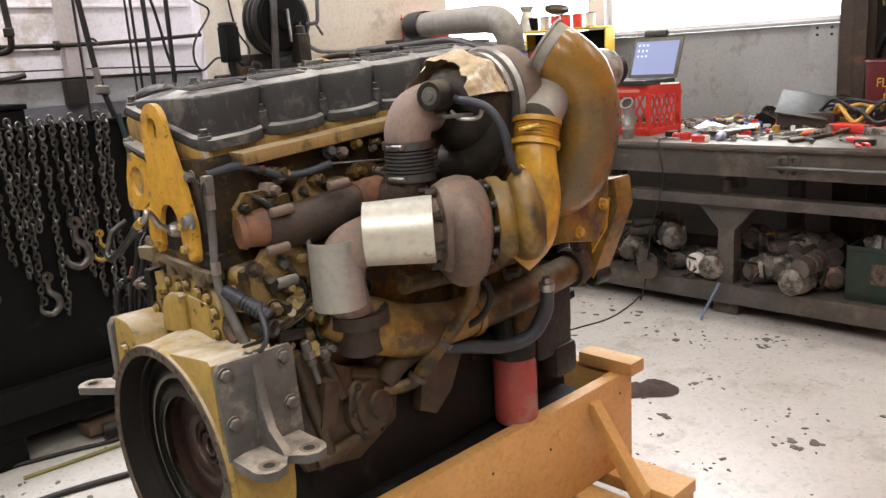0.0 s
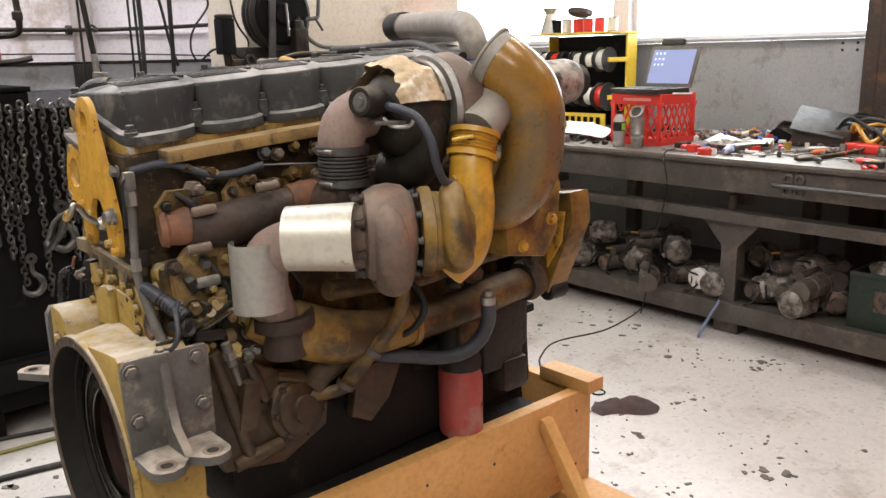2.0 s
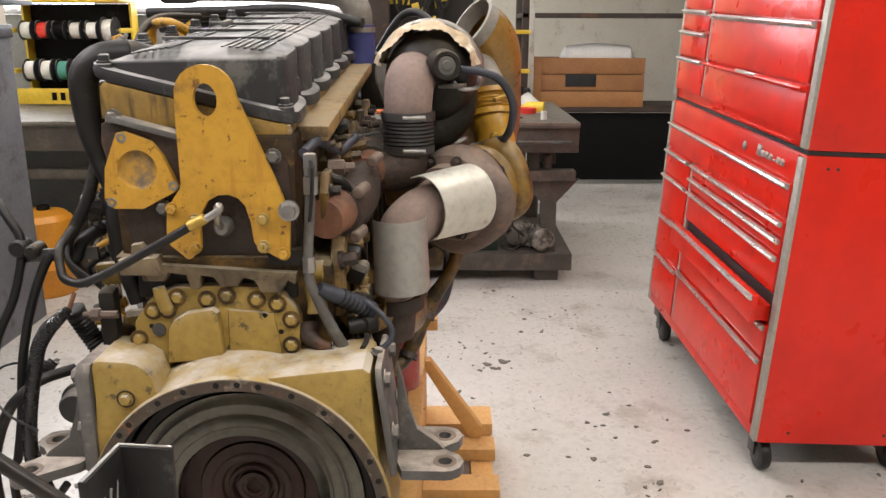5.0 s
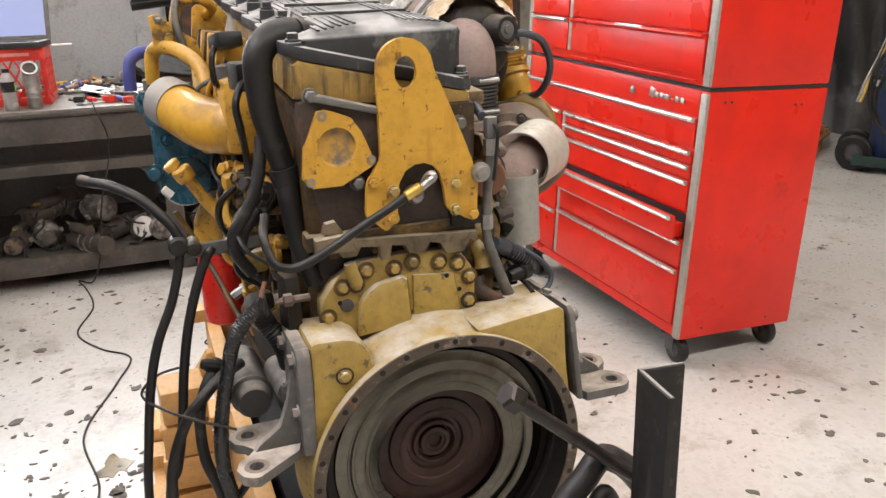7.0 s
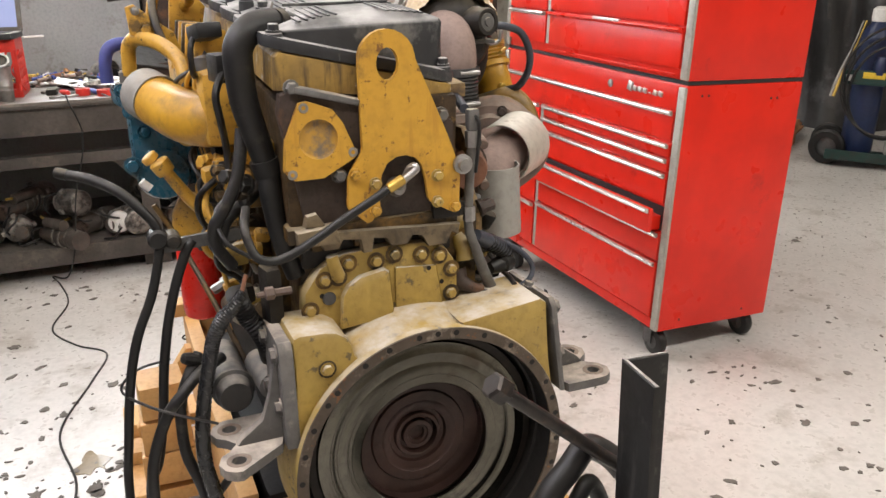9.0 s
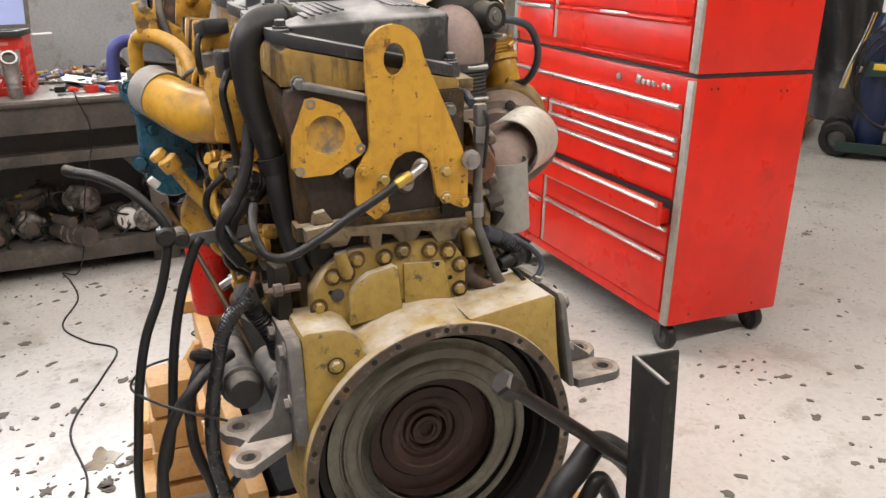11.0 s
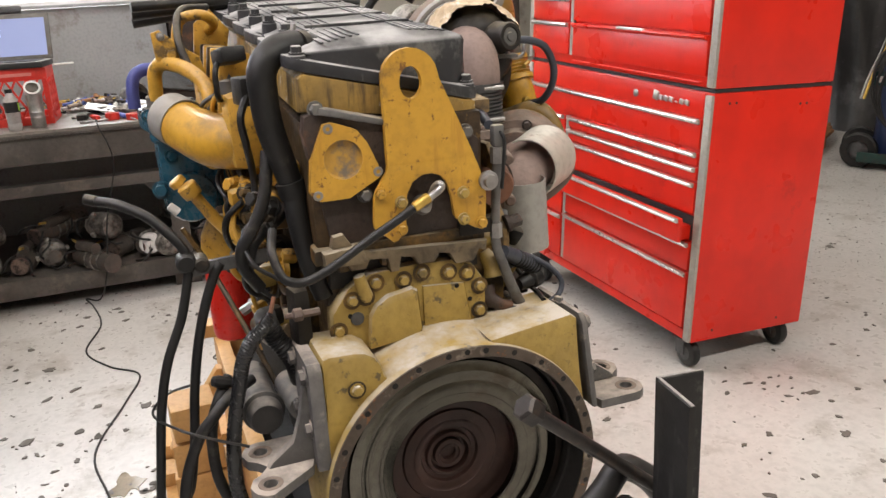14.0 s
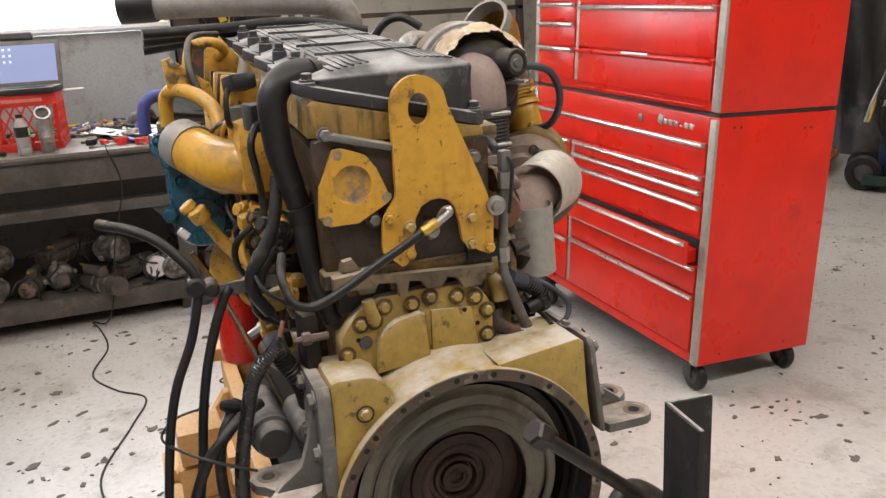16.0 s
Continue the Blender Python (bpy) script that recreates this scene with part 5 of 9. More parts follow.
P("cooler_pipe", tube([(0.71, -0.29, 0.805), (0.90, -0.298, 0.812), (1.05, -0.302, 0.830), (1.20, -0.30, 0.84)], [0.046, 0.046, 0.044, 0.042], 22), YELLOW_OILY, "greasy dark yellow cooler pipe")
P("cooler_bonnet", lathe((1.13, -0.303, 0.838), (1, 0, 0.1), [(0, 0), (0, 0.055), (0.02, 0.060), (0.05, 0.055), (0.06, 0)], 20), RUST_DARK, "brown cooler end")
P("cooler_strap", lathe((0.72, -0.29, 0.805), (1, -0.04, 0.05), [(0, 0.052), (0, 0.057), (0.016, 0.057), (0.016, 0.052)], 24), COOLER, "cast band")
fb = P("filter_base", lathe((0.94, -0.25, 0.625), (0, 0, 1), [(0, 0), (0, 0.062), (0.03, 0.065), (0.05, 0.055), (0.11, 0.06), (0.16, 0.045), (0.16, 0)], 24), IRON_DARK, "black filter base")
P("base_face", box((0.93, -0.315, 0.74), (0.11, 0.02, 0.075), bevel=0.02), YELLOW_OILY, "dirty yellow adapter with three holes", fb)
for k in range(3):
    P("port_hole", lathe((0.905 + 0.022 * k, -0.3265, 0.735 + 0.006 * k), (0, 1, 0), [(0, 0.008), (0, 0.006), (0.008, 0.006), (0.008, 0)], 10), FLY_DARK, parent=fb)
P("oil_filter", lathe((0.94, -0.25, 0.425), (0, 0, 1), [(0, 0), (0, 0.05), (0.008, 0.06), (0.02, 0.062), (0.185, 0.062), (0.198, 0.058), (0.20, 0)], 36), RED_DIRTY, "scuffed red oil filter")
P("filter_label", lathe((0.94, -0.25, 0.515), (0, 0, 1), [(0, 0.0626), (0.009, 0.0626)], 6, arc=22, start=110), IRON_DARK, "small dark print")
P("filter_hose", tube([(0.62, -0.27, 0.745), (0.70, -0.315, 0.733), (0.80, -0.345, 0.712), (0.87, -0.375, 0.73), (0.905, -0.395, 0.79), (0.885, -0.42, 0.865)], [0.014, 0.017, 0.018, 0.02, 0.02, 0.018], 14), RUBBER_GREY, "thick grey hose round the filter")
P("hose_tip", lathe((0.885, -0.418, 0.855), (-0.1, -0.1, 1), [(0, 0.02), (0.02, 0.02), (0.022, 0.012), (0.035, 0.01), (0.035, 0)], 14), STEEL, "plated hose end")
# lower accessories on the right side
PUMP = mat("greasy_brown_casting", (0.075, 0.043, 0.017), (0.03, 0.02, 0.012), 0.5, scale=9, bump=0.45, stain=(0.02, 0.015, 0.011), stain_amount=0.5, stain_scale=12, dust=(0.22, 0.16, 0.09), dust_up=0.6)
P("coolant_pump", lathe((0.43, -0.235, 0.655), (0.15, -1, 0.1), [(-0.04, 0.078), (0.0, 0.08), (0.004, 0.076), (0.006, 0.066), (0.016, 0.064), (0.022, 0.05), (0.024, 0.035), (0.034, 0.033), (0.036, 0.0)], 28), PUMP, "rusty brown pump body")
for k in range(7):
    d, u, v = frame_of((0.15, -1, 0.1))
    a = 2 * math.pi * k / 7
    bolt(Vector((0.43, -0.235, 0.655)) + (u * math.cos(a) + v * math.sin(a)) * 0.071 + d * 0.002, d, 0.006, 0.012, RUST_DARK, eng, "pump_bolt")
P("pump_backing", prism([(0.215, 0.86), (0.30, 0.815), (0.365, 0.765), (0.50, 0.72), (0.525, 0.66), (0.515, 0.58), (0.39, 0.52), (0.24, 0.545), (0.19, 0.64)], "y", -0.225, -0.19, 0.014), PUMP, "stained brown backing casting")
for p0, p1, r in (((0.23, -0.228, 0.84), (0.30, -0.232, 0.57), 0.014), ((0.31, -0.23, 0.80), (0.345, -0.235, 0.70), 0.012), ((0.26, -0.23, 0.56), (0.38, -0.235, 0.58), 0.015), ((0.38, -0.23, 0.745), (0.50, -0.23, 0.70), 0.012)):
    P("pump_web", tube([p0, [(a + b) / 2 for a, b in zip(p0, p1)], p1], [r, r * 1.3, r], 12), PUMP)
P("pump_outlet", tube([(0.47, -0.24, 0.70), (0.50, -0.25, 0.735), (0.56, -0.262, 0.762), (0.62, -0.27, 0.76)], [0.03, 0.032, 0.03, 0.028], 16), PUMP, "stained brown outlet")
P("pump_cover", box((0.30, -0.225, 0.70), (0.05, 0.06, 0.12), (0, 12, 0), 0.018), PUMP, "dirty brown casting")
P("pan_gusset", prism([(0.58, 0.58), (0.60, 0.70), (0.76, 0.72), (0.70, 0.60), (0.64, 0.55)], "y", -0.24, -0.20, 0.01), PUMP, "dirty brown gusset")
P("side_box", box((1.05, -0.265, 0.73), (0.16, 0.10, 0.26), bevel=0.02), IRON_DARK, "black side housing")
P("side_box_lower", box((1.09, -0.285, 0.58), (0.10, 0.08, 0.10), bevel=0.02), IRON_DARK, "black side fitting")
for k in range(10):
    x = rng.uniform(0.70, 1.14)
    bolt((x, -0.30 - rng.uniform(0, 0.05), rng.uniform(0.90, 1.0)), (rng.uniform(-0.4, 0.4), -1, 0.2), rng.uniform(0.01, 0.02), rng.uniform(0.02, 0.045), rng.choice((YELLOW_OILY, RUST_DARK, IRON_DARK)), eng, "fitting")
P("lower_pipe", tube([(0.45, -0.36, 0.965), (0.60, -0.33, 0.945), (0.75, -0.335, 0.935), (0.95, -0.34, 0.955), (1.05, -0.36, 0.965)], 0.022, 14), YELLOW_OILY, "dirty water pipe")
P("side_loom", tube([(0.66, -0.31, 0.985), (0.70, -0.385, 0.90), (0.69, -0.37, 0.83), (0.66, -0.30, 0.78)], 0.009, 10), RUBBER, "black wiring loom")
# front of the engine
guard = P("front_guard", prism([(-0.33, 1.085), (-0.425, 1.10), (-0.435, 1.02), (-0.40, 0.93), (-0.345, 0.80), (-0.315, 0.82)], "x", 1.19, 1.27, 0.008), COOLER, "tapered dirty yellow front bracket")
P("guard_rib", prism([(-0.34, 1.04), (-0.41, 1.045), (-0.40, 0.96), (-0.35, 0.88)], "x", 1.182, 1.195, 0.004), YELLOW, parent=guard)
P("guard_foot", cyl((1.20, -0.33, 0.805), (1.27, -0.33, 0.805), 0.032, chamfer=0.006), RUBBER, "black rubber foot", guard)
P("front_cover", box((1.19, 0.0, 0.86), (0.07, 0.50, 0.50), bevel=0.03), IRON_DARK, "dark front cover")
P("crank_damper", lathe((1.22, 0, CZ), (1, 0, 0), [(0, 0), (0, 0.16), (0.01, 0.17), (0.05, 0.17), (0.06, 0.16), (0.06, 0)], 40), IRON_DARK, "black crankshaft damper")
P("thermostat_housing", box((1.16, -0.20, 1.30), (0.12, 0.12, 0.16), bevel=0.02), IRON_DARK, "dark thermostat housing")
alt = P("alternator", lathe((1.12, -0.37, 1.39), (1, 0, 0), [(0, 0), (0, 0.045), (0.02, 0.056), (0.10, 0.06), (0.12, 0.056), (0.13, 0.045), (0.13, 0)], 28), ALT_A, "grey alternator")
P("alternator_pulley", lathe((1.255, -0.37, 1.39), (1, 0, 0), [(0, 0), (0, 0.045), (0.012, 0.038), (0.024, 0.045), (0.024, 0)], 24), IRON_DARK, parent=alt)
P("alternator_bracket", box((1.06, -0.40, 1.275), (0.17, 0.10, 0.02), (0, -8, 0), 0.004), YELLOW_DUSTY, "yellow flat bracket")
P("alternator_bracket", box((1.08, -0.40, 1.235), (0.17, 0.09, 0.02), (0, -8, 0), 0.004), IRON_GREY, "grey flat bracket")
P("water_pipe_blue", tube([(1.115, -0.14, 1.35), (1.115, -0.142, 1.40), (1.113, -0.14, 1.455)], 0.043, 20), BLUE_HOSE, "blue silicone hose")
P("hose_clamp", lathe((1.113, -0.14, 1.435), (0, 0, 1), [(0, 0.043), (0, 0.0465), (0.014, 0.0465), (0.014, 0.043)], 24), STEEL, "steel band clamp")
P("top_pipe", tube([(1.113, -0.14, 1.445), (1.113, -0.136, 1.495), (1.12, -0.10, 1.538), (1.145, -0.03, 1.552), (1.18, 0.07, 1.556), (1.23, 0.22, 1.560), (1.29, 0.40, 1.562)], [0.038, 0.039, 0.040, 0.040, 0.040, 0.040, 0.040], 24), ALU_DUSTY, "dull aluminium coolant pipe across the front")
P("pipe_end_hose", lathe((1.285, 0.385, 1.562), (0.3, 1, 0), [(-0.02, 0.045), (0.0, 0.047), (0.08, 0.047), (0.08, 0.03), (0.0, 0.03)], 20), RUBBER, "black hose end")
for k in range(3):
    P("front_hose", tube([(1.0 + 0.05 * k, -0.16, 1.46), (1.03 + 0.04 * k, 0.02, 1.495 - 0.012 * k), (1.04 + 0.03 * k, 0.22, 1.49 - 0.012 * k), (1.02 + 0.05 * k, 0.42, 1.485 - 0.02 * k)], 0.014, 10), RUBBER, "black coolant hose")
P("front_hose", tube([(1.17, -0.19, 1.38), (1.16, -0.25, 1.47), (1.13, -0.30, 1.49), (1.10, -0.35, 1.46)], 0.012, 10), RUBBER, "black hose loop")
# ---- fuel side (left) ----
ip = P("intake_elbow", tube([(0.425, 0.235, 1.219), (0.44, 0.265, 1.216), (0.455, 0.281, 1.214), (0.50, 0.317, 1.217), (0.56, 0.349, 1.232), (0.625, 0.380, 1.250)], [0.056, 0.056, 0.056, 0.055, 0.053, 0.051], 28), PIPE_YELLOW, "big yellow intake elbow")
P("elbow_cuff", lathe((0.585, 0.360, 1.240), (0.75, 0.36, 0.21), [(0, 0.053), (0, 0.0555), (0.055, 0.0545), (0.060, 0.051)], 30), ALU_DUSTY, "scuffed grey sleeve", ip)
P("elbow_boss", lathe((0.482, 0.316, 1.183), (-1, 0.3, -0.3), [(0, 0), (0, 0.018), (0.02, 0.018), (0.022, 0.008), (0.016, 0.007), (0.016, 0)], 18), PIPE_YELLOW, parent=ip)
P("elbow_flange", prism([(0.415, 1.15), (0.408, 1.17), (0.404, 1.21), (0.41, 1.262), (0.425, 1.272), (0.440, 1.262), (0.446, 1.21), (0.440, 1.17)], "y", 0.238, 0.256, 0.004), YELLOW, parent=ip)
pump = P("fuel_pump", box((0.80, 0.345, 1.13), (0.20, 0.15, 0.21), bevel=0.02), TEAL, "glossy blue painted fuel pump")
P("pump_top", box((0.78, 0.385, 1.235), (0.14, 0.11, 0.05), (0, 0, 8), 0.012), TEAL, parent=pump)
P("pump_lower", lathe((0.69, 0.36, 1.06), (1, 0, 0), [(0, 0), (0, 0.055), (0.02, 0.062), (0.16, 0.062), (0.16, 0)], 24), TEAL, parent=pump)
for k in range(12):
    bolt((0.70 - rng.uniform(0, 0.01), rng.uniform(0.30, 0.45), rng.uniform(1.05, 1.26)), (-1, rng.uniform(-0.3, 0.3), 0.1), rng.uniform(0.008, 0.014), 0.02, rng.choice((TEAL, STEEL, IRON_DARK)), pump, "fitting")
bolt((0.77, 0.405, 1.255), (0, 0, 1), 0.02, 0.035, IRON_GREY, pump, "pump_nut")
P("fuel_rail", tube([(0.76, 0.402, 1.28), (0.755, 0.400, 1.315), (0.745, 0.396, 1.345), (0.72, 0.3775, 1.362), (0.65, 0.339, 1.353), (0.60, 0.3095, 1.3255), (0.57, 0.302, 1.293), (0.56, 0.307, 1.245), (0.56, 0.30, 1.21)], [0.016] * 9, 14), YELLOW, "yellow steel coolant tube")
P("pump_hose", tube([(0.80, 0.451, 1.262), (0.80, 0.450, 1.300), (0.803, 0.442, 1.332), (0.812, 0.420, 1.3455), (0.83, 0.390, 1.344)], 0.0145, 14), BLUE_HOSE, "blue silicone hose on the pump")
P("pump_bracket", prism([(0.392, 1.37), (0.396, 1.428), (0.378, 1.434), (0.345, 1.405), (0.300, 1.372), (0.29, 1.33), (0.335, 1.352)], "x", 0.70, 0.715, 0.003), YELLOW, "yellow flat bracket")
bolt((0.70, 0.376, 1.420), (-1, 0, 0), 0.006, 0.008, STEEL, eng)
bolt((0.70, 0.3577, 1.381), (-1, 0, 0), 0.010, 0.014, YELLOW, eng)
# intake manifold front part and injector tubes
P("intake_manifold", box((0.74, 0.25, 1.24), (0.72, 0.085, 0.15), bevel=0.025), YELLOW, "yellow intake manifold")
for k in range(7):
    x = 0.46 + 0.075 * k
    P("manifold_web", box((x, 0.262, 1.33), (0.018, 0.06, 0.12), (8, 0, 0), 0.005), YELLOW_OILY if k % 2 else YELLOW)
P("lifting_eye_front", prism([(0.21, 1.42), (0.25, 1.47), (0.29, 1.44), (0.30, 1.36), (0.23, 1.34)], "x", 0.85, 0.865, 0.003), YELLOW, "yellow lifting eye at the front")
P("fuel_tube", tube([(0.80, 0.34, 1.40), (0.78, 0.325, 1.45), (0.76, 0.28, 1.46), (0.80, 0.25, 1.44), (0.86, 0.26, 1.42)], 0.012, 10), YELLOW, "bent yellow fuel tube")
P("fuel_tube", tube([(0.66, 0.325, 1.34), (0.70, 0.34, 1.41), (0.80, 0.32, 1.47), (0.92, 0.25, 1.475)], 0.009, 10), IRON_DARK, "dark fuel line")
for k in range(1, 6):
    x = 0.38 + 0.09 * k
    P("injector_tube", tube([(x, 0.26, 1.16), (x + 0.01, 0.29, 1.24), (x + 0.02, 0.27, 1.32), (x + 0.03, 0.215, 1.36)], 0.008, 8), YELLOW, "thin yellow tube")
P("engine_sensor", box((0.42, 0.27, 1.385), (0.06, 0.05, 0.03), (0, 10, 15), 0.006), RUBBER, "black connector")
P("engine_sensor", lathe((0.47, 0.27, 1.31), (0, 0, 1), [(0, 0), (0, 0.03), (0.025, 0.03), (0.03, 0.02), (0.05, 0.018), (0.05, 0)], 16), IRON_GREY, "grey round sensor")
P("engine_sensor", box((0.28, 0.262, 1.33), (0.06, 0.04, 0.05), (0, 0, 10), 0.006), RUBBER, "black sensor connector")
P("harness", tube([(0.44, 0.28, 1.385), (0.40, 0.30, 1.36), (0.41, 0.30, 1.31), (0.46, 0.29, 1.30)], 0.006, 8), RUBBER, "black wire loop")
P("harness", tube([(0.26, 0.262, 1.33), (0.23, 0.285, 1.29), (0.24, 0.28, 1.24), (0.28, 0.27, 1.18), (0.26, 0.275, 1.10)], 0.007, 8), RUBBER, "black wiring")
# dipstick, filler neck and fuel filter
P("filler_tube", tube([(0.50, 0.375, 1.122), (0.50, 0.363, 1.101), (0.50, 0.339, 1.062), (0.50, 0.319, 1.035), (0.48, 0.27, 0.98)], [0.012, 0.0125, 0.0135, 0.0145, 0.0145], 14), YELLOW, "yellow oil filler tube")
P("filler_cap", lathe((0.50, 0.366, 1.105), (0.0, 0.5, 0.85), [(0, 0), (0, 0.019), (0.010, 0.021), (0.026, 0.021), (0.030, 0.017), (0.030, 0)], 18), YELLOW, "yellow filler cap")
P("primer_cap", lathe((0.52, 0.380, 1.116), (0.0, 0.55, 0.7), [(0, 0), (0, 0.009), (0.014, 0.009), (0.016, 0.0175), (0.028, 0.0175), (0.031, 0.014), (0.031, 0)], 18), YELLOW, "yellow primer knob")
P("dipstick_tube", tube([(0.50, 0.40, 1.04), (0.49, 0.37, 0.98), (0.44, 0.335, 0.90), (0.36, 0.295, 0.80), (0.30, 0.26, 0.70)], 0.006, 8), YELLOW_OILY, "yellow dipstick tube")
P("dipstick_ring", lathe((0.50, 0.402, 1.075), (0, 0.6, 0.6), [(0, 0.004), (0.0, 0.0085), (0.022, 0.0085), (0.024, 0.004)], 14), WHITE_PLASTIC, "white tag")
P("fuel_filter_base", lathe((0.78, 0.299, 0.885), (0, 0, 1), [(0, 0), (0, 0.05), (0.02, 0.056), (0.06, 0.05), (0.10, 0.03), (0.10, 0)], 24), YELLOW, "yellow filter base")
P("fuel_filter", lathe((0.78, 0.299, 0.672), (0, 0, 1), [(0, 0), (0, 0.042), (0.006, 0.05), (0.02, 0.053), (0.20, 0.054), (0.212, 0.05), (0.215, 0)], 36), RED_FILTER, "clean bright red fuel filter")
# hose carrier bar and hanging hoses
P("hose_bar", box((0.215, 0.345, 1.037), (0.012, 0.15, 0.024), (-3, 0, 0), 0.003), STEEL_DARK, "flat steel hose bar")
P("hose_saddle", cyl((0.192, 0.413, 1.052), (0.228, 0.413, 1.052), 0.0175, chamfer=0.004), RUBBER, "rubber hose clamp")
P("bar_boss", cyl((0.19, 0.388, 1.046), (0.235, 0.388, 1.046), 0.014, chamfer=0.004), IRON_DARK, "black hose boss")
P("hanging_hose", tube([(0.30, 0.5445, 1.1615), (0.27, 0.5085, 1.156), (0.24, 0.466, 1.136), (0.22, 0.434, 1.1045), (0.21, 0.4125, 1.071), (0.205, 0.412, 1.036), (0.20, 0.4345, 0.956), (0.19, 0.470, 0.880), (0.19, 0.493, 0.795), (0.19, 0.511, 0.684), (0.20, 0.525, 0.561), (0.25, 0.53, 0.30), (0.30, 0.50, 0.03)], [0.0088, 0.0092, 0.0092, 0.009, 0.0085, 0.008, 0.0085, 0.0085, 0.0085, 0.0085, 0.0085, 0.0085, 0.0085], 12), RUBBER, "long black rubber hose hanging to the floor")
P("hanging_hose", tube([(0.21, 0.355, 1.04), (0.205, 0.369, 1.022), (0.20, 0.3915, 0.971), (0.195, 0.4145, 0.900), (0.19, 0.4325, 0.817), (0.19, 0.447, 0.716), (0.19, 0.466, 0.625), (0.20, 0.4885, 0.551), (0.24, 0.49, 0.28), (0.33, 0.46, 0.03)], 0.0088, 12), RUBBER, "long black rubber hose hanging to the floor")
P("hose_tip", cyl((0.298, 0.542, 1.161), (0.312, 0.560, 1.1645), 0.0098), IRON_DARK, "dark hose end")
P("side_hose", tube([(0.21, 0.250, 1.23), (0.20, 0.257, 1.193), (0.19, 0.270, 1.146), (0.185, 0.295, 1.099), (0.19, 0.317, 1.064), (0.20, 0.315, 1.024), (0.21, 0.29, 0.98)], 0.0115, 12), RUBBER, "black hose")
P("side_hose", tube([(0.30, 0.20, 1.13), (0.25, 0.234, 1.102), (0.23, 0.2645, 1.084), (0.21, 0.2945, 1.066), (0.20, 0.31, 1.03)], 0.012, 12), RUBBER, "black hose")
loom = P("taped_loom", tube([(0.115, 0.2925, 0.963), (0.10, 0.3055, 0.9495), (0.10, 0.329, 0.927), (0.10, 0.3485, 0.894), (0.10, 0.360, 0.853), (0.10, 0.375, 0.791), (0.10, 0.386, 0.726), (0.10, 0.389, 0.658), (0.10, 0.378, 0.583), (0.12, 0.37, 0.46), (0.18, 0.36, 0.28), (0.24, 0.38, 0.05)], [0.007, 0.011, 0.0135, 0.0125, 0.0125, 0.0122, 0.0128, 0.0125, 0.0125, 0.012, 0.012, 0.011], 14, per=14, ripple=0.0011), TAPE, "wiring loom bound in shiny black tape")
P("loom_wires", tube([(0.115, 0.292, 0.962), (0.118, 0.285, 0.982), (0.12, 0.281, 0.992)], 0.004, 6), RUST_ORANGE, "orange wires", loom)
P("loom_tie", tube([(0.08, 0.36, 0.74), (0.10, 0.42, 0.76), (0.15, 0.47, 0.765), (0.2, 0.51, 0.78), (0.21, 0.48, 0.81), (0.2, 0.42, 0.825)], 0.0026, 6), RUBBER, "black zip tie")
P("hanging_hose", tube([(0.19, 0.37, 0.83), (0.165, 0.395, 0.80), (0.16, 0.412, 0.76), (0.16, 0.418, 0.717), (0.16, 0.416, 0.646), (0.16, 0.396, 0.568), (0.20, 0.37, 0.40), (0.28, 0.36, 0.2), (0.34, 0.38, 0.03)], 0.0105, 12), RUBBER, "black rubber hose")
P("hanging_hose", tube([(0.13, 0.345, 0.60), (0.14, 0.40, 0.52), (0.16, 0.43, 0.40), (0.22, 0.44, 0.2), (0.27, 0.46, 0.03)], 0.008, 10), RUBBER, "thin black hose")
P("loom_knot", lathe((0.17, 0.385, 0.83), (0.2, -0.6, -0.3), [(-0.022, 0), (-0.018, 0.009), (-0.006, 0.0125), (0.012, 0.011), (0.024, 0.007), (0.026, 0)], 9), RUBBER, "frayed black hose knot")
P("hanging_hose", tube([(0.19, 0.33, 0.815), (0.15, 0.375, 0.81), (0.13, 0.41, 0.785), (0.13, 0.44, 0.749), (0.13, 0.47, 0.678), (0.13, 0.482, 0.60), (0.16, 0.48, 0.42), (0.26, 0.46, 0.2), (0.32, 0.44, 0.03)], 0.0105, 10), RUBBER, "black rubber hose")
rng2 = random.Random(21)
for k in range(4, 9):
    x = 0.26 + 0.05 * k
    y0 = 0.25 + 0.02 * rng2.random()
    P("wiring_run", tube([(x, y0, 1.36 - 0.02 * rng2.random()), (x + rng2.uniform(-0.03, 0.03), y0 + 0.03, 1.24), (x - 0.03, y0 + 0.035 * rng2.random(), 1.12), (x - 0.05 * rng2.random(), y0 + 0.02, 0.99), (x - 0.05, y0, 0.90)], rng2.uniform(0.004, 0.009), 8), rng2.choice((RUBBER, RUBBER, IRON_DARK, YELLOW_OILY)), "wiring run")
for k in range(14):
    x, z = rng2.uniform(0.22, 0.62), rng2.uniform(0.86, 1.12)
    P("cast_lug", box((x, rng2.uniform(0.21, 0.29), z), (rng2.uniform(0.015, 0.04), rng2.uniform(0.02, 0.05), rng2.uniform(0.02, 0.05)), (rng2.uniform(-20, 20), rng2.uniform(-20, 20), rng2.uniform(-20, 20)), 0.012), rng2.choice((YELLOW_OILY, YELLOW, IRON_DARK, YELLOW_DUSTY)))
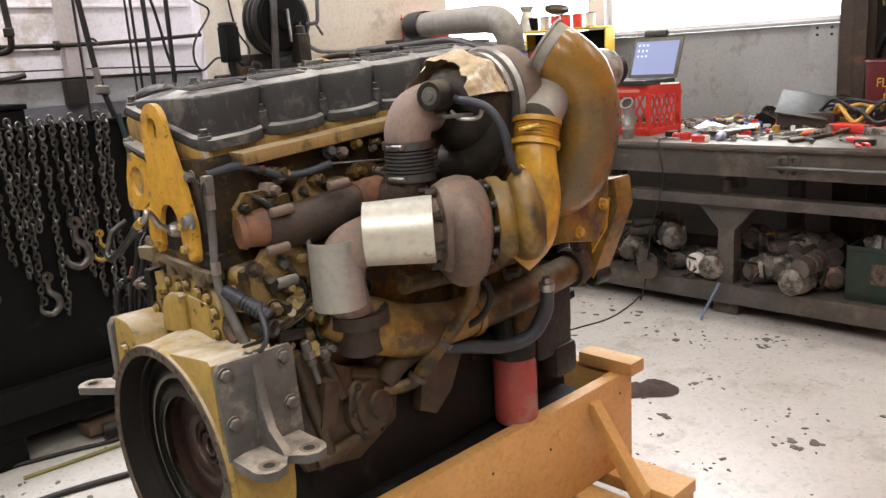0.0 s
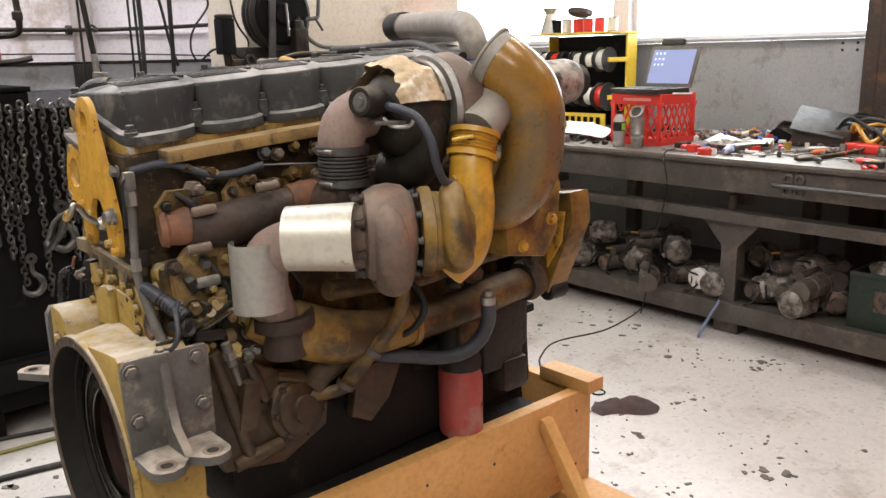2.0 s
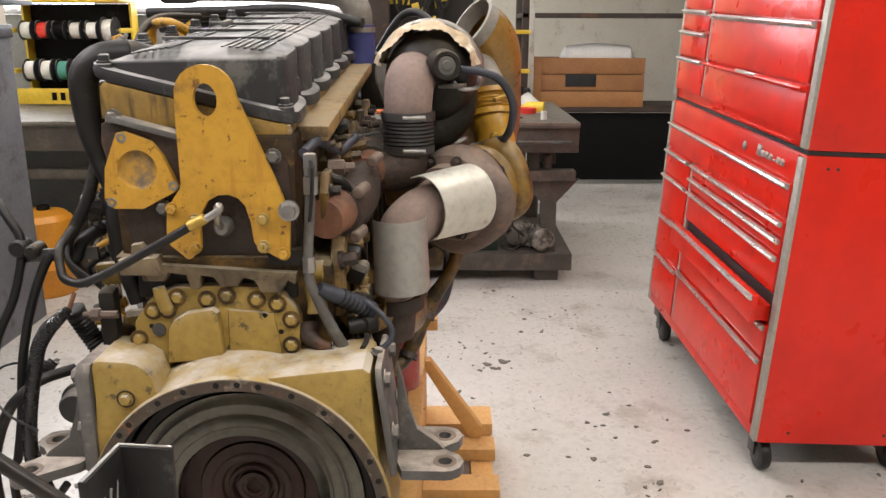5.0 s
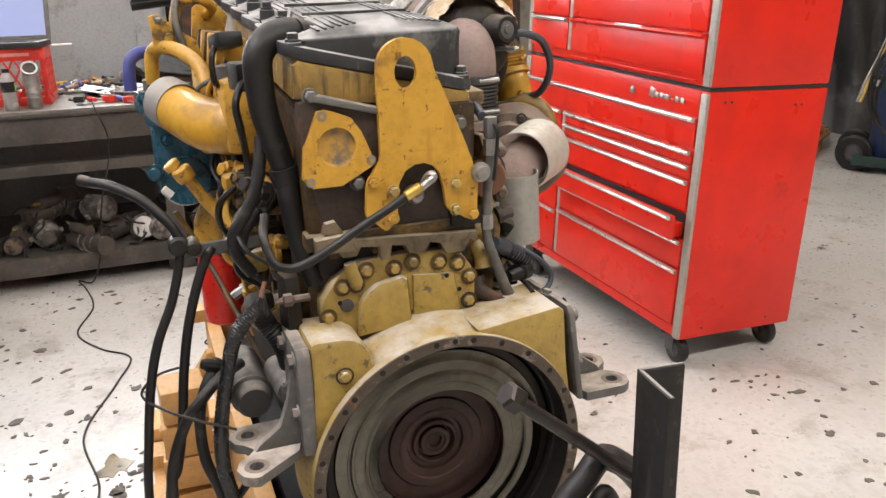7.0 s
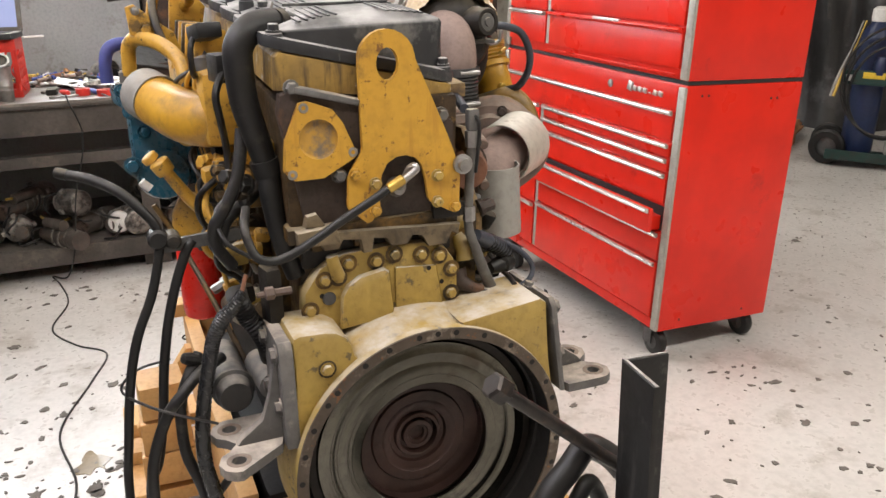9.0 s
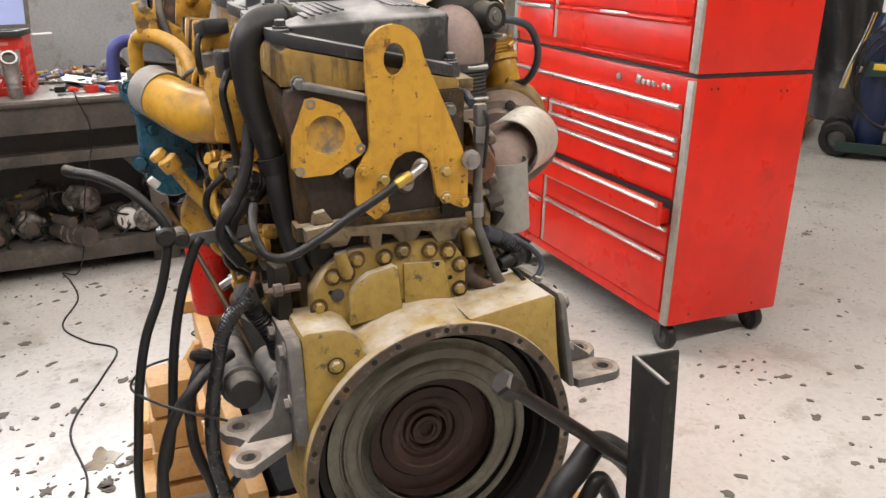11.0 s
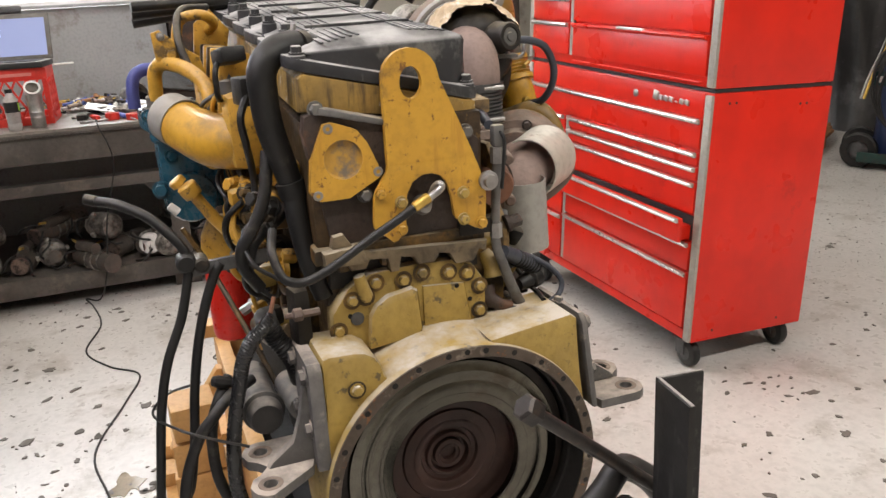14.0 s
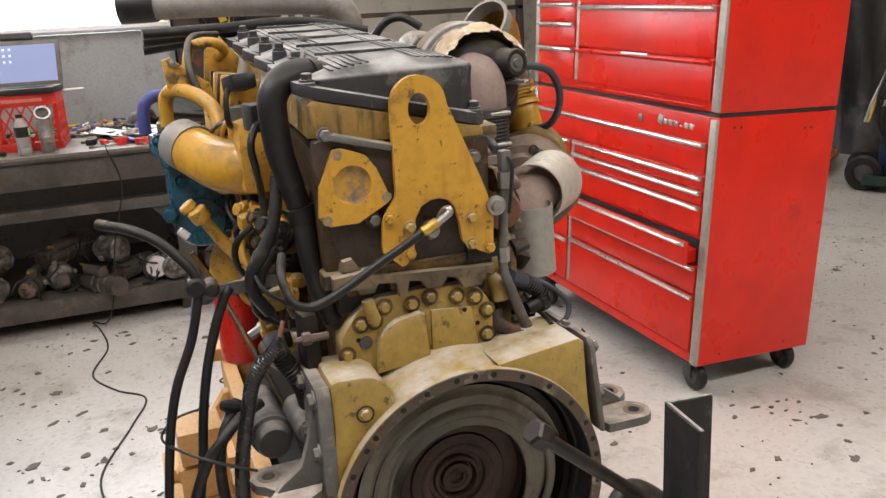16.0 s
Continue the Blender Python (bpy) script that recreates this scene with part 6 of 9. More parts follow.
for k in range(12):
    x, z = rng2.uniform(0.16, 0.33), rng2.uniform(0.83, 1.02)
    P("cast_lug", box((x, rng2.uniform(-0.235, -0.19), z), (rng2.uniform(0.012, 0.03), rng2.uniform(0.015, 0.035), rng2.uniform(0.015, 0.04)), (rng2.uniform(-25, 25), rng2.uniform(-25, 25), rng2.uniform(-25, 25)), 0.008), rng2.choice((YELLOW_OILY, COOLER, IRON_DARK, LEDGE)))
for k in range(7):
    x = 0.24 + 0.12 * k
    P("exhaust_fitting", lathe((x, -0.165, 1.20), (0.1, -1, 0.1 * (k % 3)), [(0, 0), (0, 0.016), (0.03, 0.016), (0.032, 0.01), (0.05, 0.009), (0.05, 0)], 6), rng2.choice((RUST, YELLOW_OILY, RUST_DARK)))
P("rear_edge", box((0.13, -0.11, 1.06), (0.03, 0.08, 0.03), bevel=0.006), IRON_DARK, "oily cast edge")
# starter motor and left-side clutter
STARTER = mat("dusty_black_starter", (0.030, 0.029, 0.028), (0.055, 0.052, 0.048), 0.55, scale=12, bump=0.25, dust=(0.28, 0.25, 0.21), dust_up=0.9)
st = P("starter_motor", lathe((0.14, 0.318, 0.752), (1, 0.0, 0.0), [(0, 0), (0, 0.028), (0.006, 0.032), (0.03, 0.034), (0.034, 0.040), (0.042, 0.040), (0.046, 0.034), (0.20, 0.034), (0.20, 0)], 28), STARTER, "dusty black starter motor")
P("starter_solenoid", lathe((0.17, 0.245, 0.745), (1, 0.05, 0), [(0, 0), (0, 0.026), (0.12, 0.028), (0.12, 0)], 20), IRON_GREY, parent=st)
P("left_rail", tube([(0.17, 0.245, 0.90), (0.40, 0.255, 0.80), (0.60, 0.26, 0.76)], 0.02, 12), YELLOW_OILY, "yellow side tube")
P("corrugated_loom", tube([(0.145, 0.298, 0.955), (0.15, 0.295, 0.938), (0.16, 0.282, 0.901), (0.16, 0.2645, 0.870), (0.17, 0.250, 0.835), (0.20, 0.24, 0.79)], 0.0165, 12, per=10, ripple=0.003), RUBBER, "corrugated black conduit")
P("side_bracket", box((0.155, 0.235, 0.93), (0.05, 0.03, 0.12), (0, 0, 10), 0.010), IRON_DARK, "oily dark side bracket")
P("drain_cock", lathe((0.115, 0.205, 0.953), (0, 1, 0), [(0, 0.007), (0.030, 0.007), (0.032, 0.012), (0.046, 0.012), (0.049, 0.006), (0.062, 0.005), (0.062, 0)], 6), RUST, "rusty drain plug")
for k in range(26):
    x = 0.2 + 0.75 * rng.random()
    bolt((x, 0.195 + rng.uniform(0, 0.06), rng.uniform(0.80, 1.14)), (rng.uniform(-0.8, 0.1), 1, rng.uniform(-0.3, 0.3)), rng.uniform(0.009, 0.02), rng.uniform(0.02, 0.05), rng.choice((YELLOW_OILY, YELLOW, IRON_DARK, IRON_GREY)), block, "fitting")

# small fuel-side fittings and lines round the filler
rng3 = random.Random(33)
for k in range(46):
    x, z = rng3.uniform(0.20, 0.62), rng3.uniform(0.84, 1.34)
    z = min(z, 1.13) if x < 0.46 else z
    y = 0.245 + rng3.uniform(0, 0.06) * (0.4 + (x - 0.2))
    bolt((x, y, z), (rng3.uniform(-1, 0), 1, rng3.uniform(-0.5, 0.6)), rng3.uniform(0.006, 0.013), rng3.uniform(0.015, 0.04), rng3.choice((YELLOW, YELLOW, YELLOW_OILY, IRON_DARK, STEEL, RUBBER)), eng, "fitting")
for k in range(16):
    x, z = rng3.uniform(0.22, 0.60), rng3.uniform(0.95, 1.34)
    z = min(z, 1.12) if x < 0.46 else z
    y = 0.275 + rng3.uniform(0, 0.035)
    dx, dz = rng3.uniform(-0.07, 0.07), rng3.uniform(0.05, 0.16)
    P("fuel_line", tube([(x, y - 0.03, z), (x + dx * 0.3, y + 0.015, z - dz * 0.3), (x + dx, y + 0.01, z - dz * 0.7), (x + dx * 1.2, y - 0.03, z - dz)], rng3.uniform(0.0035, 0.007), 8), rng3.choice((YELLOW, YELLOW, RUBBER, RUBBER, STEEL_DARK)), "small fuel line")
for k in range(5):
    x = 0.46 + 0.05 * k
    P("manifold_stay", prism([(0.245, 1.06), (0.275, 1.08), (0.29, 1.16), (0.275, 1.24), (0.255, 1.34), (0.245, 1.34)], "x", x, x + 0.012, 0.003), YELLOW if k % 2 else YELLOW_OILY)

# exhaust port flanges, studs and lines under the ledge
rng4 = random.Random(44)
for k in range(6):
    x = 0.205 + 0.155 * k
    fl = Q("port_flange", prism([(x - 0.045, 1.10), (x - 0.05, 1.165), (x - 0.02, 1.195), (x + 0.035, 1.19), (x + 0.05, 1.15), (x + 0.035, 1.095)], "y", -0.176, -0.158, 0.006), LEDGE if k % 2 else YELLOW_OILY, "stained port flange")
    for dx, dz in ((-0.03, 1.165), (0.033, 1.165), (-0.03, 1.115), (0.03, 1.11)):
        b = bolt((x + dx, -0.176, dz), (0, -1, 0), 0.008, rng4.uniform(0.014, 0.028), rng4.choice((RUST_DARK, RUST, IRON_DARK)), fl, "stud")
        b.data.transform(NOSE)
for k in range(12):
    x, z = rng4.uniform(0.18, 0.56), rng4.uniform(1.205, 1.235)
    b = bolt((x, -0.158, z + (x - 0.12) * 0.077), (rng4.uniform(-0.3, 0.3), -1, 0.2), rng4.uniform(0.006, 0.011), rng4.uniform(0.012, 0.03), rng4.choice((YELLOW_OILY, RUST, STEEL_DARK, LEDGE)), eng, "fitting")
for k in range(6):
    x = rng4.uniform(0.17, 0.45)
    z = rng4.uniform(1.0, 1.2)
    P("oil_line", tube([(x, -0.165, z), (x + 0.02, -0.20, z - 0.02), (x + 0.05, -0.205, z - 0.07), (x + 0.06, -0.18, z - 0.12)], rng4.uniform(0.004, 0.007), 8), rng4.choice((RUBBER, YELLOW_OILY, STEEL_DARK)), "small oil line")
for k in range(14):
    x, z = rng4.uniform(0.17, 0.42), rng4.uniform(0.93, 1.07)
    bolt((x, -0.185 - rng4.uniform(0, 0.02), z), (rng4.uniform(-0.5, 0.2), -1, rng4.uniform(-0.2, 0.4)), rng4.uniform(0.007, 0.014), rng4.uniform(0.015, 0.035), rng4.choice((YELLOW_DUSTY, YELLOW_OILY, LEDGE, RUST_DARK, STEEL_DARK)), block, "fitting")
P("side_casting", prism([(0.175, 0.93), (0.17, 1.03), (0.21, 1.075), (0.30, 1.07), (0.34, 1.03), (0.33, 0.95), (0.27, 0.915)], "y", -0.198, -0.17, 0.01), LEDGE, "stained yellow side casting")

# ---- wooden skid under the engine ----
skid = thing("engine_skid", "new pine lumber skid with diagonal braces, under the engine", "wooden skid")
for y in (-0.30, 0.30):
    part("side_plank", box((0.86, y, 0.285), (1.14, 0.042, 0.31), bevel=0.003), WOOD, skid)
for x, y in ((1.405, -0.26), (1.405, 0.26)):
    part("end_cleat", box((x, y, 0.462), (0.075, 0.20, 0.042), bevel=0.003), WOOD, skid)
part("end_board", box((1.407, 0, 0.285), (0.042, 0.555, 0.31), bevel=0.003), WOOD, skid)
part("end_board", box((0.312, 0, 0.26), (0.042, 0.555, 0.26), bevel=0.003), WOOD, skid)
for x, w in ((1.36, 0.14), (1.16, 0.09), (0.92, 0.09), (0.42, 0.14)):
    part("cross_runner", box((x, 0.0, 0.108), (w, 1.10, 0.042), bevel=0.003), WOOD, skid)
for x in (1.36, 0.42):
    for y in (-0.50, 0.0, 0.50):
        part("runner_block", box((x, y, 0.0435), (0.13, 0.09, 0.085), bevel=0.003), WOOD, skid)
for y in (-0.505, 0.505):
    part("outer_rail", box((0.88, y, 0.043), (0.80, 0.07, 0.084), bevel=0.003), WOOD, skid)
for s in (-1, 1):
    poly = [(s * 0.322, 0.37), (s * 0.322, 0.405), (s * 0.338, 0.405), (s * 0.51, 0.165), (s * 0.505, 0.131), (s * 0.47, 0.131)]
    part("diagonal_brace", prism(poly, "x", 1.19, 1.232, 0.003), WOOD, skid)
for k, (z, w) in enumerate(((0.20, 0.14), (0.30, 0.13), (0.405, 0.12))):
    part("stacked_block", box((0.93, 0.432, z), (0.13, w, 0.095), (0, 0, 3 * k - 3), 0.004), WOOD, skid)
for x, y, z in ((1.24, -0.3225, 0.385), (0.6, -0.322, 0.24), (1.0, -0.322, 0.33), (0.75, -0.322, 0.36), (1.36, -0.322, 0.2), (1.36, -0.322, 0.38)):
    part("nail", lathe((x, y, z), (0, -1, 0), [(0, 0.005), (0.0015, 0.0045), (0.0015, 0)], 8), STEEL_DARK, skid)

# ---- tool chest ----
CH = Matrix.Translation((1.1625, -1.411, 0)) @ Euler((0, 0, radians(1.3))).to_matrix().to_4x4()
LEN, DEP = 1.346, 0.55


def chest_section(name, label, z0, z1, rows_right, rows_left, split):
    t = thing(name, label, "tool chest", CH)
    part("body", box((LEN / 2, -DEP / 2, (z0 + z1) / 2), (LEN, DEP, z1 - z0), bevel=0.008), RED_CHEST, t)
    for x in (0.018, LEN - 0.018):
        part("corner_post", box((x, 0.004, (z0 + z1) / 2 - 0.002), (0.036, 0.014, z1 - z0 - 0.012), bevel=0.004), CHEST_POST, t, "grey metal corner post")
    if split:
        part("divider", box((split, 0.004, (rows_right[0][0] + rows_right[-1][1]) / 2), (0.028, 0.014, rows_right[0][0] - rows_right[-1][1] - 0.005), bevel=0.003), CHEST_POST, t, "grey divider strip")
    for (a, b, full) in [(*r, "r") for r in rows_right] + [(*r, "l") for r in rows_left]:
        x0, x1 = (0.042, (split or LEN - 0.025) - 0.018) if full == "r" else ((split or 0.2) + 0.018, LEN - 0.042)
        out = 0.055 if a == 0.632 else 0.0
        d = part("drawer", box(((x0 + x1) / 2, 0.007 + out, (a + b) / 2), (x1 - x0, 0.018, a - b - 0.006), bevel=0.003), RED_CHEST, t, "red drawer pulled ajar" if out else "red drawer")
        if out:
            part("drawer_box", box(((x0 + x1) / 2, out / 2 - 0.001, (a + b) / 2 - 0.016), (x1 - x0 - 0.03, out + 0.004, a - b - 0.045), bevel=0.001), RED_CHEST, d)
            # thin black sheet stands for the shade behind the open drawer
            part("drawer_mouth", box(((x0 + x1) / 2, 0.0015, (a + b) / 2), (x1 - x0 - 0.012, 0.004, a - b - 0.004), bevel=0), BLACK_TRIM_SHADE, t, "black sheet for the shade in the open drawer mouth")
        part("drawer_pull", prism([(out + 0.016, a - 0.020), (out + 0.016, a - 0.004), (out + 0.022, a - 0.001), (out + 0.034, a - 0.004), (out + 0.036, a - 0.010), (out + 0.028, a - 0.014), (out + 0.026, a - 0.020)], "x", x0 + 0.004, x1 - 0.004, 0.001), RED_CHEST if a == 1.286 else CHEST_TRIM, d, "red pull strip" if a == 1.286 else "bright aluminium pull strip")
    return t


lower = chest_section("roller_cabinet", "glossy red roller tool cabinet with one drawer ajar", 0.13, 1.088,
                      [(0.873, 0.821), (0.818, 0.764), (0.761, 0.640), (0.632, 0.534), (0.529, 0.416), (0.412, 0.180)],
                      [(0.873, 0.764), (0.761, 0.580), (0.577, 0.396), (0.393, 0.180)], 0.957)
d = part("drawer", box((LEN / 2, 0.006, 0.938), (LEN - 0.085, 0.016, 0.108), bevel=0.003), RED_CHEST, lower, "wide red drawer")
part("drawer_pull", prism([(0.014, 0.974), (0.014, 0.990), (0.020, 0.993), (0.032, 0.990), (0.034, 0.984), (0.026, 0.980), (0.024, 0.974)], "x", 0.046, LEN - 0.046, 0.001), CHEST_TRIM, d, "bright aluminium pull strip")
part("lock_plate", box((LEN / 2, 0.003, 1.039), (LEN - 0.085, 0.008, 0.090), bevel=0.002), RED_CHEST, lower)
part("kick_plate", box((LEN / 2, 0.004, 0.157), (LEN - 0.075, 0.010, 0.040), bevel=0.002), RED_CHEST, lower)
part("lock", lathe((0.450, 0.007, 1.037), (0, 1, 0), [(0, 0), (0, 0.016), (0.004, 0.016), (0.006, 0.012), (0.006, 0)], 16), STEEL, lower, "round key lock")
# maker's badge as plain bright strokes
bm = bmesh.new()
for k, (h, w) in enumerate(((0.036, 0.022), (0.02, 0.017), (0.02, 0.017), (0.02, 0.017), (0.006, 0.010), (0.02, 0.017), (0.02, 0.017))):
    box((0.318 - 0.031 * k, 0.010, 1.040 + (h - 0.02) / 3), (w * 1.35, 0.008, h), (0, -14, 0), 0.003, bm=bm)
part("badge", bm, CHEST_TRIM, lower, "bright slanted metal badge")
part("base_rail", box((LEN / 2, -DEP / 2, 0.127), (LEN - 0.06, DEP - 0.06, 0.012), bevel=0.003), BLACK_TRIM_SHADE, lower, "black base rail")
for x, y in ((0.09, -0.05), (LEN - 0.09, -0.05), (0.09, -DEP + 0.06), (LEN - 0.09, -DEP + 0.06)):
    c = part("caster", box((x, y, 0.117), (0.085, 0.075, 0.008), bevel=0.002), STEEL_DARK, lower, "black swivel caster")
    part("fork", box((x, y - 0.026, 0.085), (0.05, 0.004, 0.07), bevel=0.001), STEEL_DARK, c)
    part("fork", box((x, y + 0.026, 0.085), (0.05, 0.004, 0.07), bevel=0.001), STEEL_DARK, c)
    part("wheel", lathe((x - 0.02, y - 0.02, 0.058), (0, 1, 0), [(0, 0), (0, 0.04), (0.004, 0.054), (0.012, 0.058), (0.028, 0.058), (0.036, 0.054), (0.04, 0.04), (0.04, 0)], 28), RUBBER, c, "black rubber wheel")
    part("hub", lathe((x - 0.02, y - 0.023, 0.058), (0, 1, 0), [(0, 0), (0, 0.012), (0.003, 0.03), (0.043, 0.03), (0.046, 0.012), (0.046, 0)], 16), STEEL_DARK, c)
for y, z in ((-0.07, 1.05), (-0.10, 1.05), (-0.40, 1.03), (-0.43, 1.03), (-0.10, 0.17), (-0.42, 0.17)):
    part("rivet", lathe((0.0, y, z), (-1, 0, 0), [(-0.002, 0.006), (0.001, 0.005), (0.001, 0)], 8), BLACK_TRIM_SHADE, lower)
upper = chest_section("top_chest", "glossy red top chest with drawers, on the roller cabinet", 1.102, 1.775,
                      [(1.728, 1.676), (1.674, 1.576), (1.574, 1.470), (1.468, 1.290), (1.286, 1.140)],
                      [(1.728, 1.60), (1.598, 1.48), (1.478, 1.395), (1.392, 1.286), (1.283, 1.140)], 0.957)
# solid black strip fills the gap as its shade
part("gap_strip", box((LEN / 2, -DEP / 2, 1.095), (LEN - 0.01, DEP - 0.01, 0.013), bevel=0), BLACK_TRIM_SHADE, lower, "black strip for the shade in the gap")
part("latch", box((0.49, 0.030, 1.282), (0.18, 0.012, 0.012), bevel=0.003), CHEST_TRIM, upper, "bright latch bar")
part("drawer_lip", box((0.49, 0.022, 1.122), (0.87, 0.016, 0.006), bevel=0.002), RED_CHEST, upper, "red lower lip")

# the cabinet leans a little on its casters
LEAN = Matrix.Translation((0, 0, 0.13)) @ Euler((0.040, -0.036, 0)).to_matrix().to_4x4() @ Matrix.Translation((0, 0, -0.13))
for t in (lower, upper):
    for ob in [c for c in t.children_recursive if c.type == "MESH"]:
        if not ob.name.startswith(("caster", "wheel", "fork", "hub")):
            ob.data.transform(LEAN)
for y in (-0.05, -DEP + 0.06):
    part("caster_spacer", box((LEN - 0.09, y, 0.143), (0.085, 0.075, 0.048), bevel=0.003), STEEL_DARK, lower, "steel spacer over the caster")

# ---- steel work bench ----
BF, BZ, BL, BR = 3.20, 0.94, 3.6, -1.12
bench = thing("steel_bench", "long greasy welded-steel work bench with a lower shelf", "work bench", Matrix.Translation((3.2, 0, 0)))
bench.matrix_world = Matrix.Identity(4)
ym, yl_ = (BL + BR) / 2, BL - BR
part("bench_top", box((BF + 0.62, ym, BZ - 0.012), (1.24, yl_, 0.024), bevel=0.002), BENCH_TOP, bench, "scuffed steel top plate")
bm = box((BF + 0.03, ym, BZ - 0.095), (0.012, yl_, 0.135), bevel=0.003)
box((BF + 0.06, ym, BZ - 0.16), (0.07, yl_, 0.012), bevel=0.003, bm=bm)
part("front_channel", bm, BENCH, bench, "worn steel channel")
part("top_lip", box((BF + 0.008, ym, BZ - 0.022), (0.02, yl_, 0.018), bevel=0.004), BENCH, bench)
part("pipe_rail", tube([(BF - 0.01, BR + 0.05, BZ - 0.105), (BF - 0.01, 0.02, BZ - 0.105)], 0.010, 10, per=2), STEEL_DARK, bench, "thin steel rail")
bm = box((BF + 0.13, ym, 0.655), (0.09, yl_, 0.012), bevel=0.003)
box((BF + 0.09, ym, 0.63), (0.012, yl_, 0.05), bevel=0.003, bm=bm)
part("lower_beam", bm, BENCH, bench, "worn steel beam")
part("back_beam", box((BF + 1.05, ym, 0.655), (0.09, yl_, 0.06), bevel=0.003), BENCH, bench)
part("shelf", box((BF + 0.62, ym, 0.165), (1.05, yl_, 0.02), bevel=0.003), BENCH, bench, "oily steel shelf")
part("shelf_edge", box((BF + 0.10, ym, 0.125), (0.014, yl_, 0.10), bevel=0.003), BENCH, bench)
for y in (-0.98, 0.30, 1.55, 2.9):
    poly = [(y - 0.17, 0.61), (y + 0.17, 0.61), (y + 0.045, 0.47), (y + 0.045, 0.16), (y - 0.045, 0.16), (y - 0.045, 0.47)]
    part("gusset_leg", prism(poly, "x", BF + 0.135, BF + 0.150, 0.003), BENCH, bench, "flared steel gusset leg")
    part("leg_post", box((BF + 0.19, y, 0.40), (0.08, 0.08, 0.50), bevel=0.004), BENCH, bench)
    part("leg_back", box((BF + 1.05, y, 0.33), (0.08, 0.08, 0.62), bevel=0.004), BENCH, bench)
    part("foot", box((BF + 0.20, y, 0.04), (0.12, 0.14, 0.078), bevel=0.004), BENCH, bench)
    part("foot", box((BF + 1.05, y, 0.01), (0.12, 0.14, 0.018), bevel=0.002), BENCH, bench)
    part("jack_bolt", cyl((BF + 0.16, y + 0.01, 0.66), (BF + 0.16, y + 0.01, 0.74), 0.024, chamfer=0.006), BENCH, bench)
    part("riser_post", box((BF + 0.25, y, 0.80), (0.08, 0.08, 0.24), bevel=0.004), BENCH, bench)
for y in (-0.07, -0.62):
    bm = bmesh.new()
    for dy in (-0.028, 0.028):
        for dz in (-0.028, 0.028):
            lathe((BF + 0.024, y + dy, BZ - 0.10 + dz), (-1, 0, 0), [(0, 0.026), (0.01, 0.026), (0.014, 0.02), (0.014, 0.014), (0.004, 0.013), (0.004, 0)], 14, bm=bm)
    part("outlet_plate", bm, BENCH, bench, "four-lobed steel stop")

# starters and alternators along the shelf
rng = random.Random(11)


def alternator(kind):
    t = thing("alternator" if kind else "starter_motor", "greasy used alternator lying on the bench shelf" if kind else "greasy used starter motor lying on the bench shelf", "alternator" if kind else "starter motor", group="used units on the shelf")
    if kind:
        part("case", lathe((0, 0, 0), (-1, 0, 0), [(-0.16, 0), (-0.16, 0.04), (-0.14, 0.068), (-0.07, 0.074), (-0.02, 0.070), (0, 0.05), (0, 0)], 22), ALT_A, t)
        part("end_cap", lathe((0, 0, 0), (-1, 0, 0), [(0, 0.052), (0.012, 0.055), (0.016, 0.048), (0.016, 0.018), (0.03, 0.016), (0.03, 0)], 20), ALT_C if kind == 2 else ALT_A, t)
        for k in range(4):
            a = 2 * math.pi * k / 4 + 0.4
            part("lug", box((0.06, 0.075 * math.cos(a), 0.075 * math.sin(a)), (0.03, 0.026, 0.026), (math.degrees(a), 0, 0), 0.005), ALT_A, t)
    else:
        part("case", lathe((0, 0, 0), (-1, 0, 0), [(-0.28, 0), (-0.28, 0.05), (-0.10, 0.055), (-0.09, 0.05), (0, 0.05), (0.01, 0.045), (0.01, 0)], 20), ALT_B, t)
        part("end_cap", lathe((0, 0, 0), (-1, 0, 0), [(0.01, 0.046), (0.03, 0.044), (0.034, 0.02), (0.034, 0)], 18), ALT_C, t)
        for k in range(3):
            part("nose_ring", lathe((0.10 + 0.05 * k, 0, 0), (1, 0, 0), [(0, 0.05), (0, 0.06 - 0.003 * k), (0.012, 0.06 - 0.003 * k), (0.012, 0.05)], 16), ALT_A, t)
        part("terminal", cyl((0.02, 0.0, 0.09), (-0.02, 0.005, 0.095), 0.007, seg=8), BRASS, t)
        part("solenoid", lathe((0.03, 0, 0.075), (1, 0, 0), [(0, 0), (0, 0.028), (0.15, 0.028), (0.15, 0)], 14), ALT_B, t)
    for k in range(2):
        part("cable", tube([(0.0, 0.03 - 0.05 * k, 0.05), (-0.05, 0.05 - 0.11 * k, 0.04), (-0.06, 0.07 - 0.14 * k, -0.02), (-0.03, 0.09 - 0.17 * k, -0.045)], 0.006, 8), RUBBER, t)
    if kind:
        part("fan_pulley", lathe((-0.016, 0, 0), (-1, 0, 0), [(0, 0.02), (0, 0.034), (0.006, 0.034), (0.01, 0.028), (0.014, 0.034), (0.02, 0.034), (0.02, 0)], 18), ALT_B, t)
        for k in range(9):
            a = 2 * math.pi * k / 9
            part("vent_rib", box((-0.006, 0.043 * math.cos(a), 0.043 * math.sin(a)), (0.012, 0.022, 0.006), (math.degrees(a), 0, 0), 0.002), ALT_A, t)
    return t


protos = [alternator(0), alternator(1), alternator(2)]
spots = [(3.40, 1.75), (3.41, 1.58), (3.40, 1.42), (3.42, 1.26), (3.39, 1.12), (3.43, 0.96), (3.40, 0.82), (3.44, 0.66), (3.37, 0.50), (3.46, 0.40), (3.38, 0.17), (3.44, 0.05), (3.40, -0.10), (3.45, -0.22), (3.42, -0.80), (3.46, -0.94), (3.40, 1.92), (3.41, 2.1)]
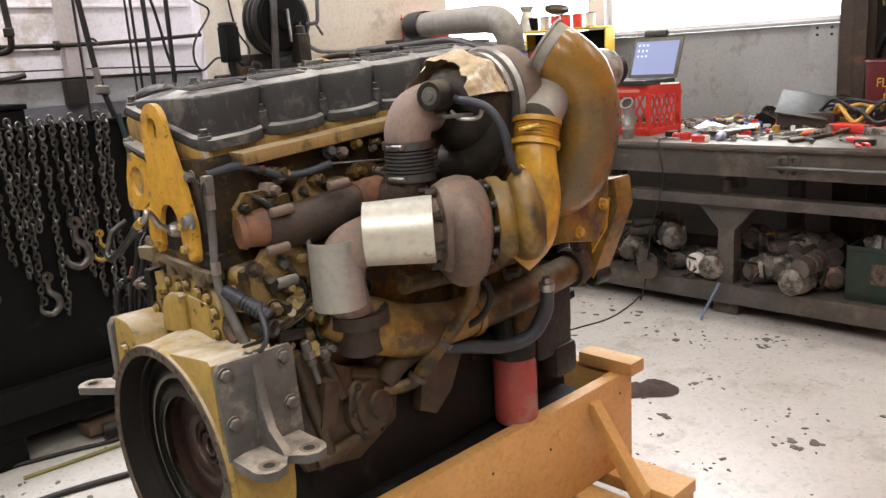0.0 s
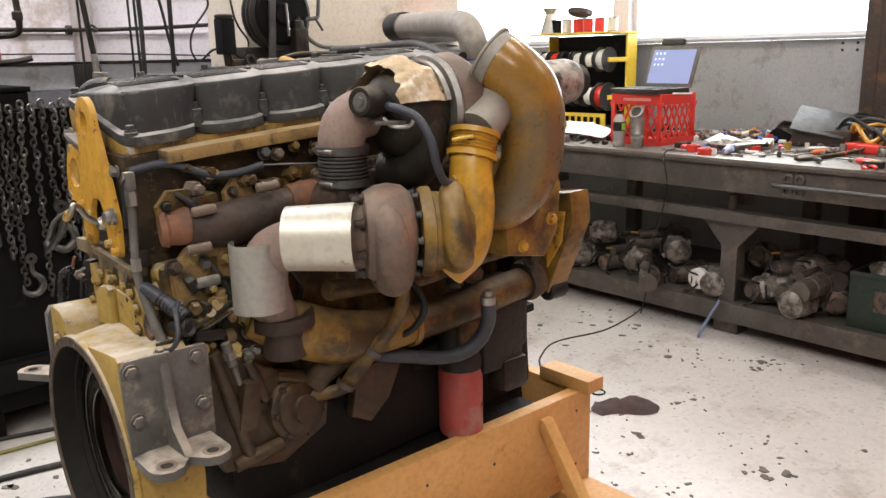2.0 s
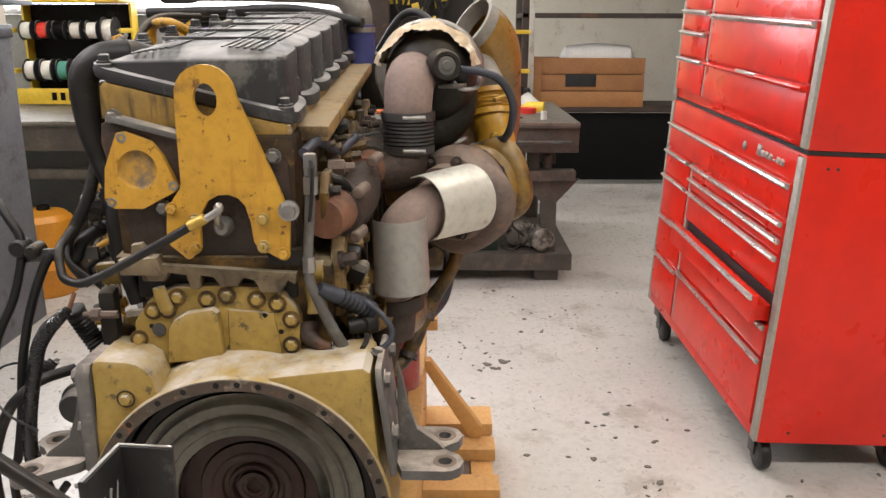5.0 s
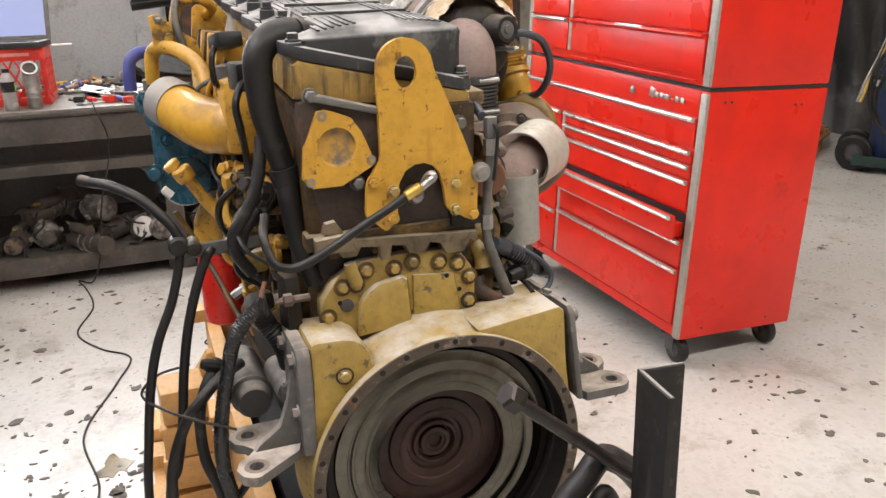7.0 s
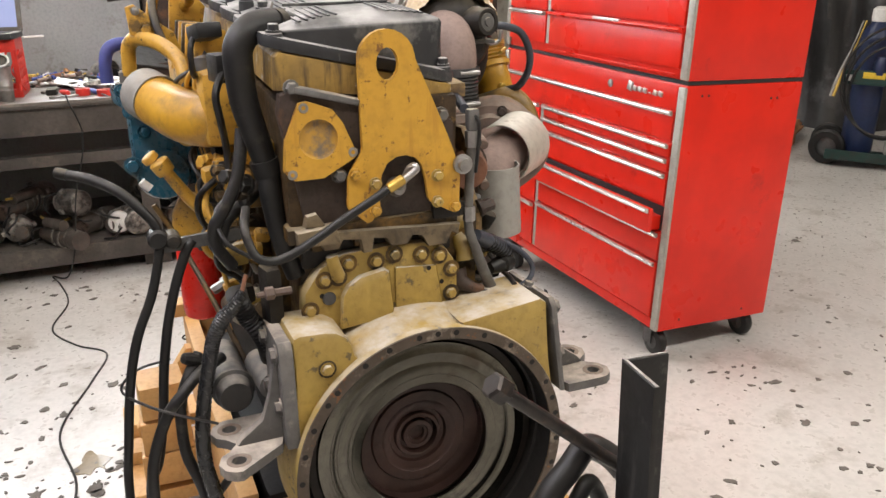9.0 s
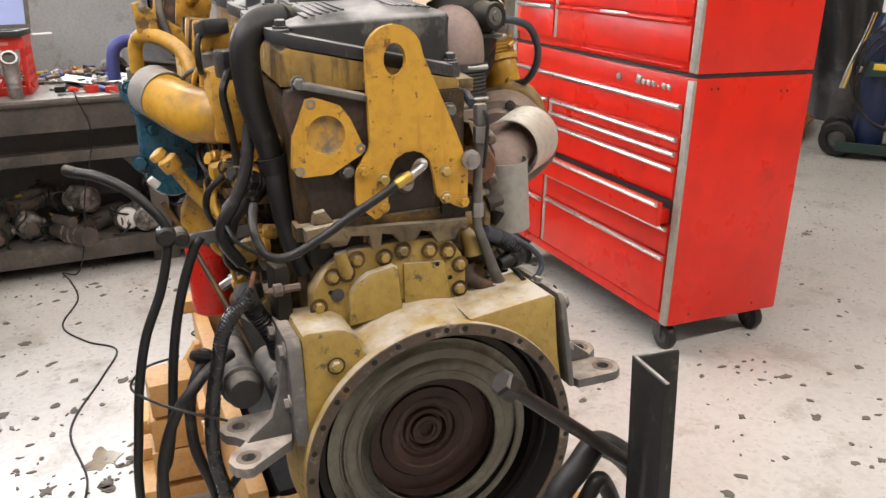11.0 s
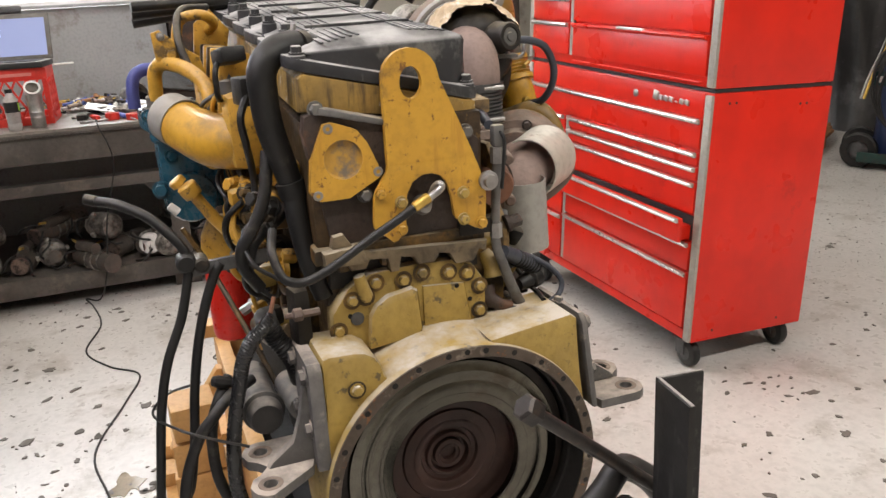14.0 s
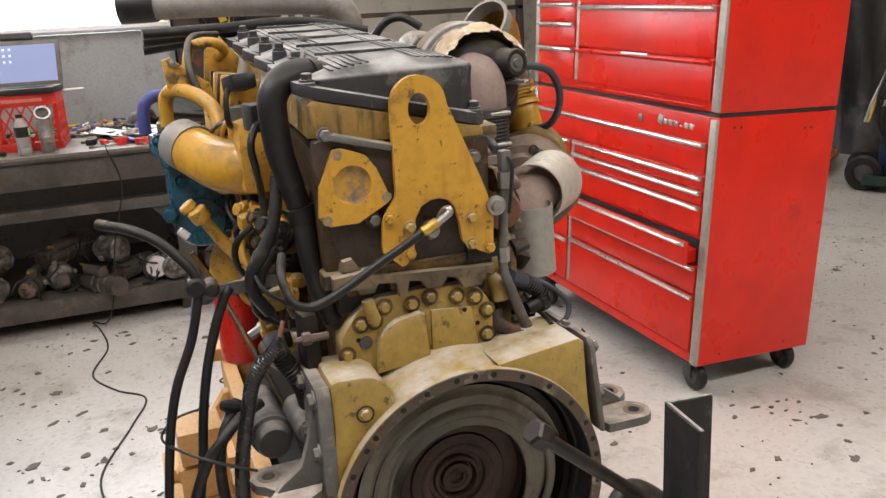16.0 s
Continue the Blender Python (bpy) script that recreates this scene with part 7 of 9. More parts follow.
upper_spots = [(3.50, 1.66), (3.50, 1.33), (3.52, 1.03), (3.52, 0.74), (3.52, 0.11), (3.50, -0.02), (3.54, -0.16), (3.66, 0.9), (3.66, 0.3), (3.68, -0.05)]
for n, (x, y) in enumerate(spots + upper_spots):
    pr = 1 if abs(y - 0.50) < 0.01 else (2 if abs(y - 0.17) < 0.01 else rng.choice((0, 0, 1, 1, 2)))
    z = 0.176 + (0.055 if pr == 0 else 0.0745) + (0.115 if n >= len(spots) else 0)
    m = pose(x, y, z, rng.uniform(-70, 70) if pr == 0 else rng.uniform(0, 360), rng.uniform(-8, 8) if n >= len(spots) else 0, rng.uniform(-50, 50) + (180 if n % 3 == 0 else 0))
    if n < 3:
        protos[n].matrix_world = pose(x, y, 0.176 + (0.055 if n == 0 else 0.0745), 10, 0, rng.uniform(-15, 15))
    else:
        copy_thing(protos[pr], m)
solo("starter_disc", lathe((3.335, 0.472, 0.262), (-1, 0, 0), [(-0.03, 0), (-0.03, 0.056), (0.0, 0.058), (0.006, 0.052), (0.006, 0.02), (0.012, 0.016), (0.012, 0)], 28), WHITE_PLASTIC, "pale round alternator fan end on the shelf", "alternator fan")
# green crate of parts on the shelf
gc = thing("parts_crate", "dark green plastic crate of greasy parts on the shelf", "crate")
bm = bmesh.new()
for x in (3.37, 3.67):
    box((x, -0.50, 0.31), (0.014, 0.38, 0.27), bevel=0.003, bm=bm)
for y in (-0.69, -0.31):
    box((3.52, y, 0.31), (0.31, 0.014, 0.27), bevel=0.003, bm=bm)
box((3.52, -0.5, 0.182), (0.30, 0.38, 0.012), bevel=0, bm=bm)
part("bin", bm, GREEN, gc)
part("rim", box((3.362, -0.5, 0.437), (0.012, 0.39, 0.024), bevel=0.003), GREEN, gc)
part("patch", box((3.361, -0.49, 0.32), (0.004, 0.14, 0.10), bevel=0.001), ALT_C, gc, "faded printed patch")
for k in range(7):
    solo("loose_part", cyl((3.45 + rng.uniform(0, 0.1), -0.62 + 0.04 * k, 0.36), (3.5, -0.6 + 0.04 * k, 0.47 + rng.uniform(-0.02, 0.03)), 0.03, chamfer=0.006), rng.choice((ALT_A, ALT_B)), "greasy metal part in the green crate", "machine part", "parts in the crate")
solo("blue_hose_piece", tube([(3.27, 0.30, 0.19), (3.20, 0.31, 0.12), (3.16, 0.33, 0.05), (3.15, 0.34, 0.008)], 0.008, 8), mat("grey_blue_hose", (0.18, 0.22, 0.34), (0.12, 0.15, 0.25), 0.5), "short grey-blue hose hanging off the shelf", "hose")

# ---- things on the bench ----
crate = thing("milk_crate", "red plastic milk crate with lattice sides, on the bench", "crate", Matrix.Translation((3.455, 0.83, BZ)) @ Euler((0, 0, radians(-2))).to_matrix().to_4x4())
W, HT = 0.345, 0.285
for z, h, n in ((0.02, 0.04, "crate_base"), (HT - 0.03, 0.06, "crate_rim")):
    bm = bmesh.new()
    box((0.006, W / 2, z), (0.012, W, h), bevel=0.002, bm=bm)
    box((0.324, W / 2, z), (0.012, W, h), bevel=0.002, bm=bm)
    box((0.165, 0.006, z), (0.33, 0.012, h), bevel=0.002, bm=bm)
    box((0.165, W - 0.006, z), (0.33, 0.012, h), bevel=0.002, bm=bm)
    part(n, bm, RED, crate)
part("crate_floor", box((0.165, W / 2, 0.006), (0.32, W - 0.02, 0.012), bevel=0), RED, crate)
for x in (0.008, 0.322):
    for y in (0.012, W - 0.012):
        part("corner", box((x, y, HT / 2), (0.018, 0.026, HT), bevel=0.003), RED, crate)
for k in range(6):
    y = 0.04 + 0.053 * k
    for s in (-1, 1):
        part("lattice_bar", box((0.006, y, 0.135), (0.010, 0.010, 0.23), (28 * s, 0, 0), 0.002), RED, crate)
for k in range(6):
    x = 0.035 + 0.052 * k
    for s in (-1, 1):
        part("lattice_bar", box((x, 0.006, 0.135), (0.010, 0.010, 0.23), (0, 28 * s, 0), 0.002), RED, crate)
part("embossed_print", box((-0.0012, W / 2 - 0.01, HT - 0.03), (0.0015, 0.19, 0.016), bevel=0), mat("faded_pink_print", (0.7, 0.25, 0.22), (0.6, 0.2, 0.18), 0.5), crate, "faded embossed print")
laptop = thing("laptop", "open black laptop standing on the red crate", "laptop", Matrix.Translation((3.60, 0.995, BZ + HT)) @ Euler((0, 0, radians(-8))).to_matrix().to_4x4())
part("base", box((-0.02, 0, 0.016), (0.27, 0.36, 0.03), bevel=0.005), BLACK_PLASTIC, laptop)
part("keyboard", box((-0.03, 0, 0.0325), (0.15, 0.30, 0.004), bevel=0.001), RUBBER, laptop)
lid = part("lid", box((0.165, 0, 0.145), (0.012, 0.36, 0.245), (0, 18, 0), 0.004), IRON_GREY, laptop, "grey lid tilted back")
part("screen", box((0.1575, 0, 0.146), (0.002, 0.315, 0.20), (0, 18, 0), 0), SCREEN, laptop, "lit blue screen")
for k in range(14):
    part("icon", box((0.1555 + (0.075 - 0.03 * (k % 5)) * 0.31, 0.13 - 0.03 * (k // 5), 0.146 + 0.075 - 0.032 * (k % 5)), (0.0015, 0.012, 0.012), (0, 18, 0), 0), SCREEN_ICON, laptop)
part("webcam_bar", box((0.21, 0.03, 0.285), (0.03, 0.16, 0.035), (0, 18, 0), 0.006), BLACK_PLASTIC, laptop, "black clip-on bar")
solo("pen", box((3.53, 0.745, BZ + HT + 0.006), (0.03, 0.10, 0.008), (0, 0, 25), 0.003), WHITE_PLASTIC, "white plastic stick on the crate", "stick")
cup = thing("steel_tumbler", "brushed steel travel tumbler with a tilted lid ring, on the bench", "tumbler", Matrix.Translation((3.335, 0.895, BZ)))
part("body", lathe((0, 0, 0), (0, 0, 1), [(0, 0), (0, 0.030), (0.004, 0.033), (0.05, 0.034), (0.053, 0.036), (0.058, 0.034), (0.075, 0.035), (0.078, 0.037), (0.082, 0.035), (0.165, 0.039), (0.165, 0.036), (0.02, 0.030)], 30), STEEL, cup)
part("lid_ring", lathe((-0.01, 0, 0.195), (-0.75, -0.1, 0.6), [(-0.008, 0.030), (-0.008, 0.039), (0.008, 0.039), (0.008, 0.030)], 26), STEEL, cup)
part("lid_inside", lathe((-0.006, 0, 0.197), (-0.75, -0.1, 0.6), [(0, 0.0), (0, 0.031)], 20), IRON_DARK, cup)
bot = thing("drink_bottle", "half-full drink bottle with a black and green label", "bottle", Matrix.Translation((3.31, 1.00, BZ)))
part("bottle_body", lathe((0, 0, 0), (0, 0, 1), [(0, 0), (0, 0.028), (0.006, 0.033), (0.03, 0.034), (0.036, 0.031), (0.045, 0.034), (0.055, 0.031), (0.065, 0.034), (0.15, 0.034), (0.175, 0.018), (0.185, 0.015), (0.185, 0)], 24), PET, bot)
part("label", lathe((0, 0, 0.09), (0, 0, 1), [(0, 0.0345), (0.05, 0.0345)], 24), RUBBER, bot, "black label")
part("label_patch", lathe((0, 0, 0.095), (0, 0, 1), [(0, 0.0349), (0.038, 0.0349)], 8, arc=80, start=60), LIME, bot, "lime green patch")
part("cap", lathe((0, 0, 0.183), (0, 0, 1), [(0, 0.014), (0, 0.017), (0.018, 0.017), (0.018, 0)], 18), RUBBER, bot)

# spool rack behind the bench
rack = thing("wire_spool_rack", "yellow and black wire spool rack on the bench", "rack", Matrix.Identity(4))
for y in (1.66, 2.36):
    part("rack_side", box((4.31, y, BZ + 0.32), (0.11, 0.014, 0.64), bevel=0.002), YEL_SHELF, rack)
    for z in (BZ + 0.47, BZ + 0.22):
        part("rack_arm", box((4.16, y, z), (0.20, 0.014, 0.03), bevel=0.002), YEL_SHELF, rack)
part("rack_top", box((4.22, 2.01, BZ + 0.65), (0.32, 0.72, 0.014), bevel=0.002), YEL_SHELF, rack)
part("rack_back", box((4.36, 2.01, BZ + 0.32), (0.01, 0.69, 0.63), bevel=0.001), BLACK_STEEL, rack)
part("sign_board", box((4.065, 2.02, BZ + 0.06), (0.006, 0.68, 0.10), bevel=0.001), YEL_SHELF, rack, "yellow name board")
for k in range(8):
    part("sign_mark", box((4.061, 1.74 + 0.055 * k, BZ + 0.06), (0.002, 0.032, 0.05), bevel=0), BLACK_STEEL, rack)
for z in (BZ + 0.22, BZ + 0.47):
    part("rod", cyl((4.15, 1.66, z), (4.15, 2.36, z), 0.008, seg=8), STEEL, rack)
cols = [RED, WHITE_PLASTIC, RUST, WHITE_PLASTIC, PAPER, WHITE_PLASTIC, BLACK_STEEL]
for row, z in enumerate((BZ + 0.22, BZ + 0.47)):
    for k in range(6):
        y = 1.72 + 0.105 * k
        R = (0.085 if k == 0 else 0.062) + (0.012 if row == 0 else 0)
        s = thing("wire_spool", "spool of coloured wire on the yellow rack", "spool", Matrix.Translation((4.15, y, z)), "spools on the rack")
        part("flange", lathe((0, 0, 0), (0, 1, 0), [(0, 0.009), (0, R), (0.005, R), (0.005, 0.009)], 22), BLACK_PLASTIC, s)
        part("flange", lathe((0, 0.07, 0), (0, 1, 0), [(0, 0.009), (0, R), (0.005, R), (0.005, 0.009)], 22), BLACK_PLASTIC, s)
        part("winding", lathe((0, 0.005, 0), (0, 1, 0), [(0, 0.01), (0, R * 0.78), (0.033, R * 0.82), (0.065, R * 0.78), (0.065, 0.01)], 20), cols[(k + 3 * row) % 7] if not (row == 0 and k == 3) else mat("teal_wire", (0.12, 0.42, 0.36), (0.1, 0.35, 0.3), 0.4), s, "coloured wire winding")
for k, (y, c) in enumerate(((1.74, WHITE_PLASTIC), (1.85, RED), (1.95, RED), (2.04, RED), (2.14, WHITE_PLASTIC), (2.24, BLACK_STEEL))):
    s = thing("small_spool", "small upright spool on top of the rack", "spool", Matrix.Translation((4.2, y, BZ + 0.657)), "spools on the rack top")
    part("flange", lathe((0, 0, 0), (0, 0, 1), [(0, 0), (0, 0.042), (0.005, 0.042), (0.005, 0)], 18), STEEL_DARK, s)
    part("winding", lathe((0, 0, 0.005), (0, 0, 1), [(0, 0.036), (0.085, 0.036)], 18), c, s)
    part("flange", lathe((0, 0, 0.09), (0, 0, 1), [(0, 0), (0, 0.042), (0.005, 0.042), (0.005, 0)], 18), STEEL_DARK, s)
solo("work_lamp_head", lathe((4.2, 2.03, BZ + 0.765), (0.2, 0, 1), [(0, 0), (0, 0.05), (0.015, 0.085), (0.045, 0.09), (0.055, 0.07), (0.055, 0)], 26), STEEL_DARK, "dark round lamp head lying on the spools", "lamp head")
solo("sheet_cone", lathe((4.2, 2.30, BZ + 0.657), (0, 0, 1), [(0, 0.07), (0.0, 0.075), (0.14, 0.035), (0.18, 0.06), (0.18, 0.055)], 22), ALU, "grey sheet metal funnel on the rack", "funnel")

# papers, pans and tools on the bench top


def sheet(x, y, w, h, ang, lift, seed):
    bm = bmesh.new()
    r = random.Random(seed)
    n = 6
    V = [[bm.verts.new(((i / n - 0.5) * w, (j / n - 0.5) * h, lift * (0.4 + 0.6 * math.sin(3.1 * i / n + seed) ** 2) * (0.6 + 0.4 * math.sin(2.5 * j / n + seed * 2)) + 0.004 + r.random() * 0.004)) for j in range(n + 1)] for i in range(n + 1)]
    for i in range(n):
        for j in range(n):
            bm.faces.new((V[i][j], V[i + 1][j], V[i + 1][j + 1], V[i][j + 1]))
    bmesh.ops.solidify(bm, geom=bm.faces[:], thickness=0.0012)
    solo("paper_sheet", bm, PAPER, "crumpled white paper sheet on the bench", "paper", "papers on the bench", m=pose(x, y, BZ, 0, 0, ang))


sheet(3.62, 0.44, 0.24, 0.30, 20, 0.05, 1)
sheet(3.72, 0.56, 0.22, 0.28, -15, 0.07, 2)
sheet(3.55, 1.42, 0.28, 0.36, 10, 0.10, 3)
sheet(3.62, 1.62, 0.3, 0.3, 40, 0.09, 4)
solo("foil_pan", lathe((3.52, 0.42, BZ), (0, 0, 1), [(0, 0), (0, 0.10), (0.04, 0.125), (0.042, 0.13), (0.036, 0.13), (0.006, 0.10)], 28), ALT_A, "dull metal drip pan on the bench", "pan")
pan2 = thing("drip_tray", "tilted oily steel tray leaning on a can, on the bench", "tray", pose(4.02, 0.16, BZ + 0.004, 0, 0, 12))
part("tray", box((0, 0, 0.045), (0.20, 0.30, 0.085), bevel=0.012), RUST_DARK, pan2)
part("tray_lid", box((-0.02, 0.02, 0.125), (0.24, 0.27, 0.012), (12, -28, 0), 0.004), STEEL_DARK, pan2)
solo("coffee_can", lathe((4.06, 0.40, BZ + 0.065), (-0.7, -0.3, 0.2), [(-0.13, 0), (-0.13, 0.062), (0, 0.062), (0, 0.056), (-0.1, 0.055), (-0.1, 0)], 24), ALT_A, "dented tin can lying on the bench", "can")
for x, y, r, c in ((3.98, -0.02, 0.055, RED), (3.94, -0.10, 0.05, RED), (3.80, -0.345, 0.062, RED), (3.70, -0.88, 0.05, RED)):
    solo("red_disc", lathe((x, y, BZ), (0, 0, 1), [(0, 0), (0, r), (0.03, r), (0.034, r * 0.9), (0.034, 0)], 24), c, "round red plastic lid lying on the bench", "lid", "lids on the bench")
pb = solo("pry_bar", tube([(3.27, -0.04, BZ + 0.025), (3.30, -0.055, BZ + 0.012), (3.55, -0.10, BZ + 0.012), (3.74, -0.14, BZ + 0.02), (3.78, -0.15, BZ + 0.035)], [0.008, 0.010, 0.011, 0.010, 0.004], 10), IRON_DARK, "dark steel pry bar on the bench", "pry bar")


def screwdriver(x, y, ang, colour, label):
    t = thing("screwdriver", label, "screwdriver", pose(x, y, BZ + 0.016, 0, 0, ang), "tools on the bench")
    part("handle", lathe((0, 0, 0), (1, 0, 0), [(0, 0), (0, 0.012), (0.02, 0.016), (0.08, 0.014), (0.10, 0.009), (0.105, 0)], 12), colour, t)
    part("shank", cyl((0.10, 0, 0), (0.24, 0, -0.008), 0.004, seg=8), STEEL, t)


def wrench(x, y, ang, L=0.2):
    t = solo("wrench", box((0, 0, 0.006), (L, 0.014, 0.008), bevel=0.003, bm=lathe((L / 2, 0, 0.001), (0, 0, 1), [(0, 0.009), (0, 0.017), (0.011, 0.017), (0.011, 0.009)], 14, bm=lathe((-L / 2, 0, 0.001), (0, 0, 1), [(0, 0.009), (0, 0.017), (0.011, 0.017), (0.011, 0.009)], 14))), STEEL, "steel combination wrench on the bench", "wrench", "tools on the bench", m=pose(x, y, BZ + 0.001, 0, 0, ang))


screwdriver(3.42, 0.52, 200, BLUE, "blue-handled screwdriver on the bench")
screwdriver(3.36, 0.62, 20, RED, "red-handled screwdriver on the bench")
screwdriver(3.66, -0.02, 160, ORANGE, "orange-handled screwdriver on the bench")
screwdriver(3.74, 0.02, 140, WHITE_PLASTIC, "white-handled screwdriver on the bench")
screwdriver(3.36, -0.35, 60, RED, "red-handled screwdriver on the bench")
for x, y, a in ((3.46, 0.14, 100), (3.42, 0.22, 40), (3.60, 0.24, 10), (3.35, 0.36, 70), (3.7, 0.3, 120), (3.38, 1.3, 30), (3.33, 0.60, 110)):
    wrench(x, y, a, rng.uniform(0.14, 0.24))
for k in range(300):
    x, y = rng.uniform(3.27, 4.4), rng.uniform(-1.0, 1.75)
    if k > 120:
        x = 3.5 + 0.9 * rng.random() ** 0.8
    if 3.4 < x < 3.85 and 0.72 < y < 1.2 or (x > 4.0 and y > 1.6):
        continue
    if abs(x - 3.335) < 0.07 and 0.84 < y < 1.06:
        continue
    kind = rng.randint(0, 4)
    c = rng.choice((STEEL, STEEL_DARK, IRON_DARK, ALT_A, ALT_C, RED, STEEL, WHITE_PLASTIC, IRON_DARK, RUST, BRASS, STEEL_DARK))
    s = rng.uniform(0.6, 1.5)
    if kind == 0:
        solo("socket", lathe((x, y, BZ), (0, 0, 1), [(0, 0), (0, 0.014 * s), (0.035 * s, 0.013 * s), (0.035 * s, 0.009 * s), (0.02 * s, 0.009 * s), (0.02 * s, 0)], 12), c, "small steel socket on the bench", "socket", "small parts on the bench")
    elif kind == 1:
        solo("loose_bolt", cyl((x, y, BZ + 0.008 * s), (x + 0.05 * s * math.cos(k), y + 0.05 * s * math.sin(k), BZ + 0.008 * s), 0.0075 * s, seg=10, bm=lathe((x, y, BZ + 0.0125 * s), (math.cos(k), math.sin(k), 0), [(-0.01, 0), (-0.01, 0.012 * s), (0, 0.012 * s), (0, 0)], 6)), c, "loose bolt on the bench", "bolt", "small parts on the bench")
    elif kind == 2:
        solo("metal_scrap", box((0, 0, 0.012 * s), (0.07 * s, 0.04 * s, 0.024 * s), bevel=0.004), c, "small metal bracket on the bench", "bracket", "small parts on the bench", m=pose(x, y, BZ, 0, 0, rng.uniform(0, 180)))
    elif kind == 3:
        solo("washer", lathe((x, y, BZ + 0.001), (0, 0, 1), [(0, 0.012 * s), (0, 0.026 * s), (0.006, 0.026 * s), (0.006, 0.012 * s)], 16), c, "loose ring on the bench", "ring", "small parts on the bench")
    else:
        solo("fitting", tube([(x, y, BZ + 0.014), (x + 0.03 * s, y + 0.01, BZ + 0.014), (x + 0.045 * s, y + 0.035 * s, BZ + 0.016)], 0.011, 10), c, "bent pipe fitting on the bench", "pipe fitting", "small parts on the bench")
# the cable heap and pail at the far end
for k in range(16):
    cx, cy = rng.uniform(3.9, 4.35), rng.uniform(-0.95, -0.05)
    pts = []
    a0 = rng.uniform(0, 6)
    r0 = rng.uniform(0.08, 0.2)
    for j in range(8):
        a = a0 + j * 0.8
        pts.append((min(4.42, cx + r0 * math.cos(a)), cy + 1.2 * r0 * math.sin(a), BZ + 0.02 + 0.09 * abs(math.sin(a0 + j * 1.3)) + 0.004 * k))
    col = rng.choice((RUBBER, RUBBER, IRON_DARK, PIPE_YELLOW, mat("dark_green_cable", (0.03, 0.10, 0.08), (0.02, 0.07, 0.06), 0.5) if k == 5 else RUBBER, RUBBER_GREY))
    solo("cable_coil", tube(pts, rng.uniform(0.007, 0.013), 8, per=6), PIPE_YELLOW if k == 6 else (RUBBER if col is PIPE_YELLOW else col), "tangled cable in a heap on the bench", "cable", "cables heaped on the bench")
pail = thing("steel_pail", "maroon steel pail with yellow lettering, at the back of the bench", "pail", pose(4.25, -0.24, BZ, 0, 0, 0))
part("pail_body", lathe((0, 0, 0), (0, 0, 1), [(0, 0), (0, 0.165), (0.01, 0.17), (0.33, 0.178), (0.345, 0.185), (0.355, 0.182), (0.355, 0.17), (0.02, 0.16)], 36), MAROON, pail)
for txt, z, sz in (("FLOOR", 0.215, 0.07), ("DRY", 0.135, 0.07)):
    cu = bpy.data.curves.new("print", "FONT")
    cu.body, cu.size, cu.align_x, cu.extrude = txt, sz, "CENTER", 0.0006
    tmp = bpy.data.objects.new("print", cu)
    scene.collection.objects.link(tmp)
    bpy.context.view_layer.update()
    me = bpy.data.meshes.new_from_object(tmp.evaluated_get(bpy.context.evaluated_depsgraph_get()))
    bpy.data.objects.remove(tmp)
    for v in me.vertices:
        a = math.pi + 0.18 + v.co.x / 0.178
        v.co = Vector((0.1785 * math.cos(a) + (v.co.z) * -1, 0.1785 * math.sin(a), v.co.y + z))
    me.materials.append(YEL_SHELF)
    ob = new("lettering", me)
    ob.parent = pail
    tagged(ob, "yellow painted lettering")
solo("yellow_box", box((4.05, -0.62, BZ + 0.05), (0.10, 0.16, 0.07), (0, 10, 20), 0.008), YEL_SHELF, "yellow plastic case on the cable heap", "case")
solo("oil_bottle", lathe((3.72, -0.98, BZ + 0.03), (0.3, 1, 0), [(0, 0), (0, 0.035), (0.10, 0.035), (0.13, 0.012), (0.15, 0.012), (0.15, 0)], 16), YEL_SHELF, "yellow bottle lying on the bench end", "bottle")
solo("white_rag", lathe((4.05, -0.85, BZ), (0, 0, 1), [(0, 0.16), (0.03, 0.15), (0.07, 0.10), (0.10, 0.07), (0.12, 0)], 14), WHITE_PLASTIC, "crumpled pale rag on the bench", "rag")

# ---- beyond the bench: racks, ladder, crates ----
for k in range(26):
    y, z = rng.uniform(-0.44, 0.0), rng.uniform(1.1, 1.95)
    if k % 2:
        solo("yellow_tag", box((4.63, y, z), (0.006, 0.05, 0.06), (rng.uniform(-20, 20), 0, 0), 0.001), YEL_SHELF, "yellow tag hanging on the tool board", "tag", "tags on the board")
    else:
        solo("hanging_belt", tube([(4.62, y, z), (4.60, y + 0.05, z - 0.16), (4.60, y + 0.01, z - 0.3), (4.60, y - 0.05, z - 0.16), (4.62, y, z)], 0.012, 6), RUBBER, "black belt hanging on the tool board", "belt", "belts on the board")
lad = thing("step_ladder", "grey ladder with yellow steps leaning beyond the bench", "ladder", Matrix.Identity(4))
for y in (-0.62, -1.02):
    part("stile", box((4.95, y, 1.25), (0.05, 0.035, 2.5), (0, 4, 0), 0.004), ALU, lad)
for k in range(8):
    part("tread", box((4.87 + 0.02 * k, -0.82, 0.28 + 0.28 * k), (0.09, 0.37, 0.028), bevel=0.004), YEL_SHELF, lad, "yellow tread")
for k in range(5):
    solo("steel_conduit", cyl((4.75 + 0.02 * k, -0.50 - 0.03 * k, 0.0), (4.95, -0.55 - 0.012 * k, 2.9), 0.012, seg=10), ALU, "grey steel conduit leaning on the rack", "conduit", "leaning conduits")
fr = thing("far_rack", "dark steel storage rack with boxes beyond the bench", "rack", Matrix.Identity(4))
for x in (6.3, 7.0):
    for y in (-3.2, -1.1):
        part("upright", box((x, y, 1.4), (0.06, 0.06, 2.8), bevel=0.004), RUST_DARK, fr)
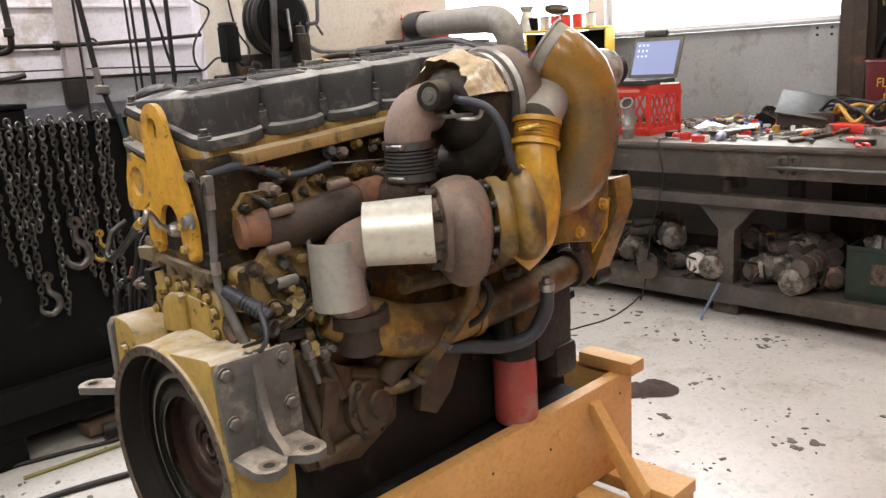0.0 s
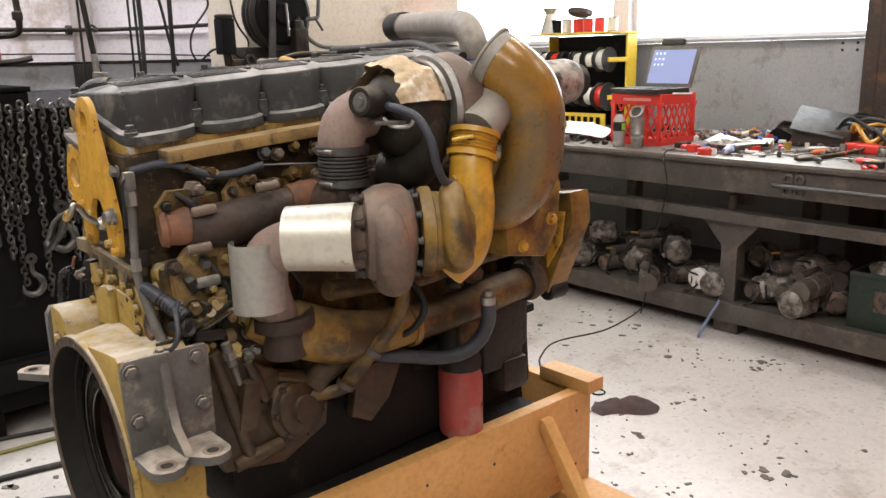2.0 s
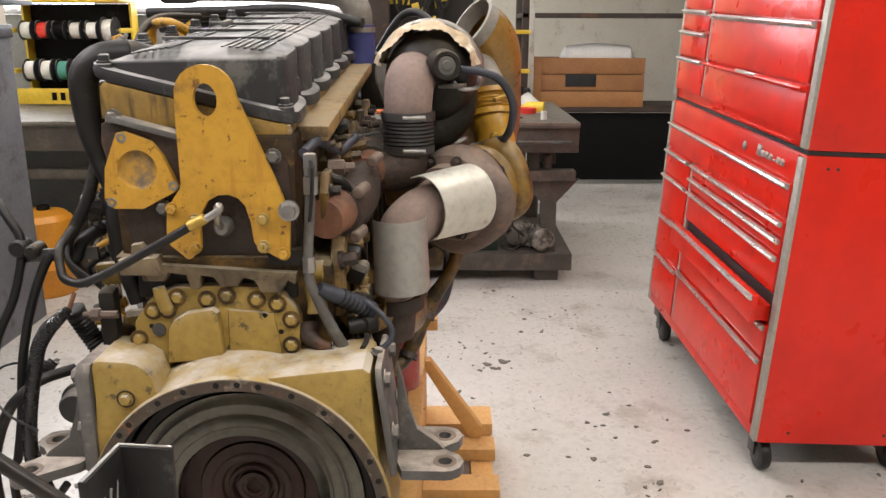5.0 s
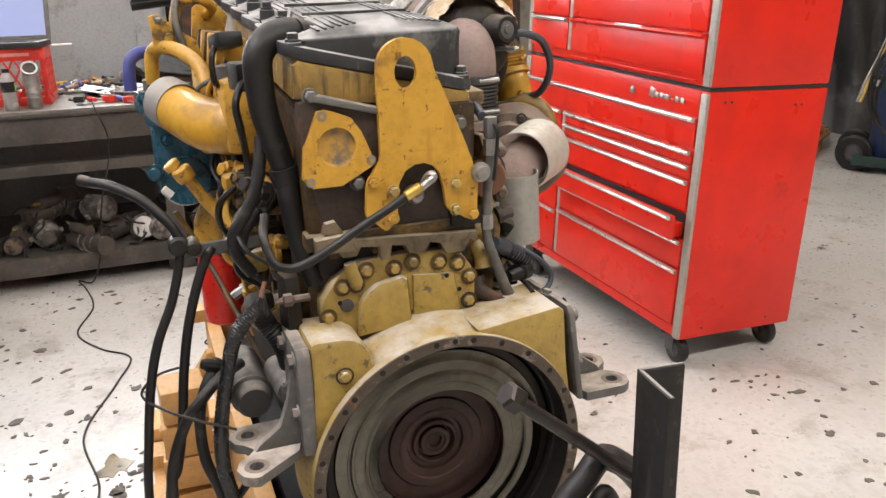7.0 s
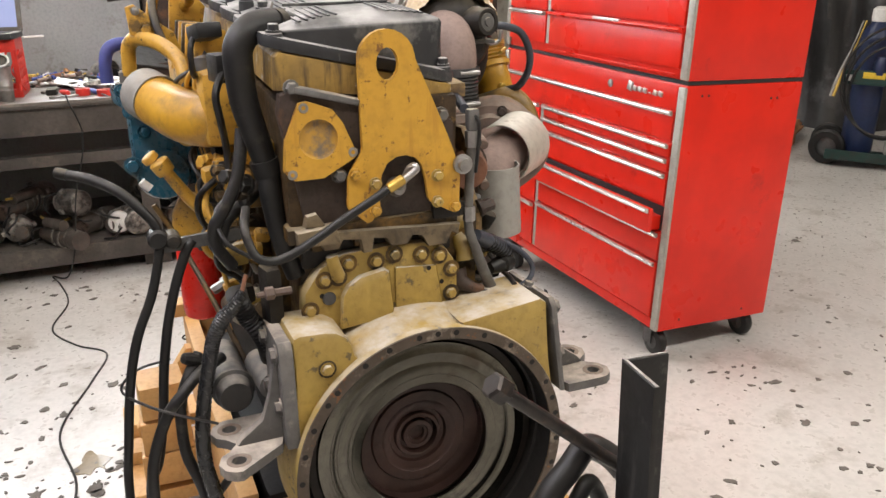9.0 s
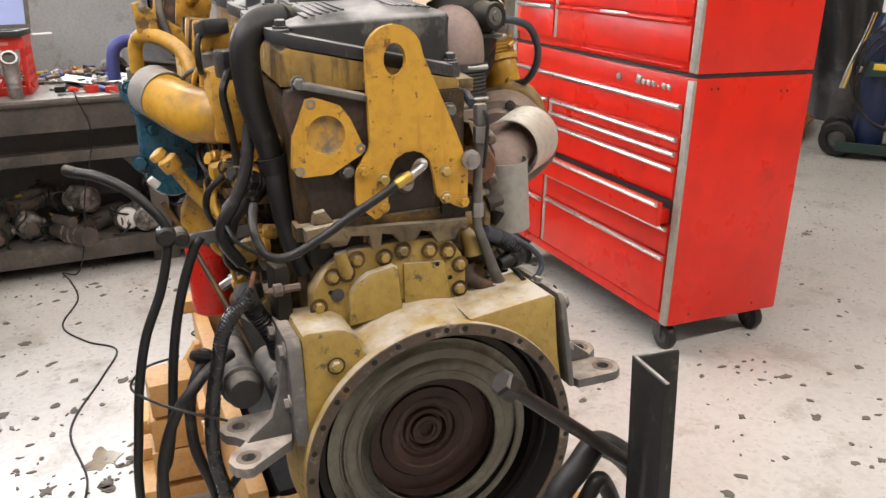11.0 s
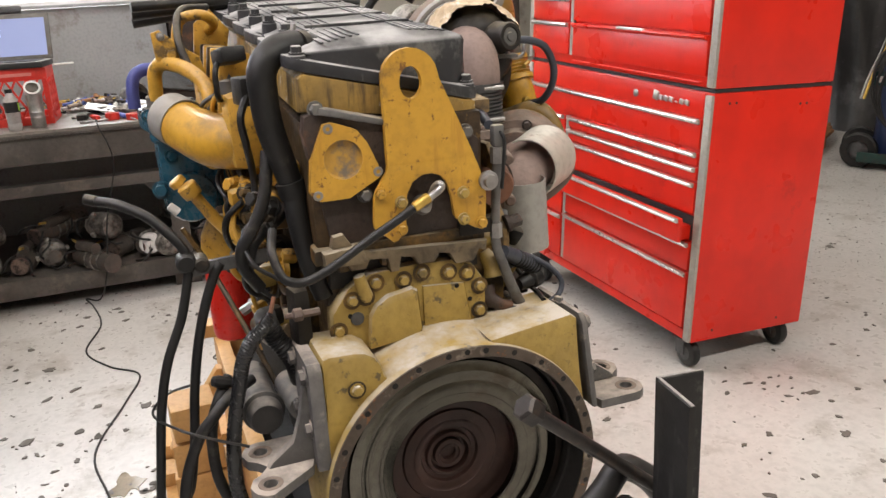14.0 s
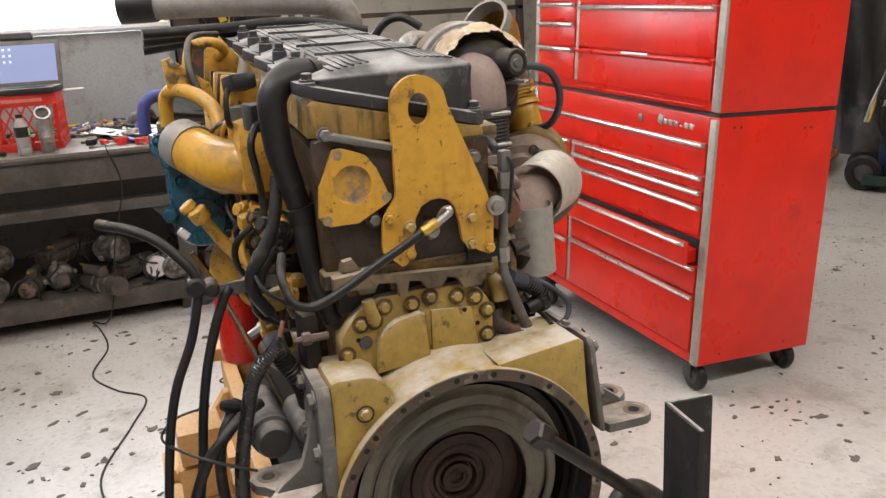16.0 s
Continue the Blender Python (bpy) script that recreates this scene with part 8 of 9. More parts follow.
for z in (0.72, 1.55, 2.35):
    part("shelf", box((6.65, -2.15, z - 0.02), (0.76, 2.16, 0.04), bevel=0.003), RUST_DARK, fr)
part("skirt", box((6.33, -2.15, 0.36), (0.02, 2.0, 0.62), bevel=0.002), BLACK_STEEL, fr, "dark blue-black panel")
wc = thing("wooden_crate", "orange-brown wooden crate with a hand hole, on the rack", "crate", Matrix.Identity(4))
for k in range(3):
    part("slat", box((6.36, -1.70, 0.79 + 0.15 * k), (0.02, 1.0, 0.14), bevel=0.003), WOOD_OLD, wc)
part("crate_back", box((6.65, -1.70, 0.94), (0.55, 0.98, 0.42), bevel=0.004), WOOD_OLD, wc)
# black patch on the slats, painted as the shade in the hand hole
part("hand_hole", box((6.347, -1.62, 0.96), (0.01, 0.28, 0.11), bevel=0.01), BLACK_TRIM_SHADE, wc)
part("corner_batten", box((6.345, -1.22, 0.94), (0.02, 0.07, 0.44), bevel=0.003), WOOD_OLD, wc)
solo("white_sack", lathe((6.6, -1.8, 1.16), (0, 1, 0), [(-0.35, 0), (-0.3, 0.10), (0.0, 0.13), (0.3, 0.10), (0.35, 0)], 16), PAPER, "white sack lying on the wooden crate", "sack")
solo("white_sheet", box((5.6, 0.1, 0.45), (0.04, 1.6, 0.9), bevel=0.01), WHITE_PLASTIC, "pale plastic sheet standing beyond the bench", "plastic sheet")

# ---- black bin with chains, and the pipes behind ----
bn = thing("steel_bin", "tall black steel bin hung with chains", "steel bin", Matrix.Identity(4))
part("front_panel", box((0.085, 1.62, 0.74), (2.17, 0.016, 1.10), bevel=0.003), BLACK_STEEL, bn)
part("side_panel", box((1.165, 1.82, 0.74), (0.016, 0.40, 1.10), bevel=0.003), BLACK_STEEL, bn)
part("back_panel", box((0.085, 2.03, 0.70), (2.17, 0.016, 1.02), bevel=0.003), BLACK_STEEL, bn)
part("side_panel", box((-1.0, 1.82, 0.74), (0.016, 0.40, 1.10), bevel=0.003), BLACK_STEEL, bn)
part("base", box((0.085, 1.82, 0.15), (2.17, 0.42, 0.08), bevel=0.004), BLACK_STEEL, bn)
part("lower_ledge", box((0.06, 1.575, 0.27), (2.0, 0.07, 0.12), bevel=0.012), BLACK_STEEL, bn)
part("rim", box((0.085, 1.615, 1.290), (2.17, 0.03, 0.012), bevel=0.004), BLACK_STEEL, bn)
for x in (-0.8, 0.1, 0.95):
    part("skid_foot", box((x, 1.82, 0.055), (0.14, 0.42, 0.11), bevel=0.004), BLACK_STEEL, bn)
WOOD_GRIMY = mat("grimy_brown_plank", (0.15, 0.09, 0.05), (0.08, 0.05, 0.03), 0.7, scale=8, bump=0.3)
solo("floor_pipe", tube([(0.45, 1.58, 0.037), (0.62, 1.55, 0.037), (0.80, 1.50, 0.037), (1.05, 1.46, 0.037)], 0.036, 16), RUBBER, "fat black hose lying by the bin", "hose", "hoses on the floor")
solo("floor_plank", box((0.70, 1.66, 0.05), (0.62, 0.10, 0.04), (0, 0, 6), 0.004), WOOD_GRIMY, "grimy wooden plank under the bin", "plank")


def chain(x, z_top, z_end, material, back=0.0, size=0.036, label="steel chain hanging over the bin", sway=0.0):
    bm = bmesh.new()
    n = int((z_top - z_end) / (size * 0.62))
    for k in range(n + 1):
        z = z_top - size * 0.62 * k
        cx = x + sway * k / max(1, n) + 0.004 * math.sin(k * 1.7)
        cy = 1.598 - 0.006 * math.sin(k * 0.9) + back
        turn = 90 * (k % 2) + 12 * math.sin(k * 2.3)
        ring = []
        M = pose(cx, cy, z, 0, 0, turn)
        seg, sec, R, r = 12, 5, size * 0.40, size * 0.13
        for i in range(seg):
            a = 2 * math.pi * i / seg
            c = Vector((R * 0.72 * math.cos(a), 0, R * math.sin(a) * 1.05))
            nrm = Vector((math.cos(a), 0, math.sin(a)))
            ring.append([bm.verts.new(M @ (c + nrm * r * math.cos(b) + Vector((0, r * math.sin(b), 0)))) for b in (2 * math.pi * j / sec for j in range(sec))])
        for i in range(seg):
            p, q = ring[i], ring[(i + 1) % seg]
            for j in range(sec):
                bm.faces.new((p[j], p[(j + 1) % sec], q[(j + 1) % sec], q[j]))
    ob = new("chain", link_mesh("chain", bm, material, 60))
    return tagged(ob, label, "chain", "chains on the bin")


for k, (x, z1) in enumerate(((0.16, 0.66), (0.21, 0.80), (0.255, 0.72), (0.30, 0.86), (0.335, 0.62), (0.375, 0.90), (0.415, 0.55), (0.45, 0.78), (0.49, 0.68), (0.53, 0.84), (0.57, 0.60), (0.625, 0.49), (0.66, 0.58), (0.755, 0.42), (0.105, 0.9), (0.05, 0.7), (-0.02, 0.8), (-0.1, 0.6))):
    chain(x, 1.315 if k % 2 else 1.30, z1, CHAIN if k % 3 != 1 else CHAIN_DARK, back=-0.008 * (k % 3), sway=0.03 * math.sin(k))


def hook(x, z, s, material, label):
    t = thing("chain_hook", label, "hook", pose(x, 1.585, z), "hooks on the chains")
    part("hook_bend", tube([(0, 0, 0.09 * s), (0.0, 0, 0.045 * s), (0.028 * s, 0, 0.015 * s), (0.03 * s, 0, -0.02 * s), (0, 0, -0.045 * s), (-0.035 * s, 0, -0.03 * s), (-0.04 * s, 0, 0.0)], [0.009 * s, 0.011 * s, 0.014 * s, 0.015 * s, 0.014 * s, 0.010 * s, 0.004 * s], 10), material, t)
    part("hook_eye", lathe((0, -0.008 * s, 0.10 * s), (0, 1, 0), [(0, 0.008 * s), (0, 0.022 * s), (0.016 * s, 0.022 * s), (0.016 * s, 0.008 * s)], 16), material, t)


hook(0.475, 0.79, 1.2, CHAIN, "large worn steel grab hook")
hook(0.565, 0.775, 0.75, BRASS, "gold zinc-plated grab hook")
hook(0.79, 0.40, 0.9, CHAIN_DARK, "dark oily grab hook")
hook(0.34, 0.62, 1.0, CHAIN, "worn steel grab hook")
sling = thing("lifting_sling", "dark sling with a steel buckle hanging over the bin", "sling", Matrix.Identity(4))
part("strap", tube([(0.72, 1.60, 1.31), (0.735, 1.59, 1.20), (0.74, 1.585, 1.06), (0.76, 1.585, 0.96)], 0.012, 8), mat("teal_strap", (0.015, 0.04, 0.047), (0.01, 0.025, 0.03), 0.7), sling)
part("buckle", box((0.81, 1.585, 0.885), (0.045, 0.014, 0.16), (0, -28, 0), 0.004), STEEL_DARK, sling)
part("buckle_hole", lathe((0.80, 1.577, 0.90), (0, 1, 0), [(-0.002, 0), (-0.002, 0.011)], 12), WHITE_PLASTIC, sling)
# motor on a black cabinet behind the bin
CAB = thing("black_cabinet", "black steel cabinet standing behind the bin", "cabinet", Matrix.Identity(4))
part("cabinet_body", box((0.26, 2.50, 0.67), (0.68, 0.42, 1.34), bevel=0.012), BLACK_STEEL, CAB)
part("cabinet_top", box((0.26, 2.50, 1.352), (0.70, 0.44, 0.024), bevel=0.006), BLACK_STEEL, CAB)
MOTOR = mat("red_orange_motor_paint", (0.42, 0.075, 0.025), (0.28, 0.05, 0.02), 0.5, scale=9, stain=(0.08, 0.04, 0.025), stain_amount=0.2)
mot = thing("orange_motor", "orange pump motor standing on the black cabinet", "motor", Matrix.Identity(4))
part("motor_body", lathe((0.36, 2.48, 1.50), (1, 0, 0), [(-0.14, 0), (-0.14, 0.07), (-0.12, 0.085), (0.12, 0.085), (0.16, 0.07), (0.185, 0.04), (0.19, 0)], 26), MOTOR, mot)
for k in range(8):
    part("motor_fin", lathe((0.26 + 0.03 * k, 2.48, 1.50), (1, 0, 0), [(0, 0.08), (0, 0.096), (0.008, 0.096), (0.008, 0.08)], 26), MOTOR, mot)
part("motor_foot", box((0.37, 2.48, 1.39), (0.26, 0.18, 0.05), bevel=0.006), MOTOR, mot)
part("motor_outlet", tube([(0.46, 2.48, 1.59), (0.55, 2.46, 1.592), (0.615, 2.42, 1.60), (0.63, 2.40, 1.645), (0.625, 2.40, 1.80), (0.60, 2.40, 2.3)], 0.015, 10), IRON_DARK, mot, "dark outlet pipe")
part("outlet_union", cyl((0.627, 2.40, 1.66), (0.626, 2.40, 1.70), 0.023, chamfer=0.004), IRON_DARK, mot)
part("outlet_lever", tube([(0.53, 2.44, 1.47), (0.60, 2.42, 1.475), (0.67, 2.41, 1.49)], 0.014, 8), IRON_DARK, mot)
# wall pipes and hanging hoses
wp = thing("wall_post", "pale grey steel post with a dark foot on the white wall", "post", Matrix.Identity(4))
part("post_body", box((1.021, 2.755, 2.628), (0.094, 0.07, 2.32), (0, -0.6, 0), 0.004), mat("pale_post_paint", (0.55, 0.50, 0.48), (0.44, 0.40, 0.38), 0.5, scale=4, stain=(0.25, 0.2, 0.17), stain_amount=0.2), wp)
part("post_foot", box((1.014, 2.757, 1.391), (0.088, 0.07, 0.132), bevel=0.004), IRON_DARK, wp)
solo("wall_pipe", tube([(-1.5, 2.72, 1.63), (0.4, 2.72, 1.63), (1.17, 2.72, 1.632), (1.76, 2.72, 1.662)], 0.0115, 10, per=2), IRON_DARK, "dark steel conduit along the white wall", "conduit")
solo("wall_cable", tube([(-1.5, 2.785, 1.512), (0.3, 2.785, 1.513), (1.17, 2.785, 1.507), (1.75, 2.785, 1.488)], 0.0045, 6, per=4), RUBBER, "black cable along the white wall", "cable")
solo("pipe_clamp", lathe((0.935, 2.72, 1.629), (1, 0, 0), [(0, 0.0115), (0, 0.024), (0.026, 0.024), (0.026, 0.0115)], 14), IRON_DARK, "dark pipe clamp on the conduit", "clamp")
AIR_HOSES = (([(0.748, 1.95, 3.795), (0.75, 1.95, 2.3), (0.752, 1.95, 1.28)], 0.0058, "thin black pole hanging from above"),
             ([(0.62, 1.86, 3.795), (0.68, 1.86, 2.3), (0.737, 1.855, 1.75), (0.762, 1.85, 1.50), (0.778, 1.85, 1.42), (0.80, 1.84, 1.32), (0.83, 1.83, 1.22)], 0.0125, "thick black hose with a grey coupling"),
             ([(0.928, 1.85, 3.795), (0.929, 1.85, 2.3), (0.931, 1.85, 1.2)], 0.0052, "thin black air hose hanging from above"),
             ([(0.966, 1.88, 3.795), (0.967, 1.88, 2.3), (0.972, 1.88, 1.2)], 0.0062, "thin black air hose hanging from above"),
             ([(0.85, 1.97, 3.798), (1.03, 1.98, 2.2), (1.135, 1.99, 1.72), (1.165, 1.99, 1.55), (1.195, 1.985, 1.44)], 0.007, "black air hose hanging from above"),
             ([(1.13, 1.85, 3.795), (1.122, 1.85, 2.2), (1.118, 1.85, 1.7), (1.112, 1.85, 1.415)], 0.0105, "thick black air hose hanging from above"))
for pts, r, lab in AIR_HOSES:
    solo("hanging_air_hose", tube(pts, r, 10), RUBBER, lab, "air hose", "hoses hanging from above")
solo("hose_end_rod", cyl((1.112, 1.85, 1.415), (1.108, 1.85, 1.31), 0.0035, seg=8), IRON_DARK, "thin rod below the hanging hose", "rod")
solo("hose_knot", lathe((0.772, 1.852, 1.605), (0.2, -0.5, 0.4), [(-0.006, 0.016), (0, 0.022), (0.006, 0.016), (0, 0.010), (-0.006, 0.016)], 14), RUBBER, "black strap knotted round the hose", "strap")
coupling = thing("hose_coupling", "grey coupling on the hanging hose", "coupling", Matrix.Identity(4))
part("coupling_body", cyl((0.776, 1.85, 1.385), (0.779, 1.85, 1.425), 0.030, chamfer=0.006), IRON_GREY, coupling)
part("coupling_neck", cyl((0.768, 1.85, 1.425), (0.762, 1.85, 1.50), 0.0145, chamfer=0.003), STEEL, coupling, "bright steel neck")
solo("looped_cable", tube([(0.79, 1.50, 3.0), (0.805, 1.47, 2.2), (0.822, 1.46, 1.7), (0.812, 1.44, 1.45), (0.815, 1.45, 1.345), (0.839, 1.46, 1.26), (0.884, 1.46, 1.149), (0.937, 1.46, 1.077), (1.007, 1.46, 1.012), (1.072, 1.46, 0.986), (1.16, 1.48, 0.975), (1.23, 1.49, 1.01), (1.31, 1.50, 1.10), (1.37, 1.50, 1.22), (1.38, 1.52, 1.45)], 0.0095, 10), RUBBER, "black cable looping down to the column", "cable")
GRIMY_BOARD = mat("grimy_grey_brown_board", (0.11, 0.095, 0.08), (0.06, 0.052, 0.045), 0.7, scale=6, bump=0.3)
post = thing("pipe_column", "black pipe column with switch boxes and gauges", "pipe column", Matrix.Identity(4))
for x, y, r in ((1.245, 1.50, 0.028), (1.335, 1.54, 0.022), (1.29, 1.60, 0.04)):
    part("riser_pipe", cyl((x, y, 0.0), (x, y, 1.43), r, seg=14), IRON_DARK, post)
part("column_board", box((1.27, 1.655, 0.71), (0.13, 0.02, 1.42), bevel=0.003), GRIMY_BOARD, post, "grimy brown board")
part("switch_box", box((1.185, 1.47, 1.56), (0.065, 0.07, 0.15), bevel=0.010), BLACK_STEEL, post)
part("switch_lid", lathe((1.185, 1.47, 1.633), (0, 0, 1), [(0, 0.034), (0.004, 0.040), (0.014, 0.040), (0.018, 0.03), (0.018, 0)], 18), IRON_DARK, post)
part("switch_neck", cyl((1.20, 1.48, 1.43), (1.19, 1.475, 1.487), 0.018, seg=12), IRON_DARK, post)
part("cross_rail", cyl((1.12, 1.50, 1.42), (1.40, 1.56, 1.43), 0.016, seg=12), IRON_DARK, post)
part("valve_body", box((1.235, 1.46, 1.445), (0.07, 0.05, 0.04), bevel=0.008), IRON_DARK, post)
part("valve_wheel", lathe((1.27, 1.42, 1.46), (0, -1, 0.2), [(0, 0.015), (0, 0.026), (0.01, 0.026), (0.01, 0.015)], 16), IRON_DARK, post)
solo("wall_wire", tube([(1.08, 1.62, 1.95), (1.111, 1.62, 1.774), (1.193, 1.62, 1.708), (1.124, 1.62, 1.607), (1.099, 1.62, 1.552), (1.100, 1.62, 1.495), (1.133, 1.62, 1.461), (1.181, 1.58, 1.507), (1.20, 1.50, 1.50)], 0.0048, 8), RUBBER, "thin black wire looping to the switch box", "wire")
solo("wall_wire", tube([(1.28, 1.64, 2.0), (1.301, 1.62, 1.707), (1.327, 1.62, 1.613), (1.373, 1.62, 1.54), (1.333, 1.60, 1.47), (1.265, 1.55, 1.486), (1.21, 1.49, 1.50)], 0.0048, 8), RUBBER, "thin black wire looping to the switch box", "wire")
reel = thing("hose_reel", "dark hose reel and regulator on the beige wall", "hose reel", Matrix.Identity(4))
part("reel_drum", lathe((1.465, 1.52, 1.655), (0, -1, 0), [(-0.07, 0), (-0.07, 0.13), (-0.05, 0.14), (0.04, 0.14), (0.06, 0.12), (0.06, 0.05), (0.08, 0.04), (0.08, 0)], 30), BLACK_STEEL, reel)
for k in range(3):
    part("hose_turn", lathe((1.465, 1.565 - 0.035 * k, 1.655), (0, -1, 0), [(0, 0.135), (0.008, 0.152), (0.02, 0.152), (0.028, 0.135)], 30), RUBBER, reel)
part("reel_arm", box((1.405, 1.45, 1.63), (0.03, 0.02, 0.38), (0, 4, 0), 0.006), STEEL_DARK, reel)
part("reel_spoke", cyl((1.475, 1.432, 1.56), (1.468, 1.432, 1.70), 0.006, seg=8), STEEL, reel, "bright steel rod")
part("regulator", box((1.535, 1.45, 1.53), (0.07, 0.07, 0.13), bevel=0.015), IRON_DARK, reel)
part("regulator_cap", lathe((1.535, 1.45, 1.595), (0, 0, 1), [(0, 0.028), (0.03, 0.024), (0.036, 0.012), (0.05, 0.010), (0.05, 0)], 14), IRON_DARK, reel)
part("regulator_spout", tube([(1.575, 1.47, 1.635), (1.63, 1.46, 1.64), (1.65, 1.46, 1.66), (1.66, 1.46, 1.80)], 0.009, 8), STEEL_DARK, reel)
part("spout_lever", tube([(1.63, 1.46, 1.645), (1.665, 1.45, 1.585)], 0.006, 8), STEEL_DARK, reel)
part("mount_bracket", box((1.44, 1.60, 1.475), (0.26, 0.14, 0.085), bevel=0.012), IRON_DARK, reel)
solo("wall_hose", tube([(1.615, 1.60, 2.0), (1.61, 1.60, 1.70), (1.65, 1.61, 1.60), (1.74, 1.63, 1.53), (1.86, 1.64, 1.512), (2.2, 1.655, 1.52), (2.6, 1.655, 1.545)], 0.010, 10), IRON_GREY, "grey hose curving along the beige wall", "hose")
solo("wall_rail", box((2.0, 1.66, 1.42), (1.40, 0.03, 0.06), bevel=0.006), IRON_DARK, "dark conduit rail along the beige wall", "rail")
solo("wall_socket", box((2.40, 1.672, 1.66), (0.07, 0.012, 0.05), bevel=0.003), WALL_BEIGE, "beige switch plate on the wall", "switch plate")
shelf_b = solo("wall_bracket_shelf", box((2.46, 1.60, 1.545), (0.44, 0.15, 0.02), bevel=0.003), STEEL_DARK, "small dark shelf on the beige wall", "shelf")
rb = thing("red_tool_box", "small red metal box on the wall shelf", "tool box", Matrix.Identity(4))
part("box_body", box((2.47, 1.60, 1.605), (0.24, 0.12, 0.10), bevel=0.006), RED, rb)
part("box_lid", box((2.47, 1.60, 1.662), (0.245, 0.125, 0.014), bevel=0.003), RED, rb)
for k in range(3):
    solo("shelf_fitting", cyl((2.28 + 0.02 * k, 1.56, 1.556), (2.30 + 0.03 * k, 1.555, 1.59 + 0.01 * (k % 3)), 0.012, seg=8), STEEL_DARK, "small dark fitting on the wall shelf", "fitting", "fittings on the wall shelf")

# ---- near the camera: angle post with rod and hose ----
ps = thing("support_post", "black angle-iron post with chalk marks, a rod and a hose", "angle-iron post", Matrix.Identity(4))
POST = mat("scuffed_black_angle_iron", (0.013, 0.013, 0.0135), (0.024, 0.023, 0.022), 0.42, metal=0.3, scale=6, bump=0.12, stain=(0.07, 0.066, 0.06), stain_amount=0.1, stain_scale=18, streak=(0.06, 0.057, 0.052), streak_amount=0.12)
part("angle_leg", box((-0.5285, -0.079, 0.523), (0.008, 0.058, 1.046), (0, 0, -6), 0.001), POST, ps, "scuffed black steel angle with bright cut edge")
part("angle_leg", box((-0.563, -0.048, 0.523), (0.070, 0.008, 1.046), (0, 0, -6), 0.001), POST, ps)
part("cut_edge", box((-0.563, -0.048, 1.0468), (0.070, 0.0035, 0.001), (0, 0, -6), bevel=0, bm=box((-0.5285, -0.079, 1.0468), (0.0035, 0.058, 0.001), (0, 0, -6), bevel=0)), STEEL, ps, "bright cut edge")
part("base_plate", box((-0.54, -0.06, 0.006), (0.20, 0.20, 0.012), bevel=0.002), BLACK_STEEL, ps)
CHALK = mat("grey_chalk", (0.30, 0.29, 0.28), (0.24, 0.23, 0.22), 0.8)
for k in range(3):
    part("chalk_mark", box((-0.545 - 0.016 * k, -0.0535, 1.005), (0.003, 0.0015, 0.022), (0, 15, 0), 0), CHALK, ps)
    part("chalk_mark", box((-0.549 - 0.016 * k, -0.0535, 0.996), (0.008, 0.0015, 0.003), (0, 15, 0), 0), CHALK, ps)
ROD = mat("worn_black_rod", (0.03, 0.028, 0.027), (0.06, 0.05, 0.045), 0.38, metal=0.6, scale=30, bump=0.2, stain=(0.10, 0.07, 0.05), stain_amount=0.2, stain_scale=20)
rod0, rod1 = Vector((-0.512, 0.106, 1.0376)), Vector((-0.50, -0.0335, 0.9145))
dr = (rod1 - rod0).normalized()
part("rod", cyl(rod0 + dr * 0.012, rod1 + dr * 0.05, 0.0085, seg=16), ROD, ps, "worn dark steel rod")
part("hex_head", lathe(rod0 - dr * 0.012, dr, [(0, 0), (0, 0.013), (0.003, 0.0165), (0.022, 0.0165), (0.026, 0.012)], 6), ROD, ps, "hex head")
part("hose_loop", tube([(-0.50, 0.075, 0.60), (-0.495, 0.055, 0.78), (-0.49, 0.0274, 0.8544), (-0.485, -0.0073, 0.8880), (-0.48, -0.029, 0.9060), (-0.475, -0.0505, 0.8994), (-0.465, -0.0921, 0.8595), (-0.44, -0.1501, 0.7713), (-0.425, -0.185, 0.65), (-0.42, -0.20, 0.40), (-0.42, -0.20, 0.03)], 0.0165, 16), RUBBER, ps, "thick black rubber hose bent over the rod")
part("hose_tail", tube([(-0.50, 0.075, 0.60), (-0.49, 0.09, 0.40), (-0.46, 0.10, 0.16), (-0.42, 0.14, 0.03)], 0.016, 16), RUBBER, ps)
part("hose_inner", tube([(-0.49, 0.03, 0.60), (-0.492, 0.015, 0.76), (-0.495, -0.015, 0.85), (-0.49, -0.04, 0.855), (-0.485, -0.07, 0.75), (-0.48, -0.09, 0.45), (-0.47, -0.10, 0.02)], 0.011, 12), RUBBER, ps)

# ---- floor clutter and the far corner ----
solo("extension_cable", tube([(3.30, 0.63, 0.955), (3.19, 0.62, 0.93), (3.17, 0.58, 0.75), (3.18, 0.66, 0.45), (3.20, 0.70, 0.20), (3.24, 0.76, 0.03), (3.35, 0.84, 0.005), (3.20, 0.80, 0.004), (2.9, 0.76, 0.004), (2.58, 0.82, 0.004), (2.35, 0.72, 0.004), (2.2, 0.60, 0.004), (1.95, 0.66, 0.004), (1.58, 0.765, 0.004), (1.22, 0.71, 0.004), (0.9, 0.74, 0.004), (0.5, 0.70, 0.004)], 0.004, 8), RUBBER, "thin black cable off the bench, snaking over the floor", "cable")
HOSE_GREEN = mat("grimy_yellow_green_hose", (0.22, 0.20, 0.06), (0.14, 0.13, 0.045), 0.5, scale=12)
